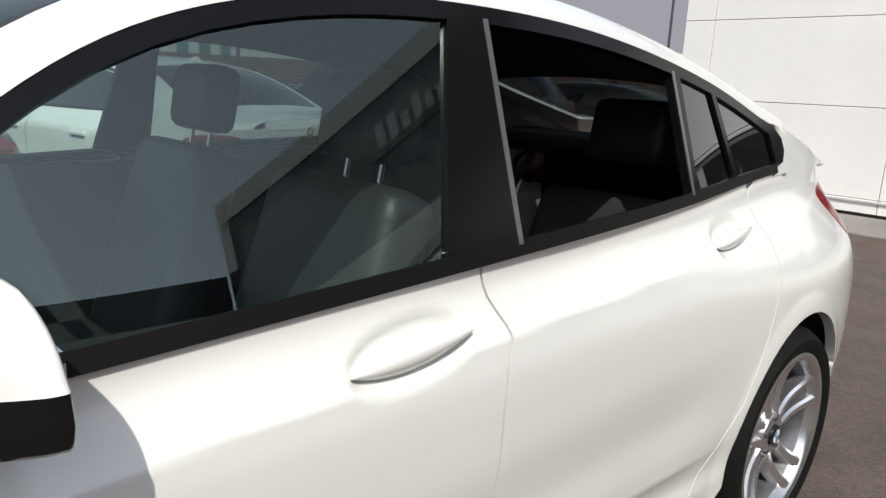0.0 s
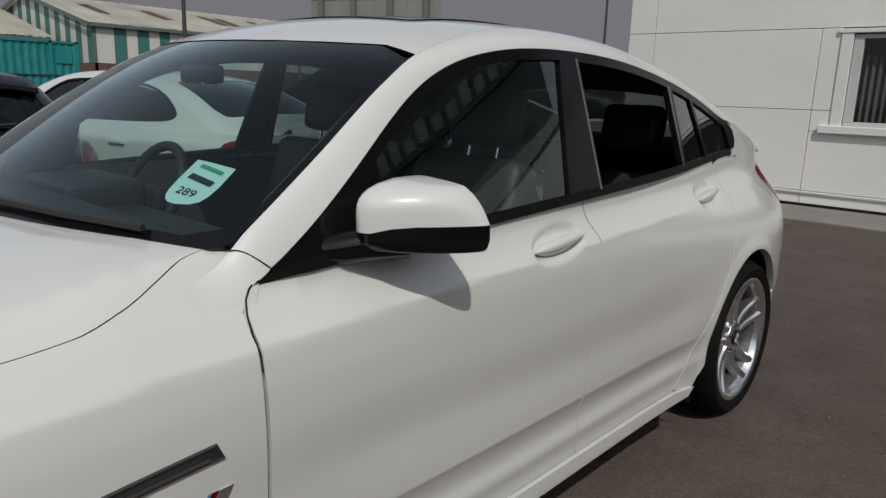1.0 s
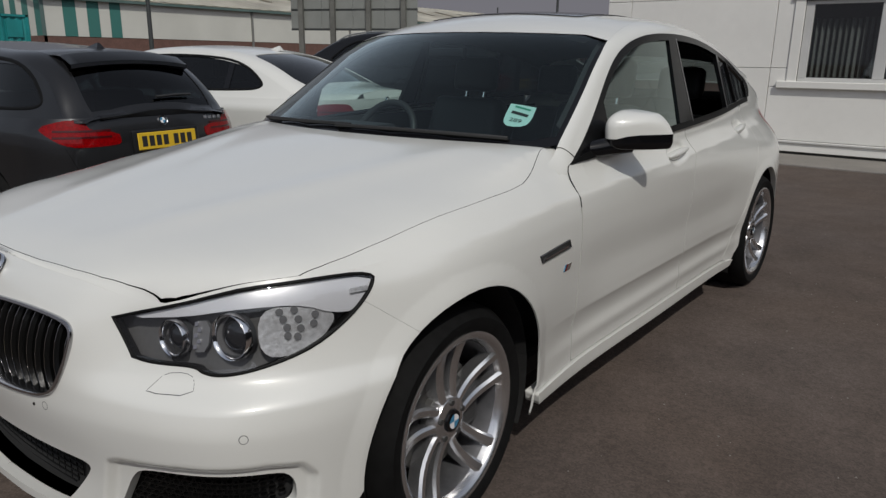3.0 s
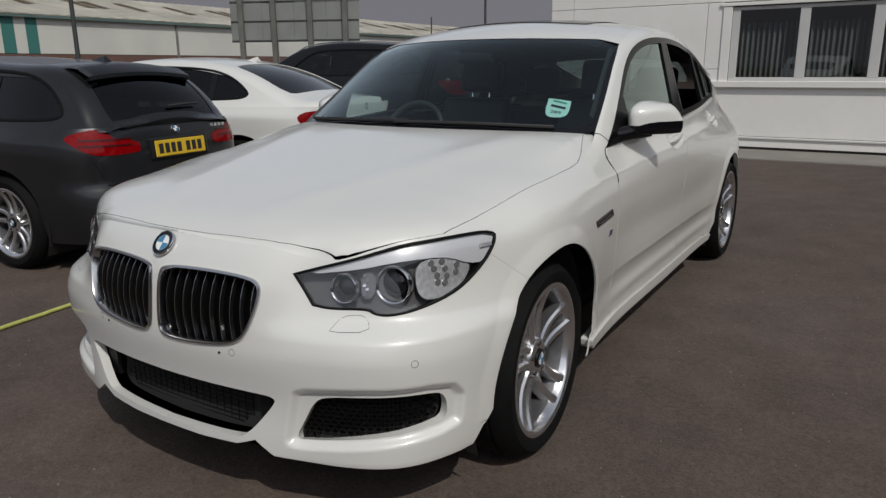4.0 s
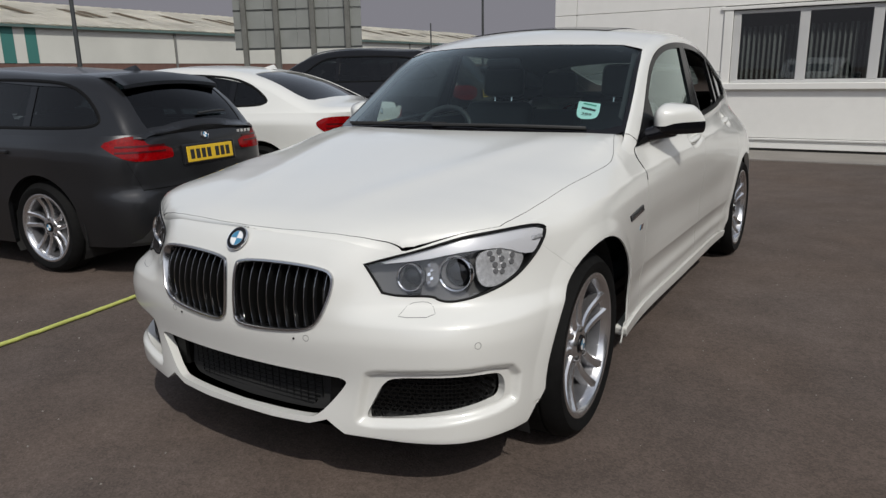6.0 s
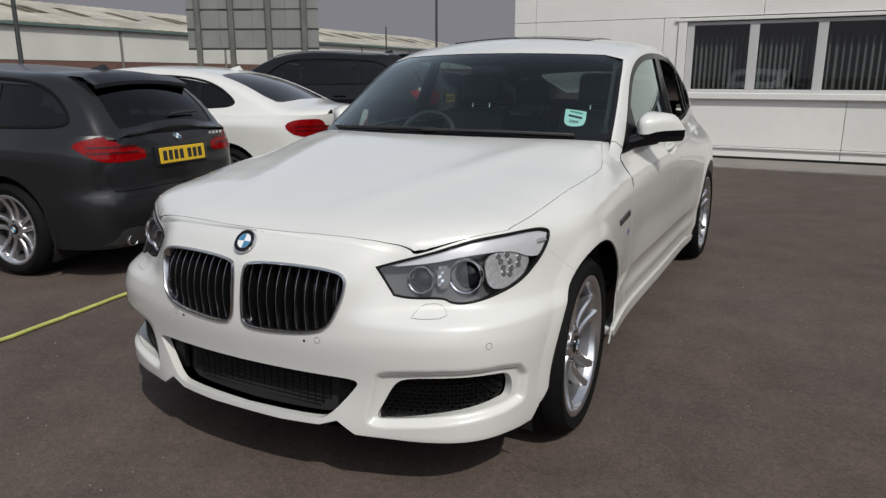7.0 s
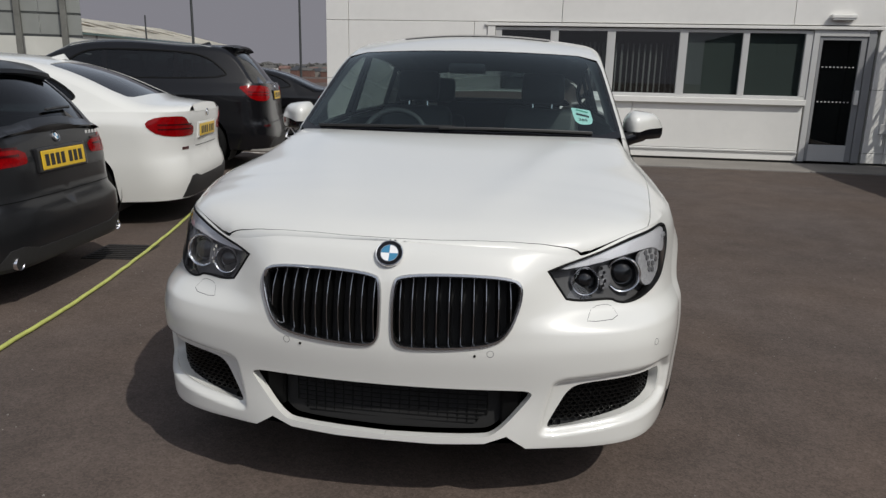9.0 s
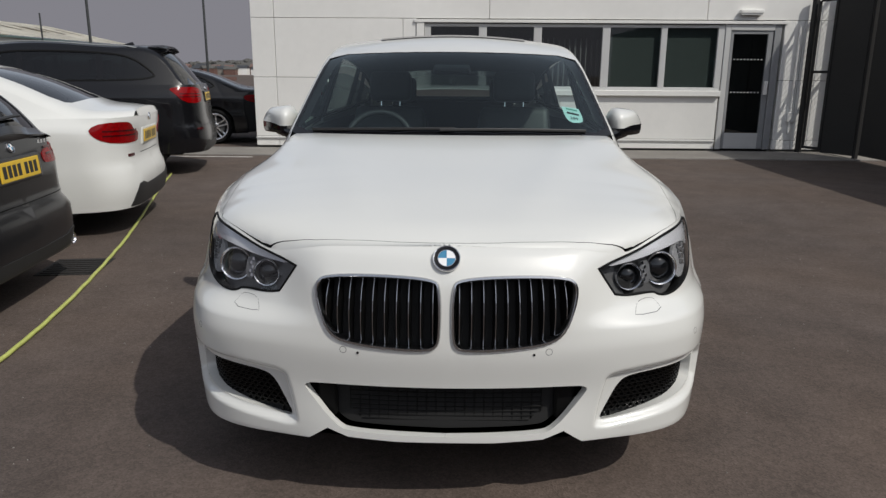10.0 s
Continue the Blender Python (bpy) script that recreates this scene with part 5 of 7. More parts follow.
        smooth(part("ring_trim", turned([(r * 1.08, -.012), (r * 1.07, .003), (r * 1.02, .006), (r * .95, .004), (r * .90, -.004)]), M_chrome, proj), 60)
    for x, y, z in ((.772, -.512, .797), (.787, -.483, .799), (.811, -.442, .783), (.779, -.507, .780), (.796, -.478, .777), (.813, -.447, .763), (.785, -.503, .761), (.801, -.477, .756), (.789, -.505, .743), (.801, -.485, .739)):
        p, n = on_lamp(x, y, z, -.0125)
        bm = cyl_bm(Vector(p), Vector(p) + Vector(n) * .004, .0088, seg=12)
        part("led", bm, M_led, lamp)
    p, n = on_lamp(.842, -.335, .823, -.006)
    bm = box_bm((-.024, -.007, -.002), (.024, .007, .004), .002)
    bm.transform(Matrix.Translation(Vector(p)) @ Vector(n).to_track_quat("Z", "Y").to_matrix().to_4x4())
    part("side_reflector", bm, M_reflector, lamp)
    lens = panel("lamp_lens", lamp, body_surf, lamp_rs, M_lens, "clear moulded lamp cover", step=.05, fine=.03, flange=0, side=sd, offset=.001)
    lens.visible_shadow = False
    # washer flap and parking sensors
    flap = rounded(xyz2([(.592, -.775, .628), (.600, -.765, .642), (.618, -.752, .666), (.662, -.718, .670), (.684, -.708, .660), (.692, -.702, .630)]), 1)
    surf_strip("washer_flap", car, body_surf, flap, .0022, M_lampgrey, sd, -.0005, .0006)
    for x, z in ((.308, .547), (.806, .550)):
        s0 = float(s_at_x(x)) if x < .5 else s_near(.808, -.652)
        ring = [(s0 + .011 * math.cos(a), z + .011 * math.sin(a)) for a in np.linspace(0, math.tau, 20, endpoint=False)]
        surf_strip("parking_sensor", car, body_surf, ring, .0022, M_lampgrey, sd, -.0004, .0006)
    s0 = float(s_at_x(.263))
    P, N = body_surf(np.array([s0]), np.array([.540]))
    cyl("tow_screw", Vector(P[0] * np.array((sd, 1, 1))), Vector((P[0] + N[0] * .002) * np.array((sd, 1, 1))), .004, M_seal, car, seg=8)

# central intake
cent = [(float(s_at_x(x)) if x > 0 else 0.0, z) for x, z in INTAKE]
intake = panel("lower_grille", car, body_surf, [(s, z) for s, z in cent], M_void, "black lower intake with a mesh", step=.06, fine=.04, flange=0, both=True, offset=-.07)
for j in range(9):
    z = .292 + j * .0155
    tube("mesh_bar", [(x, -.868 + .075 + .16 * x * x, z) for x in np.linspace(-.30 + max(0, .33 - z) * 1.0, .30 - max(0, .33 - z) * 1.0, 9)], .0022, M_seal, intake, seg=5)
for k in range(21):
    x = -.30 + k * .03
    tube("mesh_rod", [(x, -.868 + .077 + .16 * x * x, z) for z in (.288 + max(0, abs(x) - .26) * .8, .36, .42)], .0022, M_seal, intake, seg=5)
for sd in (1, -1):
    part("radar_block", box_bm((sd * .37 - .03, -.79, .30), (sd * .37 + .03, -.74, .42), .008), M_seal, intake)

# round badge on the nose and the boot
def roundel(parent, centre, normal, r, up=(0, 0, 1)):
    m = Matrix.Translation(Vector(centre)) @ Vector(normal).to_track_quat("Z", "Y").to_matrix().to_4x4()

    def turned(prof, seg=40):
        bm = grid_bm([[(a * math.cos(t), a * math.sin(t), h) for t in np.linspace(0, math.tau, seg, endpoint=False)] for a, h in prof], close=True)
        bm.transform(m)
        return bm
    b = smooth(part("round_badge", turned([(r, -.004), (r, .003), (r * .95, .005), (r * .90, .004), (r * .60, .004), (0.0004, .004)]), M_gloss_black, parent, "black-rimmed round badge with blue and white quarters"), 40)
    smooth(part("badge_rim", turned([(r * 1.01, -.002), (r * 1.01, .004), (r * .97, .006), (r * .93, .005)]), M_chrome, b), 50)
    smooth(part("badge_ring", turned([(r * .66, .004), (r * .65, .0052), (r * .62, .0052), (r * .61, .004)], 32), M_chrome, b), 50)
    for q in range(4):
        bm = bmesh.new()
        vs = [bm.verts.new((0, 0, .0048))] + [bm.verts.new((r * .61 * math.cos(t), r * .61 * math.sin(t), .0048)) for t in np.linspace(q * math.pi / 2, (q + 1) * math.pi / 2, 9)]
        bm.faces.new(vs)
        bm.transform(m)
        part("badge_quarter", bm, M_badgewhite if q % 2 == 0 else M_blue, b)
    return b


P, N = body_surf(np.array([.0]), np.array([.818]))
roundel(car, P[0] + np.array((0, -.004, .003)), (0, N[0][1], N[0][2]), .041)

# -- sides --
for sd in (1, -1):
    S = np.array((sd, 1, 1))
    # wing vent
    vo = [(float(s_at_y(y)), z) for y, z in ((.372, .766), (.385, .742), (.592, .750), (.579, .778))]
    wv = panel("wing_vent", car, body_surf, vo, M_plastic, "black and chrome slanted wing vent", step=.03, fine=.015, flange=.01, side=sd, offset=.004)
    vi = [(float(s_at_y(y)), z) for y, z in ((.395, .754), (.402, .748), (.566, .755), (.560, .762))]
    panel("vent_blade", wv, body_surf, vi, M_darkchrome, step=.03, fine=.02, flange=.004, side=sd, offset=.008)
    surf_strip("vent_rim", wv, body_surf, vo, .004, M_lampgrey, sd, .004, .002)
    # small sporty badge: slanted plain bars
    for k, (m_, w_) in enumerate(((M_blue, .006), (M_darkred, .008), (M_red, .006), (M_chrome, .028))):
        y0 = .548 + sum((.006, .008, .006, .028)[:k])
        bo = [(float(s_at_y(y0)), .672), (float(s_at_y(y0 + w_)), .672), (float(s_at_y(y0 + w_ + .012)), .694), (float(s_at_y(y0 + .012)), .694)]
        panel("badge_bar", car, body_surf, bo, m_, step=.02, fine=.01, flange=.002, side=sd, offset=.002)
    # door handles
    for y0, z0 in ((1.486, .958), (2.591, .988)):
        rows = []
        for u in np.linspace(0, 1, 21):
            y, z = y0 + .228 * u, z0 + .020 * u
            p = body(np.array([s_at_y(y)]), np.array([z + .075]))[0]
            q = body(np.array([s_at_y(y)]), np.array([z - .060]))[0]
            xb = .5 * (p[0] + q[0]) + .004
            f = math.sin(math.pi * min(.985, max(.015, u))) ** .62
            up, dn, out = .013 * f + .001, .031 * f + .001, .010 + .012 * f
            prof = [(-.020, up * .4), (out * .45, up), (out * .8, up * .75), (out, 0), (out * .92, -.012 * f), (out * .35, -dn * .85), (-.004, -dn), (-.020, -dn * .8)]
            rows.append([tuple(np.array((xb + dx, y, z + dz)) * S) for dx, dz in prof])
        bm = grid_bm(rows, close=True)
        bm.faces.ensure_lookup_table()
        bmesh.ops.holes_fill(bm, edges=bm.edges[:])
        bmesh.ops.recalc_face_normals(bm, faces=bm.faces[:])
        smooth(part("door_handle", bm, M_white, car), 60)
    # mirror: white shell over a gloss black foot
    mir = empty("door_mirror", "", "")
    mir.parent = car

    def shell_rows(cap):
        rows = []
        for v in list(np.linspace(0, 1, 12)) + ([1.05, 1.10, 1.15] if cap else []):
            shr = (1 - .62 * v ** 5 if v <= 1 else (.26, .13, .03)[round((v - 1.05) / .05)]) if cap else (.80 + .20 * min(1, v * 2.2) ** .6)
            rise, v = max(0, v - 1) * .02, min(v, 1)
            ring = []
            for a in np.linspace(0, math.tau, 44, endpoint=False):
                c, q = math.cos(a), math.sin(a)
                ex = abs(c) ** .6 * (1 if c > 0 else -1)
                ey = abs(q) ** .8 * (1 if q > 0 else -1)
                x = .932 + .104 * ex * (shr ** .45) - (.018 * v * (1 if ex > 0 else .3) if cap else 0)
                k = min(1, max(0, (x - .86) / .185))
                yr, yf = 1.066 + .26 * (x - .87), .898 + .19 * k ** 1.5
                y = yr + .014 * ey * shr if ey > 0 else yr + (yr - yf) * ey * shr ** .7
                d = max(0, x - .885)
                zt = 1.176 - .12 * d - 9 * max(0, d - .085) ** 2 - 14 * max(0, .872 - x) ** 2
                st_ = min(1, max(0, (x - .925) / .010))
                zm = 1.078 + .015 * st_
                z = zm + .001 + (zt - zm) * v + rise if cap else 1.040 + (zm - 1.040) * v
                ring.append((x * sd, y + (0 if cap else .003 * (1 - v)), z))
            rows.append(ring)
        bm = grid_bm(rows, close=True)
        bmesh.ops.holes_fill(bm, edges=bm.edges[:])
        bmesh.ops.recalc_face_normals(bm, faces=bm.faces[:])
        return bm
    smooth(part("mirror_cap", shell_rows(True), M_white, mir, "white rounded mirror shell"), 60)
    smooth(part("mirror_base", shell_rows(False), M_gloss_black, mir, "gloss black lower mirror half"), 60)
    bm = box_bm((.880, -.006, 1.048), (1.0, .004, 1.118), .012, 2)
    for v in bm.verts:
        v.co = Vector((v.co.x * sd, v.co.y + 1.080 + .26 * (v.co.x - .87), v.co.z))
    part("mirror_glass", bm, M_chrome, mir)
    tube("mirror_arm", [(sd * .805, .875, 1.036), (sd * .83, .905, 1.040), (sd * .865, .945, 1.050), (sd * .92, 1.005, 1.056)], [.030, .034, .034, .030], M_gloss_black, mir, seg=14)
    part("mirror_foot", box_bm((min(sd * .775, sd * .815), .86, 1.02), (max(sd * .775, sd * .815), .99, 1.06), .012, 2), M_slat, mir)
    part("door_card", grid_bm([[tuple((np.array((side_x(np.array([y]), np.array([belt_z(y)]))[0] - .05, y, z))) * S) for y in np.linspace(.8, 3.0, 12)] for z in (.32, .7, float(belt_z(1.8)) - .02)]), M_greyleather, car)

# wipers and cowl
for sd in (1, -1):
    part("cowl_corner", box_bm((min(sd * .69, sd * .762), .63, .98), (max(sd * .69, sd * .762), .735, 1.052), .01, 2), M_seal, car)
panel("cowl", car, lambda x, y: (lambda pn: (pn[0], pn[1]))(bonnet_surf(x, y)), [(0, .495)] + [(x, .495 + .0 + .20 * (x / .8) ** 2 - .012) for x in (.2, .4, .6)] + [(.62, .66), (.4, .62), (0, .60)], M_plastic, step=.06, fine=.04, flange=0, both=True, offset=-.035)
for pts, nm in (([(.64, .610), (.45, .538), (.2, .480), (-.05, .462)], "wiper"), ([(.02, .470), (-.25, .488), (-.5, .552), (-.66, .618)], "wiper")):
    P3 = []
    for x, y in pts:
        p, n = top_surf(np.array([x]), np.array([y]))
        P3.append(tuple(p[0] + n[0] * .016))
    wp = tube(nm, P3, .007, M_plastic, car, seg=6)
    tube("wiper_blade", [(a, b + .012, c - .010) for a, b, c in P3], .005, M_seal, wp, seg=6)

# sticker inside the screen
stk = rounded([(.548, .765), (.640, .795), (.655, .735), (.648, .70), (.60, .672), (.575, .676), (.562, .70)], 1, keep=(0, 1))
st = panel("screen_sticker", car, top_surf, stk, M_sticker, "pale mint shield-shaped stock sticker", step=.04, fine=.02, flange=0, offset=-.008)
for (a, b, h, w, m_) in ((.60, .768, .006, .058, M_greenink), (.604, .742, .009, .062, M_ink)):
    panel("print_bar", st, top_surf, [(a - w / 2, b - h - .006), (a + w / 2, b - h + .006), (a + w / 2, b + h * .4 + .006), (a - w / 2, b + h * .4 - .006)], m_, step=.03, fine=.02, flange=0, offset=-.0065)

for word, at, size in (("289", (.606, .706), .030),):
    cu = bpy.data.curves.new("stock_number", "FONT")
    cu.body, cu.size, cu.align_x, cu.align_y = word, size, "CENTER", "CENTER"
    tmp = bpy.data.objects.new("stock_number", cu)
    me = bpy.data.meshes.new_from_object(tmp)
    bpy.data.objects.remove(tmp)
    me.name = "stock_number"
    co = np.array([tuple(v.co) for v in me.vertices])
    P, N = top_surf(at[0] + co[:, 0] - .12 * co[:, 1], at[1] + co[:, 1] * .75 + .28 * co[:, 0])
    for v, p, n in zip(me.vertices, P, N):
        v.co = p - n * .0062
    me.materials.append(M_ink)
    num = new("stock_number", me)
    num.parent = st

# -- cabin --
def seat(x, y, parent_label, back=.62, rear=False):
    st_ = empty("car_seat", "", "")
    st_.parent = car
    part("cushion", box_bm((x - .25, y - .28, .38), (x + .25, y + .25, .60), .06, 3), M_leather, st_)
    bm = box_bm((-.25, -.07, 0), (.25, .07, back), .06, 3)
    for v in bm.verts:
        v.co.x *= 1 - .18 * max(0, v.co.z / back - .4)
    bm.transform(Matrix.Translation((x, y + .22, .55)) @ Matrix.Rotation(radians(-18), 4, "X"))
    part("backrest", bm, M_leather, st_)
    bm = box_bm((-.135, -.05, 0), (.135, .05, .19), .045, 3)
    bm.transform(Matrix.Translation((x, y + .44, 1.175 if not rear else 1.13)) @ Matrix.Rotation(radians(-10), 4, "X"))
    hd = part("headrest", bm, M_leather, st_)
    for o in st_.children:
        smooth(o, 50)
    for dx in () if rear else (-.06, .06):
        cyl("headrest_post", (x + dx, y + .42, 1.05), (x + dx, y + .45, 1.20), .007, M_chrome, hd, seg=8)


for x in (.40, -.40):
    seat(x, 1.42, "")
for x in (.42, -.42):
    seat(x, 2.38, "", .52, True)
part("dashboard", box_bm((-.74, .62, .72), (.74, 1.02, .985), .06, 3), M_leather, car)
part("dash_top", box_bm((-.68, .60, .90), (.68, .80, 1.03), .03, 2), M_leather, car)
part("instrument_hood", box_bm((-.58, .78, .96), (-.22, 1.02, 1.06), .04, 3), M_leather, car)
sw = part("steering_wheel", grid_bm([[((.18 + .017 * math.cos(b)) * math.cos(a), (.18 + .017 * math.cos(b)) * math.sin(a), .017 * math.sin(b)) for b in np.linspace(0, math.tau, 8, endpoint=False)] for a in np.linspace(0, math.tau, 33)], close=True), M_leather, car)
sw.data.transform(Matrix.Translation((-.40, 1.10, .98)) @ Matrix.Rotation(radians(62), 4, "X"))
smooth(sw, 60)
part("steering_hub", box_bm((-.50, 1.07, .92), (-.30, 1.12, 1.02), .03, 2), M_leather, car)
part("rear_shelf", box_bm((-.60, 2.80, 1.13), (.60, 3.62, 1.155), .01), M_felt, car)
# added dark sheet; hides the bright inside of the tail, keeps the cabin dark
part("boot_partition", box_bm((-.54, 3.60, .36), (.54, 3.62, 1.135), .004), M_felt, car)
part("cabin_floor", box_bm((-.74, .75, .30), (.74, 3.9, .36), .01), M_void, car)
part("mirror_inside", box_bm((-.10, 1.07, 1.345), (.10, 1.105, 1.40), .018, 2), M_gloss_black, car)
part("roof_lining", grid_bm([[tuple(top([x], [y])[0] - np.array((0, 0, .035))) for x in np.linspace(-.58, .58, 9)] for y in np.linspace(1.25, 3.05, 13)]), M_greyleather, car)

# ---- parked cars ----
class Shell:
    """Body sheets of a parked car; local axes as the white hatchback's: nose towards -y, left side towards +x."""

    def __init__(self, wb, front, rear, half, belt, side, tail, topknots, rail_half, bow, crown):
        self.wb, self.y0, self.y1, self.w, self.belt = wb, -front, wb + rear, half, belt
        y0, y1, w = self.y0, self.y1, half
        px = [0, .45 * w, .80 * w, .93 * w, .985 * w, w, w, w, .985 * w, .955 * w, .90 * w, .76 * w, .45 * w, 0]
        py = [y0, y0 + .05, y0 + .22, y0 + .5, y0 + .9, 1.0, wb * .55, wb - .2, wb + .25, y1 - .42, y1 - .20, y1 - .07, y1 - .01, y1]
        k = np.concatenate([[0], np.cumsum(np.hypot(np.diff(px), np.diff(py)))])
        self.L = float(k[-1])
        self.fx, self.fy = spline(k, px), spline(k, py)
        self.ss = np.linspace(0, self.L, 2000)
        self.sx, self.sy = self.fx(self.ss), self.fy(self.ss)
        self.zk = [.10, .22, .40, .52, .60, .70, .80, .90, 1.0, 1.1, 1.25]
        zz = np.linspace(.05, 1.4, 200)
        ps, pt = gentle(self.zk, side)(zz / belt), gentle(self.zk, tail)(zz / belt)
        c0, c1 = self.s_y(y1 - .42), self.s_y(y1 - .10)
        u = np.clip((self.ss - c0) / (c1 - c0), 0, 1)[:, None]
        u = u * u * (3 - 2 * u)
        self.tab = ps[None, :] * (1 - u) + pt[None, :] * u
        self.top_mid = spline([q[0] for q in topknots], [q[1] for q in topknots])
        self.tk = (topknots[0][0], topknots[-1][0])
        self.rh, self.bow, self.crown = rail_half, bow, crown

    def s_y(self, y):
        return float(np.interp(y, self.sy, self.ss))

    def s_rx(self, x):
        n = int(np.argmax(self.sy > self.y1 - .42))
        return float(np.interp(-x, -self.sx[n:], self.ss[n:]))

    def body(self, s, z):
        s, z = np.asarray(s, float), np.asarray(z, float)
        over = s > self.L
        sg = np.where(over, -1, 1)
        s = np.where(over, 2 * self.L - s, s)
        i = np.clip(s / self.L * 1999, 0, 1998.99)
        j = np.clip((z - .05) / 1.35 * 199, 0, 198.99)
        a, b = i.astype(int), j.astype(int)
        u, v = i - a, j - b
        T = self.tab
        ins = T[a, b] * (1 - u) * (1 - v) + T[a + 1, b] * u * (1 - v) + T[a, b + 1] * (1 - u) * v + T[a + 1, b + 1] * u * v
        zc = self.belt * .885
        y_ = self.fy(s)
        on = np.clip(y_ - .6, 0, 1) * np.clip((self.y1 - .25 - y_) / .5, 0, 1)
        ins = ins - .014 * on * np.where(z > zc, np.exp(-np.abs(z - zc) / .03), np.exp(-np.abs(z - zc) / .06))
        e = 1e-3
        tx, ty = self.fx(np.minimum(s + e, self.L)) - self.fx(s - e), self.fy(np.minimum(s + e, self.L)) - self.fy(s - e)
        ln = np.hypot(tx, ty) + 1e-12
        nx = ty / ln * np.clip((self.L - s) / .03, 0, 1)
        return np.stack([(self.fx(s) - nx * ins) * sg, self.fy(s) + tx / ln * ins, z], 1)

    def body_surf(self, s, z):
        return grad_normals(self.body, s, z, 6e-3, 6e-3)

    def top(self, x, y):
        x, y = np.asarray(x, float), np.asarray(y, float)
        z = self.top_mid(np.clip(y + self.bow * (x / .7) ** 2, *self.tk)) - self.crown * (x / .65) ** 2
        return np.stack([x, y, z], 1)

    def top_surf(self, x, y):
        return grad_normals(self.top, x, y, 4e-3, 4e-3)

    def side(self, y, z):
        y, z = np.asarray(y, float), np.asarray(z, float)
        bx = np.interp(y, self.sy, self.sx) - np.interp(1.0, self.zk, self._side_at_belt())
        taper = np.clip((y - (self.y1 - 1.5)) / 1.5, 0, 1) ** 2 * .16
        lean = (self.w - .09 - self.rh) / (self.top_mid(1.6) - .06 - self.belt)
        return np.stack([bx - taper * .5 - lean * (z - self.belt) - 0 * taper, y, z], 1)

    def _side_at_belt(self):
        return [.09] * len(self.zk)

    def side_surf(self, y, z):
        return grad_normals(self.side, y, z, 4e-3, 4e-3)

    def rail(self, y):
        lo, hi = .2, 1.1
        for _ in range(30):
            m = (lo + hi) / 2
            z = self.top([m], [y])[0, 2]
            if m > self.side([y], [z])[0, 0]:
                hi = m
            else:
                lo = m
        return m, float(self.top([m], [y])[0, 2])


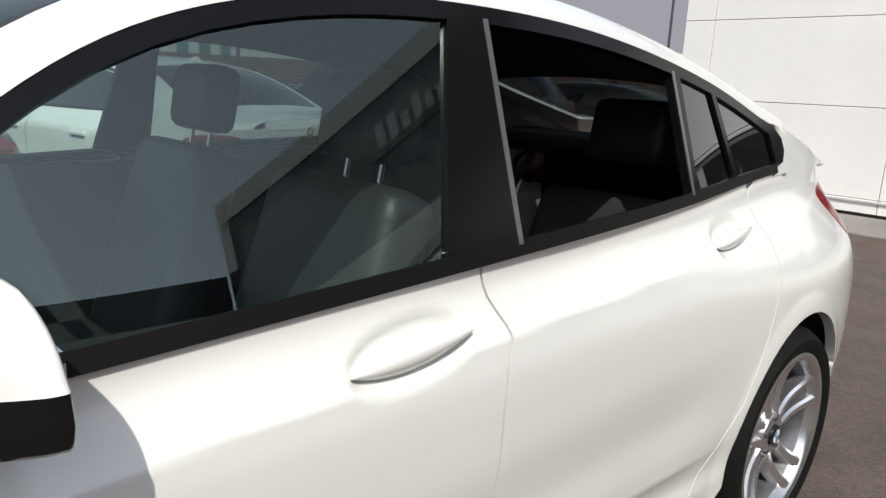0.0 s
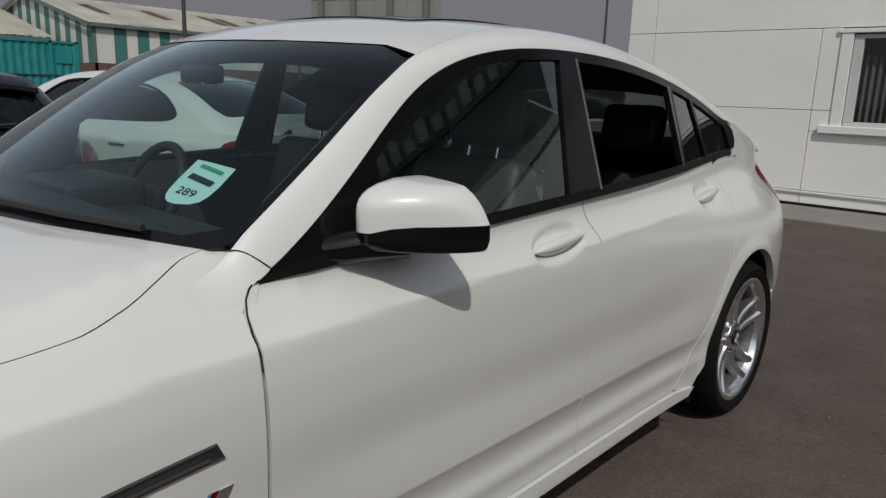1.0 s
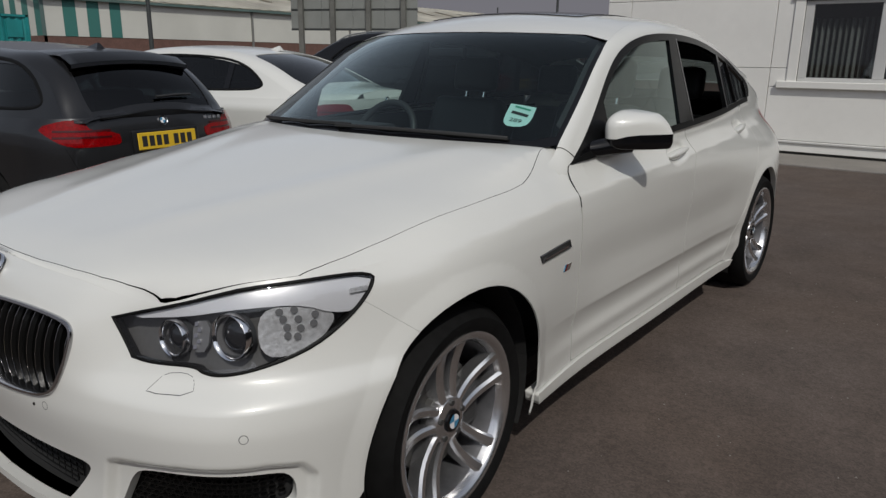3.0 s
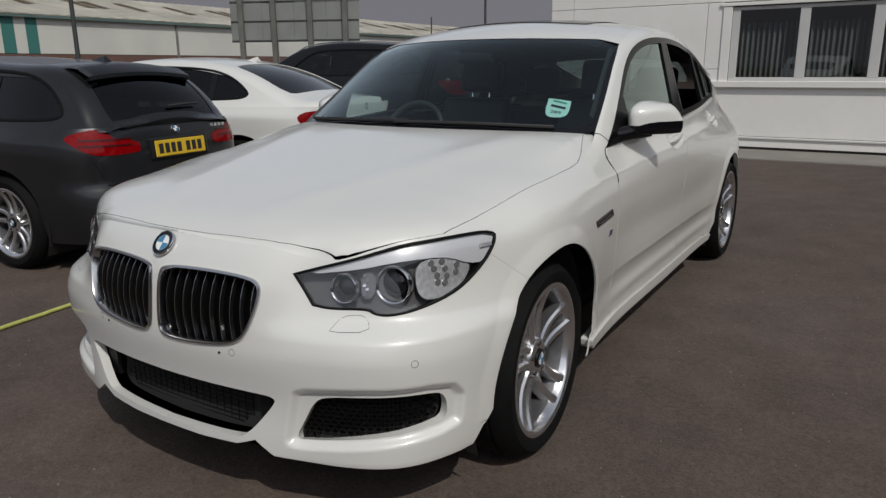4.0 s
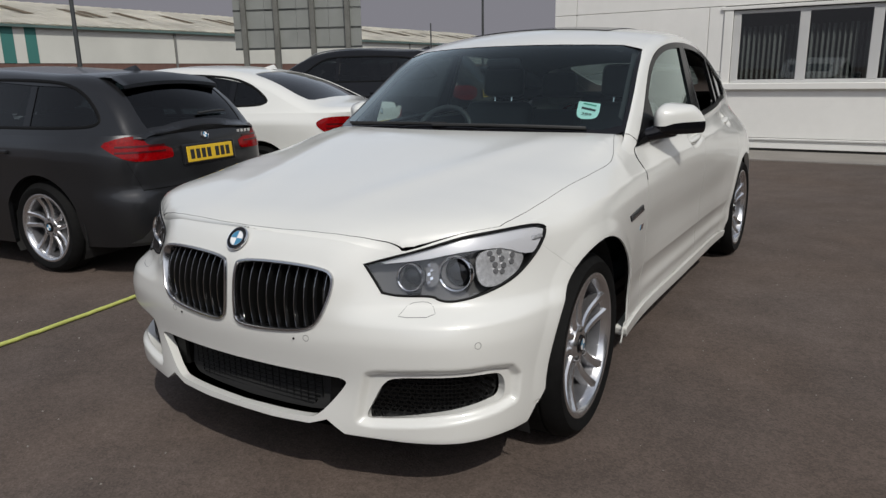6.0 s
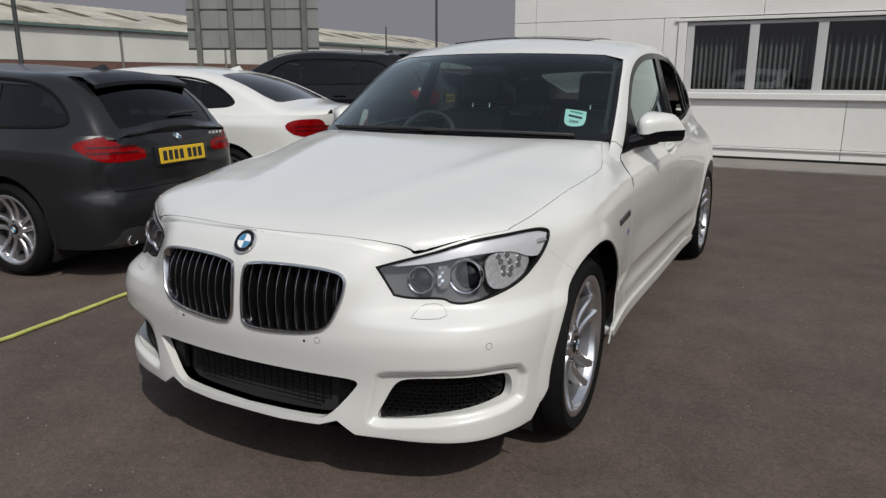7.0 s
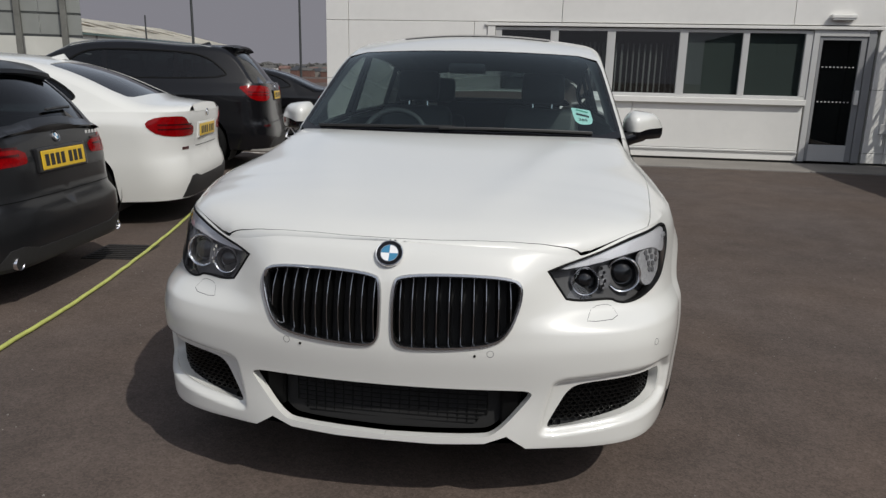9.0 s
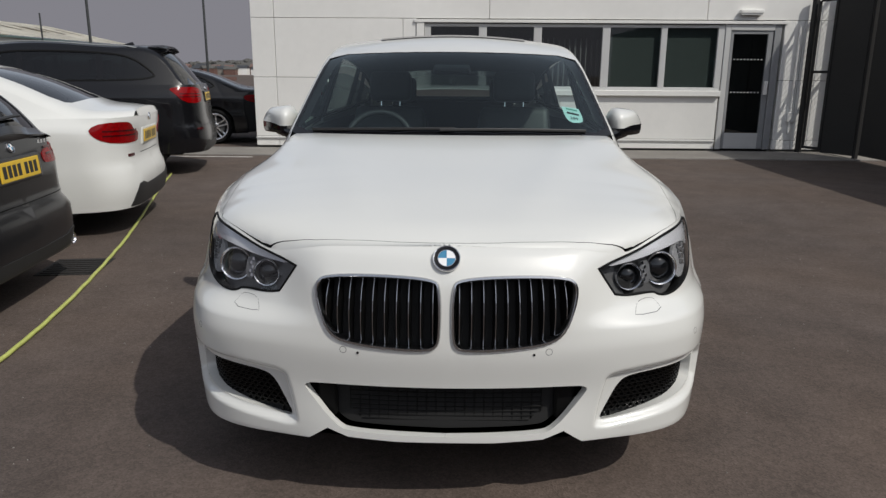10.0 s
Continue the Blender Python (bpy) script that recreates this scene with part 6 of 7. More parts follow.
def parked_car(name, label, m, sh, paint, wheel_r, rim_r, lamp, rear_glass, side_glass, plate_z, extras, group="parked cars", lamp_mat=None):
    """A parked car of which the tail and the left flank are seen."""
    c = empty(name, label, "car", m, group)
    y1, wb, belt = sh.y1, sh.wb, sh.belt
    ar = wheel_r + .05

    def arcs(yc, a0, a1, n=18):
        return [(sh.s_y(yc + ar * math.cos(radians(a0 + (a1 - a0) * i / n))), wheel_r + ar * math.sin(radians(a0 + (a1 - a0) * i / n))) for i in range(n + 1)]
    lo = .19 if belt < 1.05 else .27
    out = [(sh.s_y(sh.y0 + .3), lo + .02), (sh.s_y(-ar * .98), lo)] + arcs(0, 155, 25) + [(sh.s_y(ar * .98), lo), (sh.s_y(wb - ar * .98), lo)] + arcs(wb, 155, 25) + [(sh.s_y(wb + ar), lo + .03), (sh.L, lo + .05), (sh.L, belt), (sh.s_y(sh.y0 + .3), belt - .02)]
    lampo = rounded([(sh.s_y(y1 + a) if kind == "y" else sh.s_rx(a), z) for kind, a, z in lamp], 1)
    panel("body", c, sh.body_surf, out, paint, step=.07, fine=.03, flange=.03, both=True, holes=[lampo])
    part("underbody", box_bm((-sh.w + .2, sh.y0 + .3, lo), (sh.w - .2, y1 - .32, belt - .12), .03), M_void, c)
    part("nose", box_bm((-sh.w + .1, sh.y0 + .05, lo + .05), (sh.w - .1, sh.y0 + .6, belt - .2), .08, 2), paint, c)
    # bonnet and screen base ahead of the cabin
    y_a = sh.tk[0]
    hood = grid_bm([[(x, y, belt - .02 + .06 * (1 - (x / sh.w) ** 2) - .16 * max(0, (.0 - y) / .9) ** 1.5) for x in np.linspace(-sh.w + .06, sh.w - .06, 9)] for y in np.linspace(sh.y0 + .12, y_a + .25, 8)])
    smooth(part("bonnet", hood, paint, c), 60)
    ys = np.linspace(y_a + .02, sh.tk[1] - .01, 70)
    rails = np.array([sh.rail(y) for y in ys])
    rx, rz = (lambda y: float(np.interp(y, ys, rails[:, 0]))), (lambda y: float(np.interp(y, ys, rails[:, 1])))
    for sd in (1, -1):
        rows = []
        for y in ys:
            x, z = rx(y), rz(y)
            zs = max(belt - .03, z - .075)
            a = sh.side([y], [zs])[0]
            tin = .10
            b = sh.top([max(x - tin, .02)], [y])[0]
            cc = np.array((x, y, z))
            rows.append([tuple(((1 - t) ** 2 * a + 2 * t * (1 - t) * cc + t * t * b) * np.array((sd, 1, 1))) for t in np.linspace(0, 1, 7)])
        bm = grid_bm(rows)
        bmesh.ops.recalc_face_normals(bm, faces=bm.faces[:])
        smooth(part("roof_rail", bm, paint, c), 80)
        glass = rounded(side_glass, 2)
        ymax = sh.tk[1] - .03
        flank = [(y_a + .25, belt - .03)] + [(y, belt - .03) for y in np.linspace(y_a + .6, ymax, 14)] + [(y, max(rz(y) - .055, belt - .02)) for y in np.linspace(ymax, y_a + .25, 30)]
        panel("side_pillar", c, sh.side_surf, flank, paint, step=.07, fine=.035, flange=.02, side=sd, holes=[glass])
        surf_strip("window_trim", c, sh.side_surf, glass, .022, M_seal, sd, .001, .003)
        panel("side_window", c, sh.side_surf, glass, M_bgglass, step=.12, fine=.06, flange=0, side=sd, offset=-.006)
        for yq in extras.get("pillars", ()):
            tops = rz(yq) - .08
            panel("door_pillar", c, sh.side_surf, [(yq - .035, belt + .01), (yq + .035, belt + .01), (yq + .01, tops), (yq - .055, tops)], M_gloss_black, step=.08, fine=.06, flange=.006, side=sd, offset=-.001)
        lampc = panel("rear_lamp", c, sh.body_surf, lampo, lamp_mat or M_red, "bright red wraparound rear lamp", step=.04, fine=.015, flange=.02, side=sd, offset=.004)
        zs_ = [q[1] for q in lampo]
        ss_ = [q[0] for q in lampo]
        zmid, smid, sspan = (min(zs_) + max(zs_)) / 2, (min(ss_) + max(ss_)) / 2, max(ss_) - min(ss_)
        for dz in (-.02, .018):
            band = [(smid - sspan * .33, zmid + dz - .006), (smid + sspan * .40, zmid + dz - .010), (smid + sspan * .40, zmid + dz + .002), (smid - sspan * .33, zmid + dz + .006)]
            panel("lamp_band", lampc, sh.body_surf, band, M_darkred, step=.04, fine=.02, flange=.002, side=sd, offset=.006)
        for yc in (0, wb):
            wh = empty("wheel", "", "")
            wh.parent = c
            wheel_parts(wh, (sd * (sh.w - .13), yc, wheel_r), sd, wheel_r, rim_r, .235, 5, "alloy wheel with paired spokes")
            rows = [[(x * sd, yc + (ar + .02) * math.cos(a), wheel_r + (ar + .02) * math.sin(a)) for a in np.linspace(radians(-30), radians(210), 24)] for x in (.45, sh.w - .03)]
            part("arch_liner", grid_bm(rows), M_void, c)
        for yh in extras.get("handles", ()):
            p = sh.body(np.array([sh.s_y(yh)]), np.array([belt - .12]))[0]
            part("door_handle", box_bm((p[0] * sd - .022, yh - .10, belt - .135), (p[0] * sd + .022, yh + .10, belt - .105), .01, 2), paint, c)
        for yd in extras.get("seams", ()):
            band = [(sh.s_y(yd) - .003, .32), (sh.s_y(yd) + .003, .32), (sh.s_y(yd) + .003, belt - .03), (sh.s_y(yd) - .003, belt - .03)]
            panel("door_seam", c, sh.body_surf, band, M_seal, step=.2, fine=.05, flange=0, side=sd, offset=.001)
        ex = extras.get("exhaust")
        if ex:
            bm = grid_bm([[(sd * ex[0] + r_ * math.cos(t), yy, ex[1] + r_ * math.sin(t)) for t in np.linspace(0, math.tau, 20, endpoint=False)] for r_, yy in ((.034, y1 - .16), (.038, y1 - .045), (.036, y1 - .040), (.032, y1 - .045), (.030, y1 - .16))], close=True)
            smooth(part("exhaust_tip", bm, M_chrome, c), 40)
    # roof skin with rear window
    yr = [y for y in ys if y > y_a + .55]
    skin = [(0, yr[0])] + [(max(rx(y) - .097, .03), y) for y in yr] + [(0, yr[-1])]
    rg = rounded([(min(x, rx(y) - .118) if x > 0 else 0, y) for x, y in rear_glass], 1, keep=(0, len(rear_glass) - 1))
    rgh = [(x if x > 1e-6 else -.02, y) for x, y in rg]
    panel("roof", c, sh.top_surf, skin, paint, step=.07, fine=.04, flange=.01, both=True, holes=[rgh])
    panel("rear_window", c, sh.top_surf, rg, M_bgglass, "dark rear window", step=.1, fine=.06, flange=0, both=True, offset=-.005)
    panel("windscreen", c, sh.top_surf, [(0, y_a + .02)] + [(max(rx(y) - .09, .03), y) for y in ys if y_a + .02 < y < y_a + .58] + [(0, y_a + .58)], M_bgglass, step=.12, fine=.06, flange=0, both=True)
    # tail sheet from the foot of the rear window down to the body
    ye = yr[-1] - .004
    xm = max(rx(ye) - .09, .3)
    rows = []
    for x in np.linspace(-xm, xm, 25):
        a = sh.top([x], [ye])[0] + np.array((0, 0, .002))
        b = sh.body(np.array([2 * sh.L - sh.s_rx(-x) if x < 0 else sh.s_rx(x) - 1e-4]), np.array([belt - .012]))[0] + np.array((0, .003, 0))
        mid = (a + b) / 2 + np.array((0, .006, .006))
        rows.append([tuple(a), tuple((1 - .5) ** 2 * a + 2 * .25 * mid + .25 * b), tuple(b)])
    bm = grid_bm(rows)
    bmesh.ops.recalc_face_normals(bm, faces=bm.faces[:])
    smooth(part("tailgate_rim", bm, paint, c), 60)
    # plate with plain bars
    def on_tail(x, z, off):
        p, n = sh.body_surf(np.array([2 * sh.L - sh.s_rx(-x) if x < 0 else sh.s_rx(x) - 1e-4]), np.array([z]))
        return Vector(p[0] + n[0] * off), Vector(n[0])
    p0, n0 = on_tail(.0, plate_z, .012)
    n0 = Vector((0, 1, n0.z * .6)).normalized()
    pm = Matrix.Translation(p0) @ n0.to_track_quat("Z", "Y").to_matrix().to_4x4()
    pw = extras.get("plate_w", 1.0)
    rec = box_bm((-.30 * pw, -.075, -.03), (.30 * pw, .075, -.004), .012, 2)
    rec.transform(pm)
    part("plate_recess", rec, extras.get("recess", paint), c)
    bm = box_bm((-.26 * pw, -.056, -.004), (.26 * pw, .056, .003), .004)
    bm.transform(pm)
    pl = part("number_plate", bm, M_plate, c, "yellow rear plate with dark bars")
    for k in range(7):
        x = (-.205 + k * .062 + (.03 if k > 3 else 0)) * pw
        bm = box_bm((x - .019, -.034, .003), (x + .019, .034, .0042))
        bm.transform(pm)
        part("plate_bar", bm, M_ink, pl)
    bz = extras.get("badge_z")
    if bz:
        pb, nb = on_tail(0, bz, .002)
        roundel(c, pb, Vector((0, 1, max(nb.z, 0))), .033)
    for x0, x1, z in extras.get("letters", ()):
        pb, nb = on_tail((x0 + x1) / 2, z, .003)
        n = int(abs(x1 - x0) / .032)
        for k in range(n):
            bm = box_bm((x0 + (x1 - x0) * k / n, pb.y - .003, z - .011), (x0 + (x1 - x0) * (k + .7) / n, pb.y + .003, z + .011))
            part("model_bar", bm, M_chrome, c)
    # tail seams: lid and bumper
    for (xa, za), (xb, zb) in extras.get("tail_lines", ()):
        for sd in (1, -1):
            band = []
            for u in np.linspace(0, 1, 8):
                band.append((sh.s_rx(xa + (xb - xa) * u) - .0, za + (zb - za) * u - .003))
            band += [(s_, z_ + .006) for s_, z_ in band[::-1]]
            panel("tail_seam", c, sh.body_surf, band, M_seal, step=.2, fine=.04, flange=0, side=sd, offset=.0015)
    if extras.get("valance"):
        z0, z1 = extras["valance"]
        va = [(sh.s_rx(.72), z0), (sh.L, z0), (sh.L, z1 - .03), (sh.s_rx(.40), z1 - .03), (sh.s_rx(.52), z1), (sh.s_rx(.60), z1 - .01), (sh.s_rx(.66), z1 - .08)]
        panel("bumper_valance", c, sh.body_surf, va, M_plastic, "black lower bumper insert", step=.06, fine=.03, flange=.02, both=True, offset=.004)
    if extras.get("reflector"):
        x0, x1, z0 = extras["reflector"]
        for sd in (1, -1):
            ro = [(sh.s_rx(x0), z0 - .012), (sh.s_rx(x1), z0 - .012), (sh.s_rx(x1), z0 + .012), (sh.s_rx(x0), z0 + .012)]
            panel("bumper_reflector", c, sh.body_surf, ro, M_darkred, step=.05, fine=.03, flange=.004, side=sd, offset=.003)
    if extras.get("spoiler"):
        ysp, dz = extras["spoiler"]
        rows = []
        for x in np.linspace(-rx(ysp) + .10, rx(ysp) - .10, 15):
            z = sh.top([x], [ysp - .18])[0, 2]
            rows.append([(x, ysp - .18, z + .004), (x, ysp - .05, z + .006 + dz * .3), (x, ysp + .06, z + dz - .02), (x, ysp + .07, z + dz - .045), (x, ysp - .02, z + dz - .075)])
        bm = grid_bm(rows)
        bmesh.ops.solidify(bm, geom=bm.faces[:], thickness=.006)
        smooth(part("roof_spoiler", bm, paint, c), 40)
    if extras.get("lip"):
        yl = extras["lip"]
        rows = []
        for x in np.linspace(-.55, .55, 17):
            z = sh.top([x], [yl])[0, 2]
            yy = yl - .10 * (x / .66) ** 2
            rows.append([(x, yy - .09, z - .002), (x, yy - .03, z + .003), (x, yy - .015, z + .003), (x, yy + .004, z - .05), (x, yy + .010, z - .085)])
        smooth(part("boot_lip", grid_bm(rows), paint, c), 40)
    if extras.get("rails"):
        for sd in (1, -1):
            tube("roof_bar", [(sd * (rx(y) - .045), y, rz(y) + .020 - (.03 if i in (0, 13) else 0)) for i, y in enumerate(np.linspace(1.15, extras["rails"], 14))], .010, M_steel, c, seg=8)
    fin = extras.get("fin")
    if fin:
        z = float(sh.top([0], [fin])[0, 2])
        bm = bmesh.new()
        base = [bm.verts.new((sx * w_, fin + dy, z - .006)) for sx, w_, dy in ((1, .016, -.12), (1, .032, .07), (-1, .032, .07), (-1, .016, -.12))]
        tip = [bm.verts.new((sx * .008, fin + dy, z + h_ * extras.get("fin_h", .8))) for sx, dy, h_ in ((1, -.0, .04), (1, .045, .055), (-1, .045, .055), (-1, .0, .04))]
        for q in range(4):
            bm.faces.new((base[q], base[(q + 1) % 4], tip[(q + 1) % 4], tip[q]))
        bm.faces.new(tip)
        bmesh.ops.recalc_face_normals(bm, faces=bm.faces[:])
        smooth(part("roof_fin", bm, paint, c), 40)
    if extras.get("wiper"):
        x0, ya, yb = extras["wiper"]
        P3 = [sh.top([x], [y])[0] + np.array((0, .012, .014)) for x, y in ((0, ya), (-.18, (ya + yb) / 2), (x0, yb))]
        tube("rear_wiper", [tuple(p) for p in P3], .010, M_plastic, c, seg=6)
    # cabin shapes seen through the glass
    for x in (.38, -.38):
        for yy in (1.45, 2.35):
            if yy < y1 - 1.2:
                part("car_seat", box_bm((x - .23, yy, .4), (x + .23, yy + .22, belt + .12), .06, 2), M_leather, c)
                part("headrest", box_bm((x - .12, yy + .12, belt + .13), (x + .12, yy + .22, belt + .32), .04, 2), M_leather, c)
    return c


SIDE = [.05, .02, .0, -.004, .0, .004, .006, .022, .075, .12, .16]
YAW = -76.1


def bay(x, y, sh, yaw=YAW):
    r = Matrix.Rotation(radians(yaw), 4, "Z")
    p = Vector((x, y, 0)) - r @ Vector((0, sh.y1, 0))
    return Matrix.Translation(p) @ r


wagon = Shell(2.81, .82, .86, .838, .97, SIDE, [.07, .03, .0, .003, .052, .058, .062, .08, .115, .16, .22],
              [(.45, .98), (.8, 1.18), (1.2, 1.375), (1.6, 1.44), (2.2, 1.435), (2.8, 1.40), (3.15, 1.355), (3.31, 1.275), (3.47, 1.13), (3.58, .985)], .56, .10, .045)
parked_car("estate_car", "dark grey metallic estate car with yellow rear plate", bay(-2.42, 1.19, wagon, -84), wagon, M_grey, .325, .235,
           [("y", -.31, .914), ("y", -.22, .856), ("y", -.13, .806), ("x", .62, .790), ("x", .36, .794), ("x", .335, .812), ("x", .34, .872), ("x", .53, .892), ("x", .565, .938), ("x", .61, .957), ("y", -.15, .954)],
           [(0, 3.19), (.48, 3.17), (.60, 3.19), (.66, 3.33), (.69, 3.46), (.61, 3.525), (0, 3.540)],
           [(.95, 1.00), (2.0, 1.0), (3.08, 1.0), (3.26, 1.02), (3.27, 1.09), (3.06, 1.28), (2.75, 1.345), (1.7, 1.36), (1.35, 1.31)],
           .80, dict(pillars=(1.75, 2.62), handles=(1.55, 2.45), seams=(.75, 1.78), exhaust=(.55, .27), badge_z=.925, letters=((-.50, -.34, .925),), spoiler=(3.25, -.038), fin=2.90, fin_h=.65, wiper=(-.30, 3.52, 3.49),
                      tail_lines=(((.0, .60), (.62, .60)), ((.62, .60), (.70, .79))), valance=(.25, .36), recess=M_grey, plate_w=.88))
saloon = Shell(3.12, .83, .95, .93, .985, SIDE, [.07, .03, .0, .015, .045, .05, .045, .035, .03, .10, .2],
               [(.5, 1.0), (.9, 1.21), (1.3, 1.39), (1.7, 1.452), (2.25, 1.455), (2.8, 1.40), (3.22, 1.28), (3.56, 1.135), (3.69, 1.09), (3.86, 1.068), (4.03, 1.045)], .60, .06, .045)
parked_car("saloon_car", "white saloon car with red rear lamps, parked tail out", bay(-2.77, 3.74, saloon, -78), saloon, M_white, .335, .245,
           [("y", -.33, .900), ("y", -.31, .845), ("y", -.22, .788), ("x", .70, .768), ("x", .46, .772), ("x", .425, .785), ("x", .42, .850), ("x", .545, .874), ("x", .60, .930), ("x", .68, .948), ("y", -.22, .944)],
           [(0, 2.88), (.42, 2.84), (.55, 2.86), (.60, 3.07), (.62, 3.50), (.50, 3.57), (0, 3.61)],
           [(1.0, 1.02), (2.0, 1.02), (2.98, 1.035), (3.15, 1.06), (3.16, 1.12), (2.90, 1.28), (2.55, 1.355), (1.75, 1.375), (1.42, 1.33)],
           .80, dict(pillars=(1.78, 2.74), handles=(1.6, 2.62), seams=(.8, 1.82), exhaust=(.56, .30), badge_z=.955, lip=4.0, fin=2.72,
                     tail_lines=(((.0, .665), (.36, .665)), ((.36, .665), (.385, .78))), valance=(.24, .43), reflector=(.66, .54, .665)), lamp_mat=M_red)
suv = Shell(2.93, .88, 1.0, .965, 1.19, SIDE, [.07, .03, .0, .012, .04, .05, .055, .07, .10, .16, .22],
            [(.5, 1.21), (.85, 1.42), (1.25, 1.64), (1.6, 1.72), (2.2, 1.735), (3.0, 1.70), (3.35, 1.665), (3.5, 1.57), (3.68, 1.36), (3.80, 1.20)], .66, .09, .045)
parked_car("sport_utility_car", "black sport utility car with roof rails, parked tail out", bay(-3.46, 7.42, suv, -77), suv, M_black_paint, .375, .26,
           [("y", -.44, 1.14), ("y", -.36, 1.07), ("y", -.25, .965), ("x", .74, .945), ("x", .56, .985), ("x", .50, 1.04), ("x", .48, 1.12), ("x", .70, 1.155), ("y", -.30, 1.158)],
           [(0, 3.42), (.45, 3.40), (.58, 3.42), (.66, 3.55), (.70, 3.72), (.60, 3.76), (0, 3.78)],
           [(1.0, 1.22), (2.0, 1.22), (3.05, 1.23), (3.35, 1.27), (3.30, 1.36), (3.05, 1.545), (2.7, 1.60), (1.75, 1.615), (1.4, 1.565)],
           1.02, dict(pillars=(1.75, 2.68), handles=(1.55, 2.45), seams=(.8, 1.8), exhaust=(.50, .36), badge_z=1.13, spoiler=(3.40, .01), fin=2.9, rails=3.1, valance=(.32, .46),
                      tail_lines=(((.0, .66), (.66, .66)),), reflector=(.80, .66, .62)))
parked_car("saloon_car", "dark blue-black saloon car parked beside the building", bay(-3.88, 11.9, saloon), saloon, M_black_paint, .335, .245,
           [("y", -.40, .885), ("y", -.33, .815), ("x", .74, .765), ("x", .40, .775), ("x", .375, .86), ("x", .66, .925), ("y", -.30, .935)],
           [(0, 2.88), (.42, 2.84), (.55, 2.86), (.60, 3.07), (.62, 3.50), (.50, 3.57), (0, 3.61)],
           [(1.0, 1.02), (2.0, 1.02), (2.98, 1.035), (3.15, 1.06), (3.16, 1.12), (2.90, 1.28), (2.55, 1.355), (1.75, 1.375), (1.42, 1.33)],
           .80, dict(pillars=(1.78, 2.74), handles=(1.6, 2.62), lip=4.0, fin=2.35))

# ---- distance ----
def shed(name, x_wall, y0, y1, base, eave, ridge, x_ridge, label, bands, bay):
    s = tagged(new(name), label, "warehouse")
    box("base_wall", (x_wall - 0.3, y0, 0), (x_wall, y1, base), M_brick, s)
    y = y0
    for k, w in enumerate(bands):
        box("wall_sheet", (x_wall - 0.25, y, base), (x_wall + 0.03, y + w - 0.01, eave), M_shedgreen if k % 2 else M_shedwhite, s)
        y += w
    while y < y1 - 0.1:
        w = min(bay, y1 - y)
        box("wall_sheet", (x_wall - 0.25, y, base), (x_wall + 0.03, y + w - 0.01, eave), M_shedwhite, s)
        y += w
        box("downpipe", (x_wall + 0.03, y - 0.08, 0.3), (x_wall + 0.16, y + 0.06, eave), M_roofdirt, s)
    xw = x_wall
    n = 26
    gw = 2 * (xw - x_ridge) / n
    for i in range(n):
        a, b = xw - i * gw, xw - (i + 1) * gw
        za = eave + (ridge - eave) * (1 - abs(a - x_ridge) / (xw - x_ridge))
        zb = eave + (ridge - eave) * (1 - abs(b - x_ridge) / (xw - x_ridge))
        bm = bmesh.new()
        f = [bm.verts.new(p) for p in ((a, y0 - 0.02, base), (b, y0 - 0.02, base), (b, y0 - 0.02, zb), (a, y0 - 0.02, za))]
        g = [bm.verts.new((v.co.x, y0 + 0.2, v.co.z)) for v in f]
        bm.faces.new(f), bm.faces.new(g[::-1])
        for j in range(4):
            bm.faces.new((f[j], g[j], g[(j + 1) % 4], f[(j + 1) % 4]))
        bmesh.ops.recalc_face_normals(bm, faces=bm.faces[:])
        part("gable_sheet", bm, M_shedwhite if i % 2 else M_shedgreen, s)
    box("gable_base", (2 * x_ridge - xw, y0 - 0.05, 0), (xw, y0 + 0.2, base), M_brick, s)
    # roof slopes with the shallow ribs of profiled sheet
    for sgn in (1, -1):
        rows = []
        m = int((y1 - y0) / 0.5)
        for j in range(0, m + 1):
            yy = y0 - 0.3 + (y1 - y0 + 0.6) * j / m
            up = 0.035 if j % 2 else 0.0
            rows.append([(x_ridge + sgn * (xw - x_ridge + 0.35) * u, yy, ridge + 0.12 + up - (ridge - eave) * u * 1.03) for u in (0, 0.5, 1)])
        bm = grid_bm(rows)
        bmesh.ops.solidify(bm, geom=bm.faces[:], thickness=0.12)
        part("roof_slope", bm, M_roofsheet, s)
    for j in range(int((y1 - y0) / 4.6)):
        yy = y0 + 2.2 + j * 4.6
        for lo, hi, dy0 in ((0.30, 0.62, 0), (0.33, 0.60, 1.25)):
            if dy0 and j % 3 != 2:
                continue
            pts = []
            for u, dy in ((lo, 0), (hi, 0), (hi, 0.8), (lo, 0.8)):
                pts.append((x_ridge + (xw - x_ridge + 0.35) * u, yy + dy + dy0, ridge + 0.19 - (ridge - eave) * u * 1.03))
            bm = bmesh.new()
            bm.faces.new([bm.verts.new(p) for p in pts])
            bmesh.ops.solidify(bm, geom=bm.faces[:], thickness=0.04)
            part("rooflight", bm, M_rooflight, s)
    # gutter and the green verge trim along the gable
    box("gutter", (xw + 0.05, y0 - 0.3, eave - 0.17), (xw + 0.34, y1, eave + 0.0), M_gutter, s)
    box("corner_trim", (xw - 0.02, y0 - 0.06, base), (xw + 0.06, y0 + 0.16, eave), M_gutter, s)
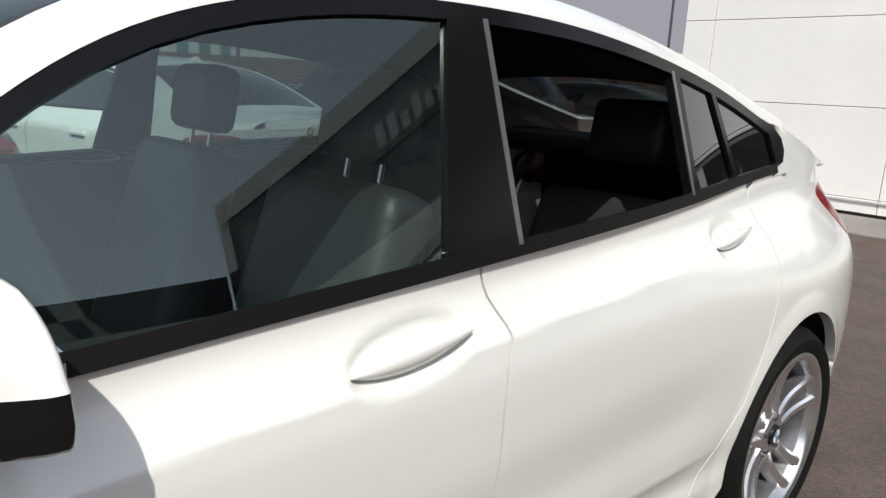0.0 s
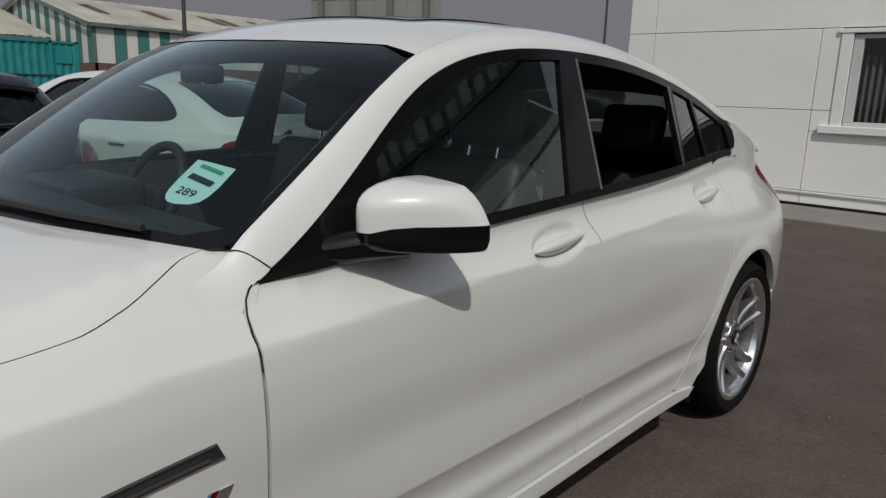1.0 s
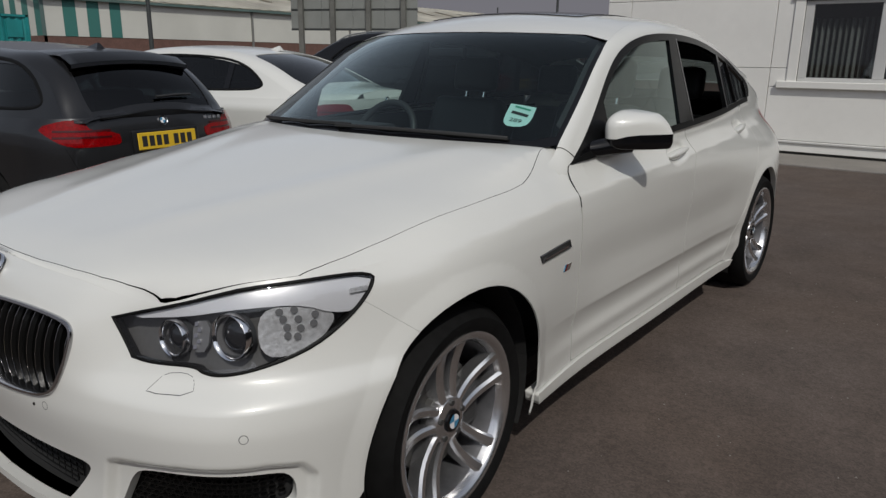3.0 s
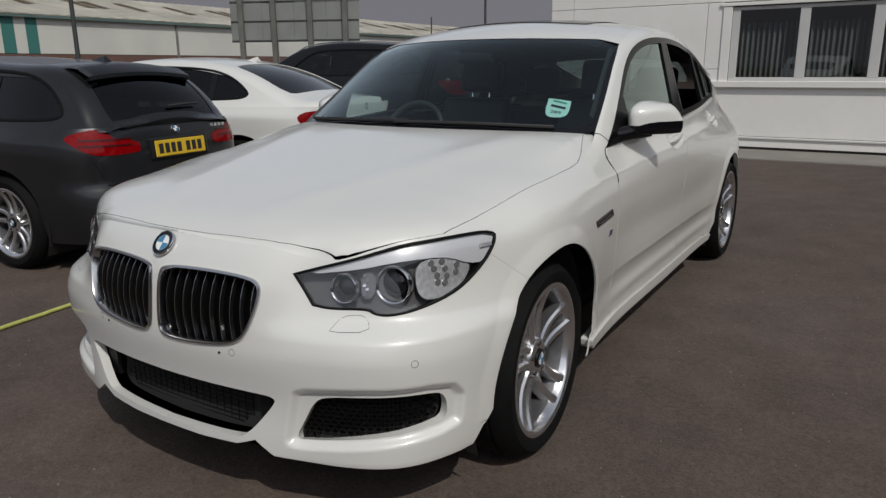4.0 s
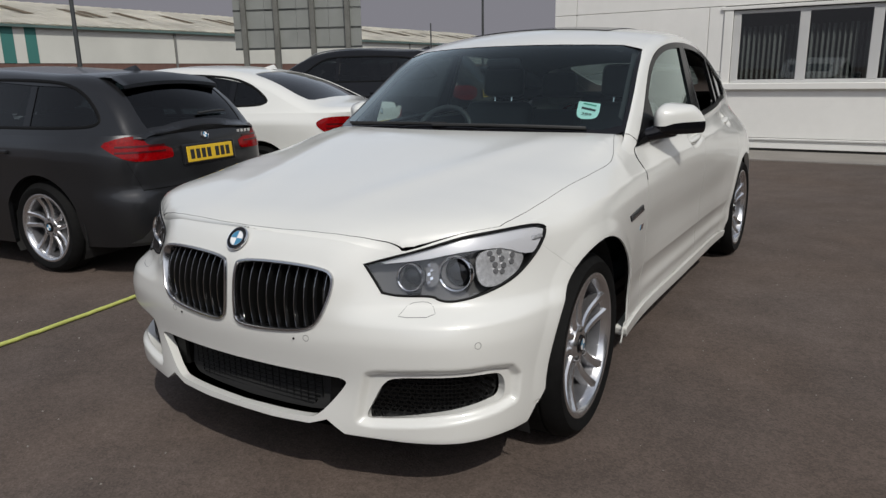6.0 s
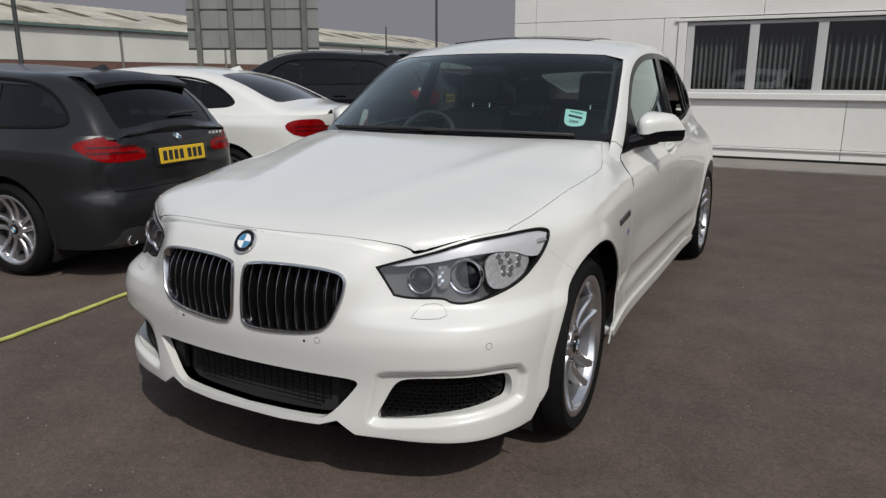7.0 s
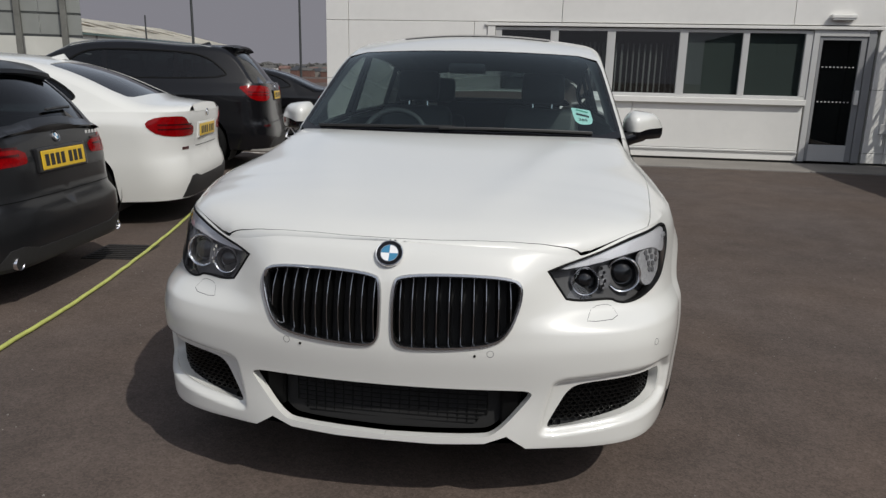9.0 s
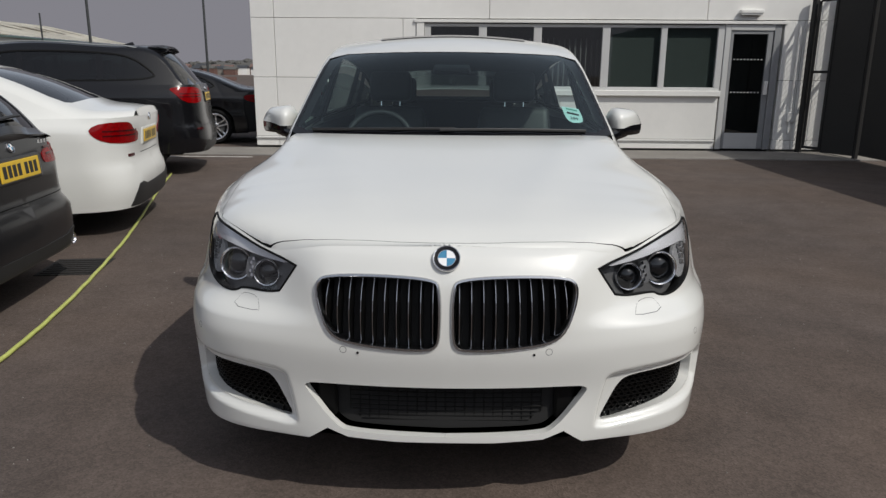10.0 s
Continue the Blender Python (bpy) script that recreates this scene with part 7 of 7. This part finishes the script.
    for sgn in (1, -1):
        e, r = Vector((x_ridge + sgn * (xw - x_ridge + 0.35), y0 - 0.36, eave - 0.05)), Vector((x_ridge, y0 - 0.36, ridge + 0.12))
        v = r - e
        bm = box_bm((0, 0, -0.16), (v.length, 0.06, 0.1))
        bm.transform(Matrix.Translation(e) @ Matrix.Rotation(0 if sgn < 0 else math.pi, 4, "Z") @ Matrix.Rotation(-math.atan2(v.z, abs(v.x)), 4, "Y"))
        part("verge_trim", bm, M_gutter, s)
    return s


shed("warehouse", -46, 19.3, 100, 2.45, 4.85, 7.3, -57.5, "long cream warehouse with green stripes and a pale sheet roof", (1.31, 0.82, 0.72, 0.79, 0.72, 0.75), 10.7)
shed("warehouse", -51, -16, 18.4, 2.0, 4.0, 6.3, -61, "cream warehouse with a pale sheet roof behind a container", (), 8.0)

container = tagged(new("shipping_container"), "teal corrugated shipping container on a dark trailer", "container")
CX, C0, C1, CZ, CT = -41.0, 4.2, 16.4, 0.75, 3.39
rows = []
for z in (CZ + 0.1, CT - 0.06):
    r = []
    for k in range(122):
        d = 0.05 if (k // 2) % 2 else 0.0
        r.append((CX - d, C0 + k * 0.1, z))
    rows.append(r)
part("side_sheet", grid_bm(rows), M_teal, container)
box("body", (CX - 2.4, C0, CZ), (CX - 0.1, C1, CT - 0.03), M_teal, container)
for y in (C0, 9.4, 14.9, C1 - 0.14):
    box("corner_post" if y in (C0, C1 - 0.14) else "side_post", (CX - 0.1, y, CZ), (CX + 0.05, y + 0.14, CT), M_teal, container)
for z, hh in ((CZ, 0.14), (1.52, 0.07), (CT - 0.12, 0.12)):
    box("rail", (CX - 0.1, C0, z), (CX + 0.05, C1, z + hh), M_teal if hh > 0.1 else M_pole, container)
box("door_panel", (CX - 0.02, 15.25, 2.2), (CX + 0.04, 16.05, 3.1), M_teal, container)
box("trailer_bed", (CX - 2.35, C0 - 0.2, 0.52), (CX - 0.05, C1 + 0.25, 0.73), M_dark, container)
for y in (5.2, 6.5, 13.6):
    for x in (CX - 0.35, CX - 2.1):
        cyl("wheel", (x - 0.14, y, 0.36), (x + 0.14, y, 0.36), 0.36, M_rubber, container, seg=20) if y < 12 else box("landing_leg", (x - 0.1, y, 0), (x + 0.1, y + 0.2, 0.52), M_dark, container)
structure(box("wall_west", (-37.5, -40, 0), (-37.2, 120, 0.6), M_brick), "low brown brick boundary wall", "wall")

sign = tagged(new("sign_board"), "back of a large grey panelled sign on steel posts", "sign")
A, B = Vector((-14.35, 12.35, 0)), Vector((-10.95, 13.85, 0))
d = (B - A).normalized()
nrm = Vector((d.y, -d.x, 0))
for i in range(4):
    for j in range(5):
        p0, p1 = A + d * (3.716 * i / 4 + 0.003), A + d * (3.716 * (i + 1) / 4 - 0.003)
        z0 = 2.12 + j * 0.52
        bm = box_bm((0, 0, 0), ((p1 - p0).length, 0.03, 0.515), 0.008)
        bm.transform(Matrix.Translation((p0.x, p0.y, z0)) @ Matrix.Rotation(math.atan2(d.y, d.x), 4, "Z"))
        part("back_panel", bm, M_sign, sign)
for u in (0.35, 1.3, 2.35, 3.35):
    p = A + d * u + nrm * 0.09
    bm = box_bm((-0.07, -0.06, 0), (0.07, 0.06, 4.8), 0.01)
    bm.transform(Matrix.Translation((p.x, p.y, 0)) @ Matrix.Rotation(math.atan2(d.y, d.x), 4, "Z"))
    part("post", bm, M_signpost, sign)
for j in range(6):
    z0 = 2.10 + j * 0.52
    bm = box_bm((0, 0, 0), (3.716, 0.04, 0.05))
    bm.transform(Matrix.Translation((A.x, A.y, z0 - 0.03)) @ Matrix.Rotation(math.atan2(d.y, d.x), 4, "Z"))
    part("rail", bm, M_pole, sign)

for i, (x, y, h, r) in enumerate(((-27.0, 15.4, 8, 0.10), (-21.4, 39.9, 10, 0.09), (-17.2, 47.5, 10, 0.09), (-15.2, 24.0, 3.4, 0.04))):
    pole = tagged(new("lamp_post"), "tall dark steel lamp post", "lamp post", "lamp posts")
    cyl("shaft", (x, y, 0), (x, y, h), r, M_pole, pole, r2=r * 0.7, seg=10)
    box("base_collar", (x - r * 1.4, y - r * 1.4, 0), (x + r * 1.4, y + r * 1.4, 0.5), M_pole, pole, bevel=0.02)

# ---- plain haze all round, far behind everything ----
rows = [[(580 * math.cos(a), 580 * math.sin(a), z) for a in np.linspace(0, math.tau, 96, endpoint=False)] for z in (-5, 150)]
haze = part("backdrop", grid_bm(rows, close=True), M_haze)
haze.visible_shadow = False
structure(haze, "plain grey-blue hazy sky low over the horizon", "sky")

# ---- skyline: small houses before a low wooded ridge ----
rr = random.Random(4)
for k in range(60):
    x, y = -78 - k * 3.4 + rr.uniform(-2.5, 2.5), 372 + rr.uniform(-22, 18)
    w, dd, h = rr.uniform(3.5, 6.5), 6, rr.uniform(2.6, 4.4)
    hs = tagged(new("house"), "far small house with a pitched roof before the woods", "house", "far houses")
    box("wall", (x, y, 0), (x + w, y + dd, h), (M_clad, M_brick, M_clad, M_concrete, M_brick)[k % 5], hs)
    bm = bmesh.new()
    v = [bm.verts.new(p) for p in ((x - .2, y - .2, h), (x + w + .2, y - .2, h), (x + w + .2, y + dd, h), (x - .2, y + dd, h), (x - .2, y + dd / 2, h + 1.5), (x + w + .2, y + dd / 2, h + 1.5))]
    for f in ((0, 1, 5, 4), (2, 3, 4, 5), (0, 4, 3), (1, 2, 5), (0, 3, 2, 1)):
        bm.faces.new([v[i] for i in f])
    part("roof", bm, (M_roofred, M_dark, M_leaf)[k % 3], hs)
rt = random.Random(9)
crest = lambda x: 9.5 + 1.8 * math.sin(x * .013) + 1.0 * math.sin(x * .05)
ridge = grid_bm([[(x, y, max(0, crest(x) * h + (rt.uniform(-.5, .5) if h > .8 else 0))) for x in np.arange(-540, 60, 4.0)] for y, h in ((396, 0), (402, .45), (412, .85), (420, 1.0), (432, .9), (450, 0))])
for k in range(420):
    x, y = rt.uniform(-520, 40), rt.uniform(404, 424)
    r = rt.uniform(.8, 1.9)
    z = crest(x) * (.8 + .2 * (y - 404) / 20) + rt.uniform(-.6, .3)
    m = Matrix.Translation((x, y, z)) @ Matrix.Diagonal((r * rt.uniform(.9, 1.8), r, r * rt.uniform(.6, 1.1), 1)) @ Matrix.Rotation(rt.uniform(0, 3), 4, "Z")
    vs = bmesh.ops.create_icosphere(ridge, subdivisions=1, radius=1, matrix=m)["verts"]
    for v in vs:
        v.co += Vector((rt.uniform(-.3, .3), rt.uniform(-.3, .3), rt.uniform(-.3, .3)))
tagged(part("wooded_ridge", ridge, M_leaf), "low wooded ridge along the horizon, its colour greyed for haze", "woods", "", "stuff")

# ---- small things on the ground ----
hose_pts = spline([0, 1, 2, 3, 4, 5, 6, 7, 8], [-1.86, -1.96, -2.03, -2.12, -2.24, -2.56, -2.97, -3.42, -3.80])
hose_py = spline([0, 1, 2, 3, 4, 5, 6, 7, 8], [-2.6, -1.3, -.44, .20, .95, 2.34, 3.77, 5.25, 6.6])
rr = random.Random(7)
tagged(tube("yellow_hose", [(float(hose_pts(u)) + rr.uniform(-.004, .004), float(hose_py(u)), .013) for u in np.linspace(0, 8, 90)], .012, M_hose, seg=8), "thin yellow-green garden hose lying across the asphalt", "hose")

drain = tagged(new("drain_cover"), "dark rectangular iron drain cover set in the asphalt", "drain cover")
dm = Matrix.Translation((-2.66, 1.97, 0)) @ Matrix.Rotation(radians(8), 4, "Z")
bm = box_bm((-.20, -.22, -.02), (.20, .22, .006), .004)
bm.transform(dm)
part("frame", bm, M_iron, drain)
for k in range(7):
    bm = box_bm((-.17, -.19 + k * .056, .006), (.17, -.155 + k * .056, .012), .003)
    bm.transform(dm)
    part("bar", bm, M_iron, drain)

# worn bay markings by the pavement
line = tagged(part("bay_line", box_bm((-6.5, 8.70, .001), (-3.3, 8.78, .004)), M_line), "worn white painted line on the asphalt", "road marking", "", "structure")

# scattered grit on the asphalt
grit = bmesh.new()
rg = random.Random(12)
for k in range(900):
    x, y = rg.uniform(-3.2, 4.5), rg.uniform(-2.6, 5.0)
    if abs(x) < .95 and -.9 < y < 4.2:
        continue
    r = rg.uniform(.002, .006)
    ang = rg.uniform(0, math.tau)
    vs = [grit.verts.new((x + r * math.cos(ang + a), y + r * math.sin(ang + a), 0.0)) for a in (0, 2.1, 4.2)]
    tp = grit.verts.new((x, y, r * .9))
    for i in range(3):
        grit.faces.new((vs[i], vs[(i + 1) % 3], tp))
tagged(part("grit", grit, M_concrete), "small pale stones scattered on the asphalt", "grit", "", "stuff")
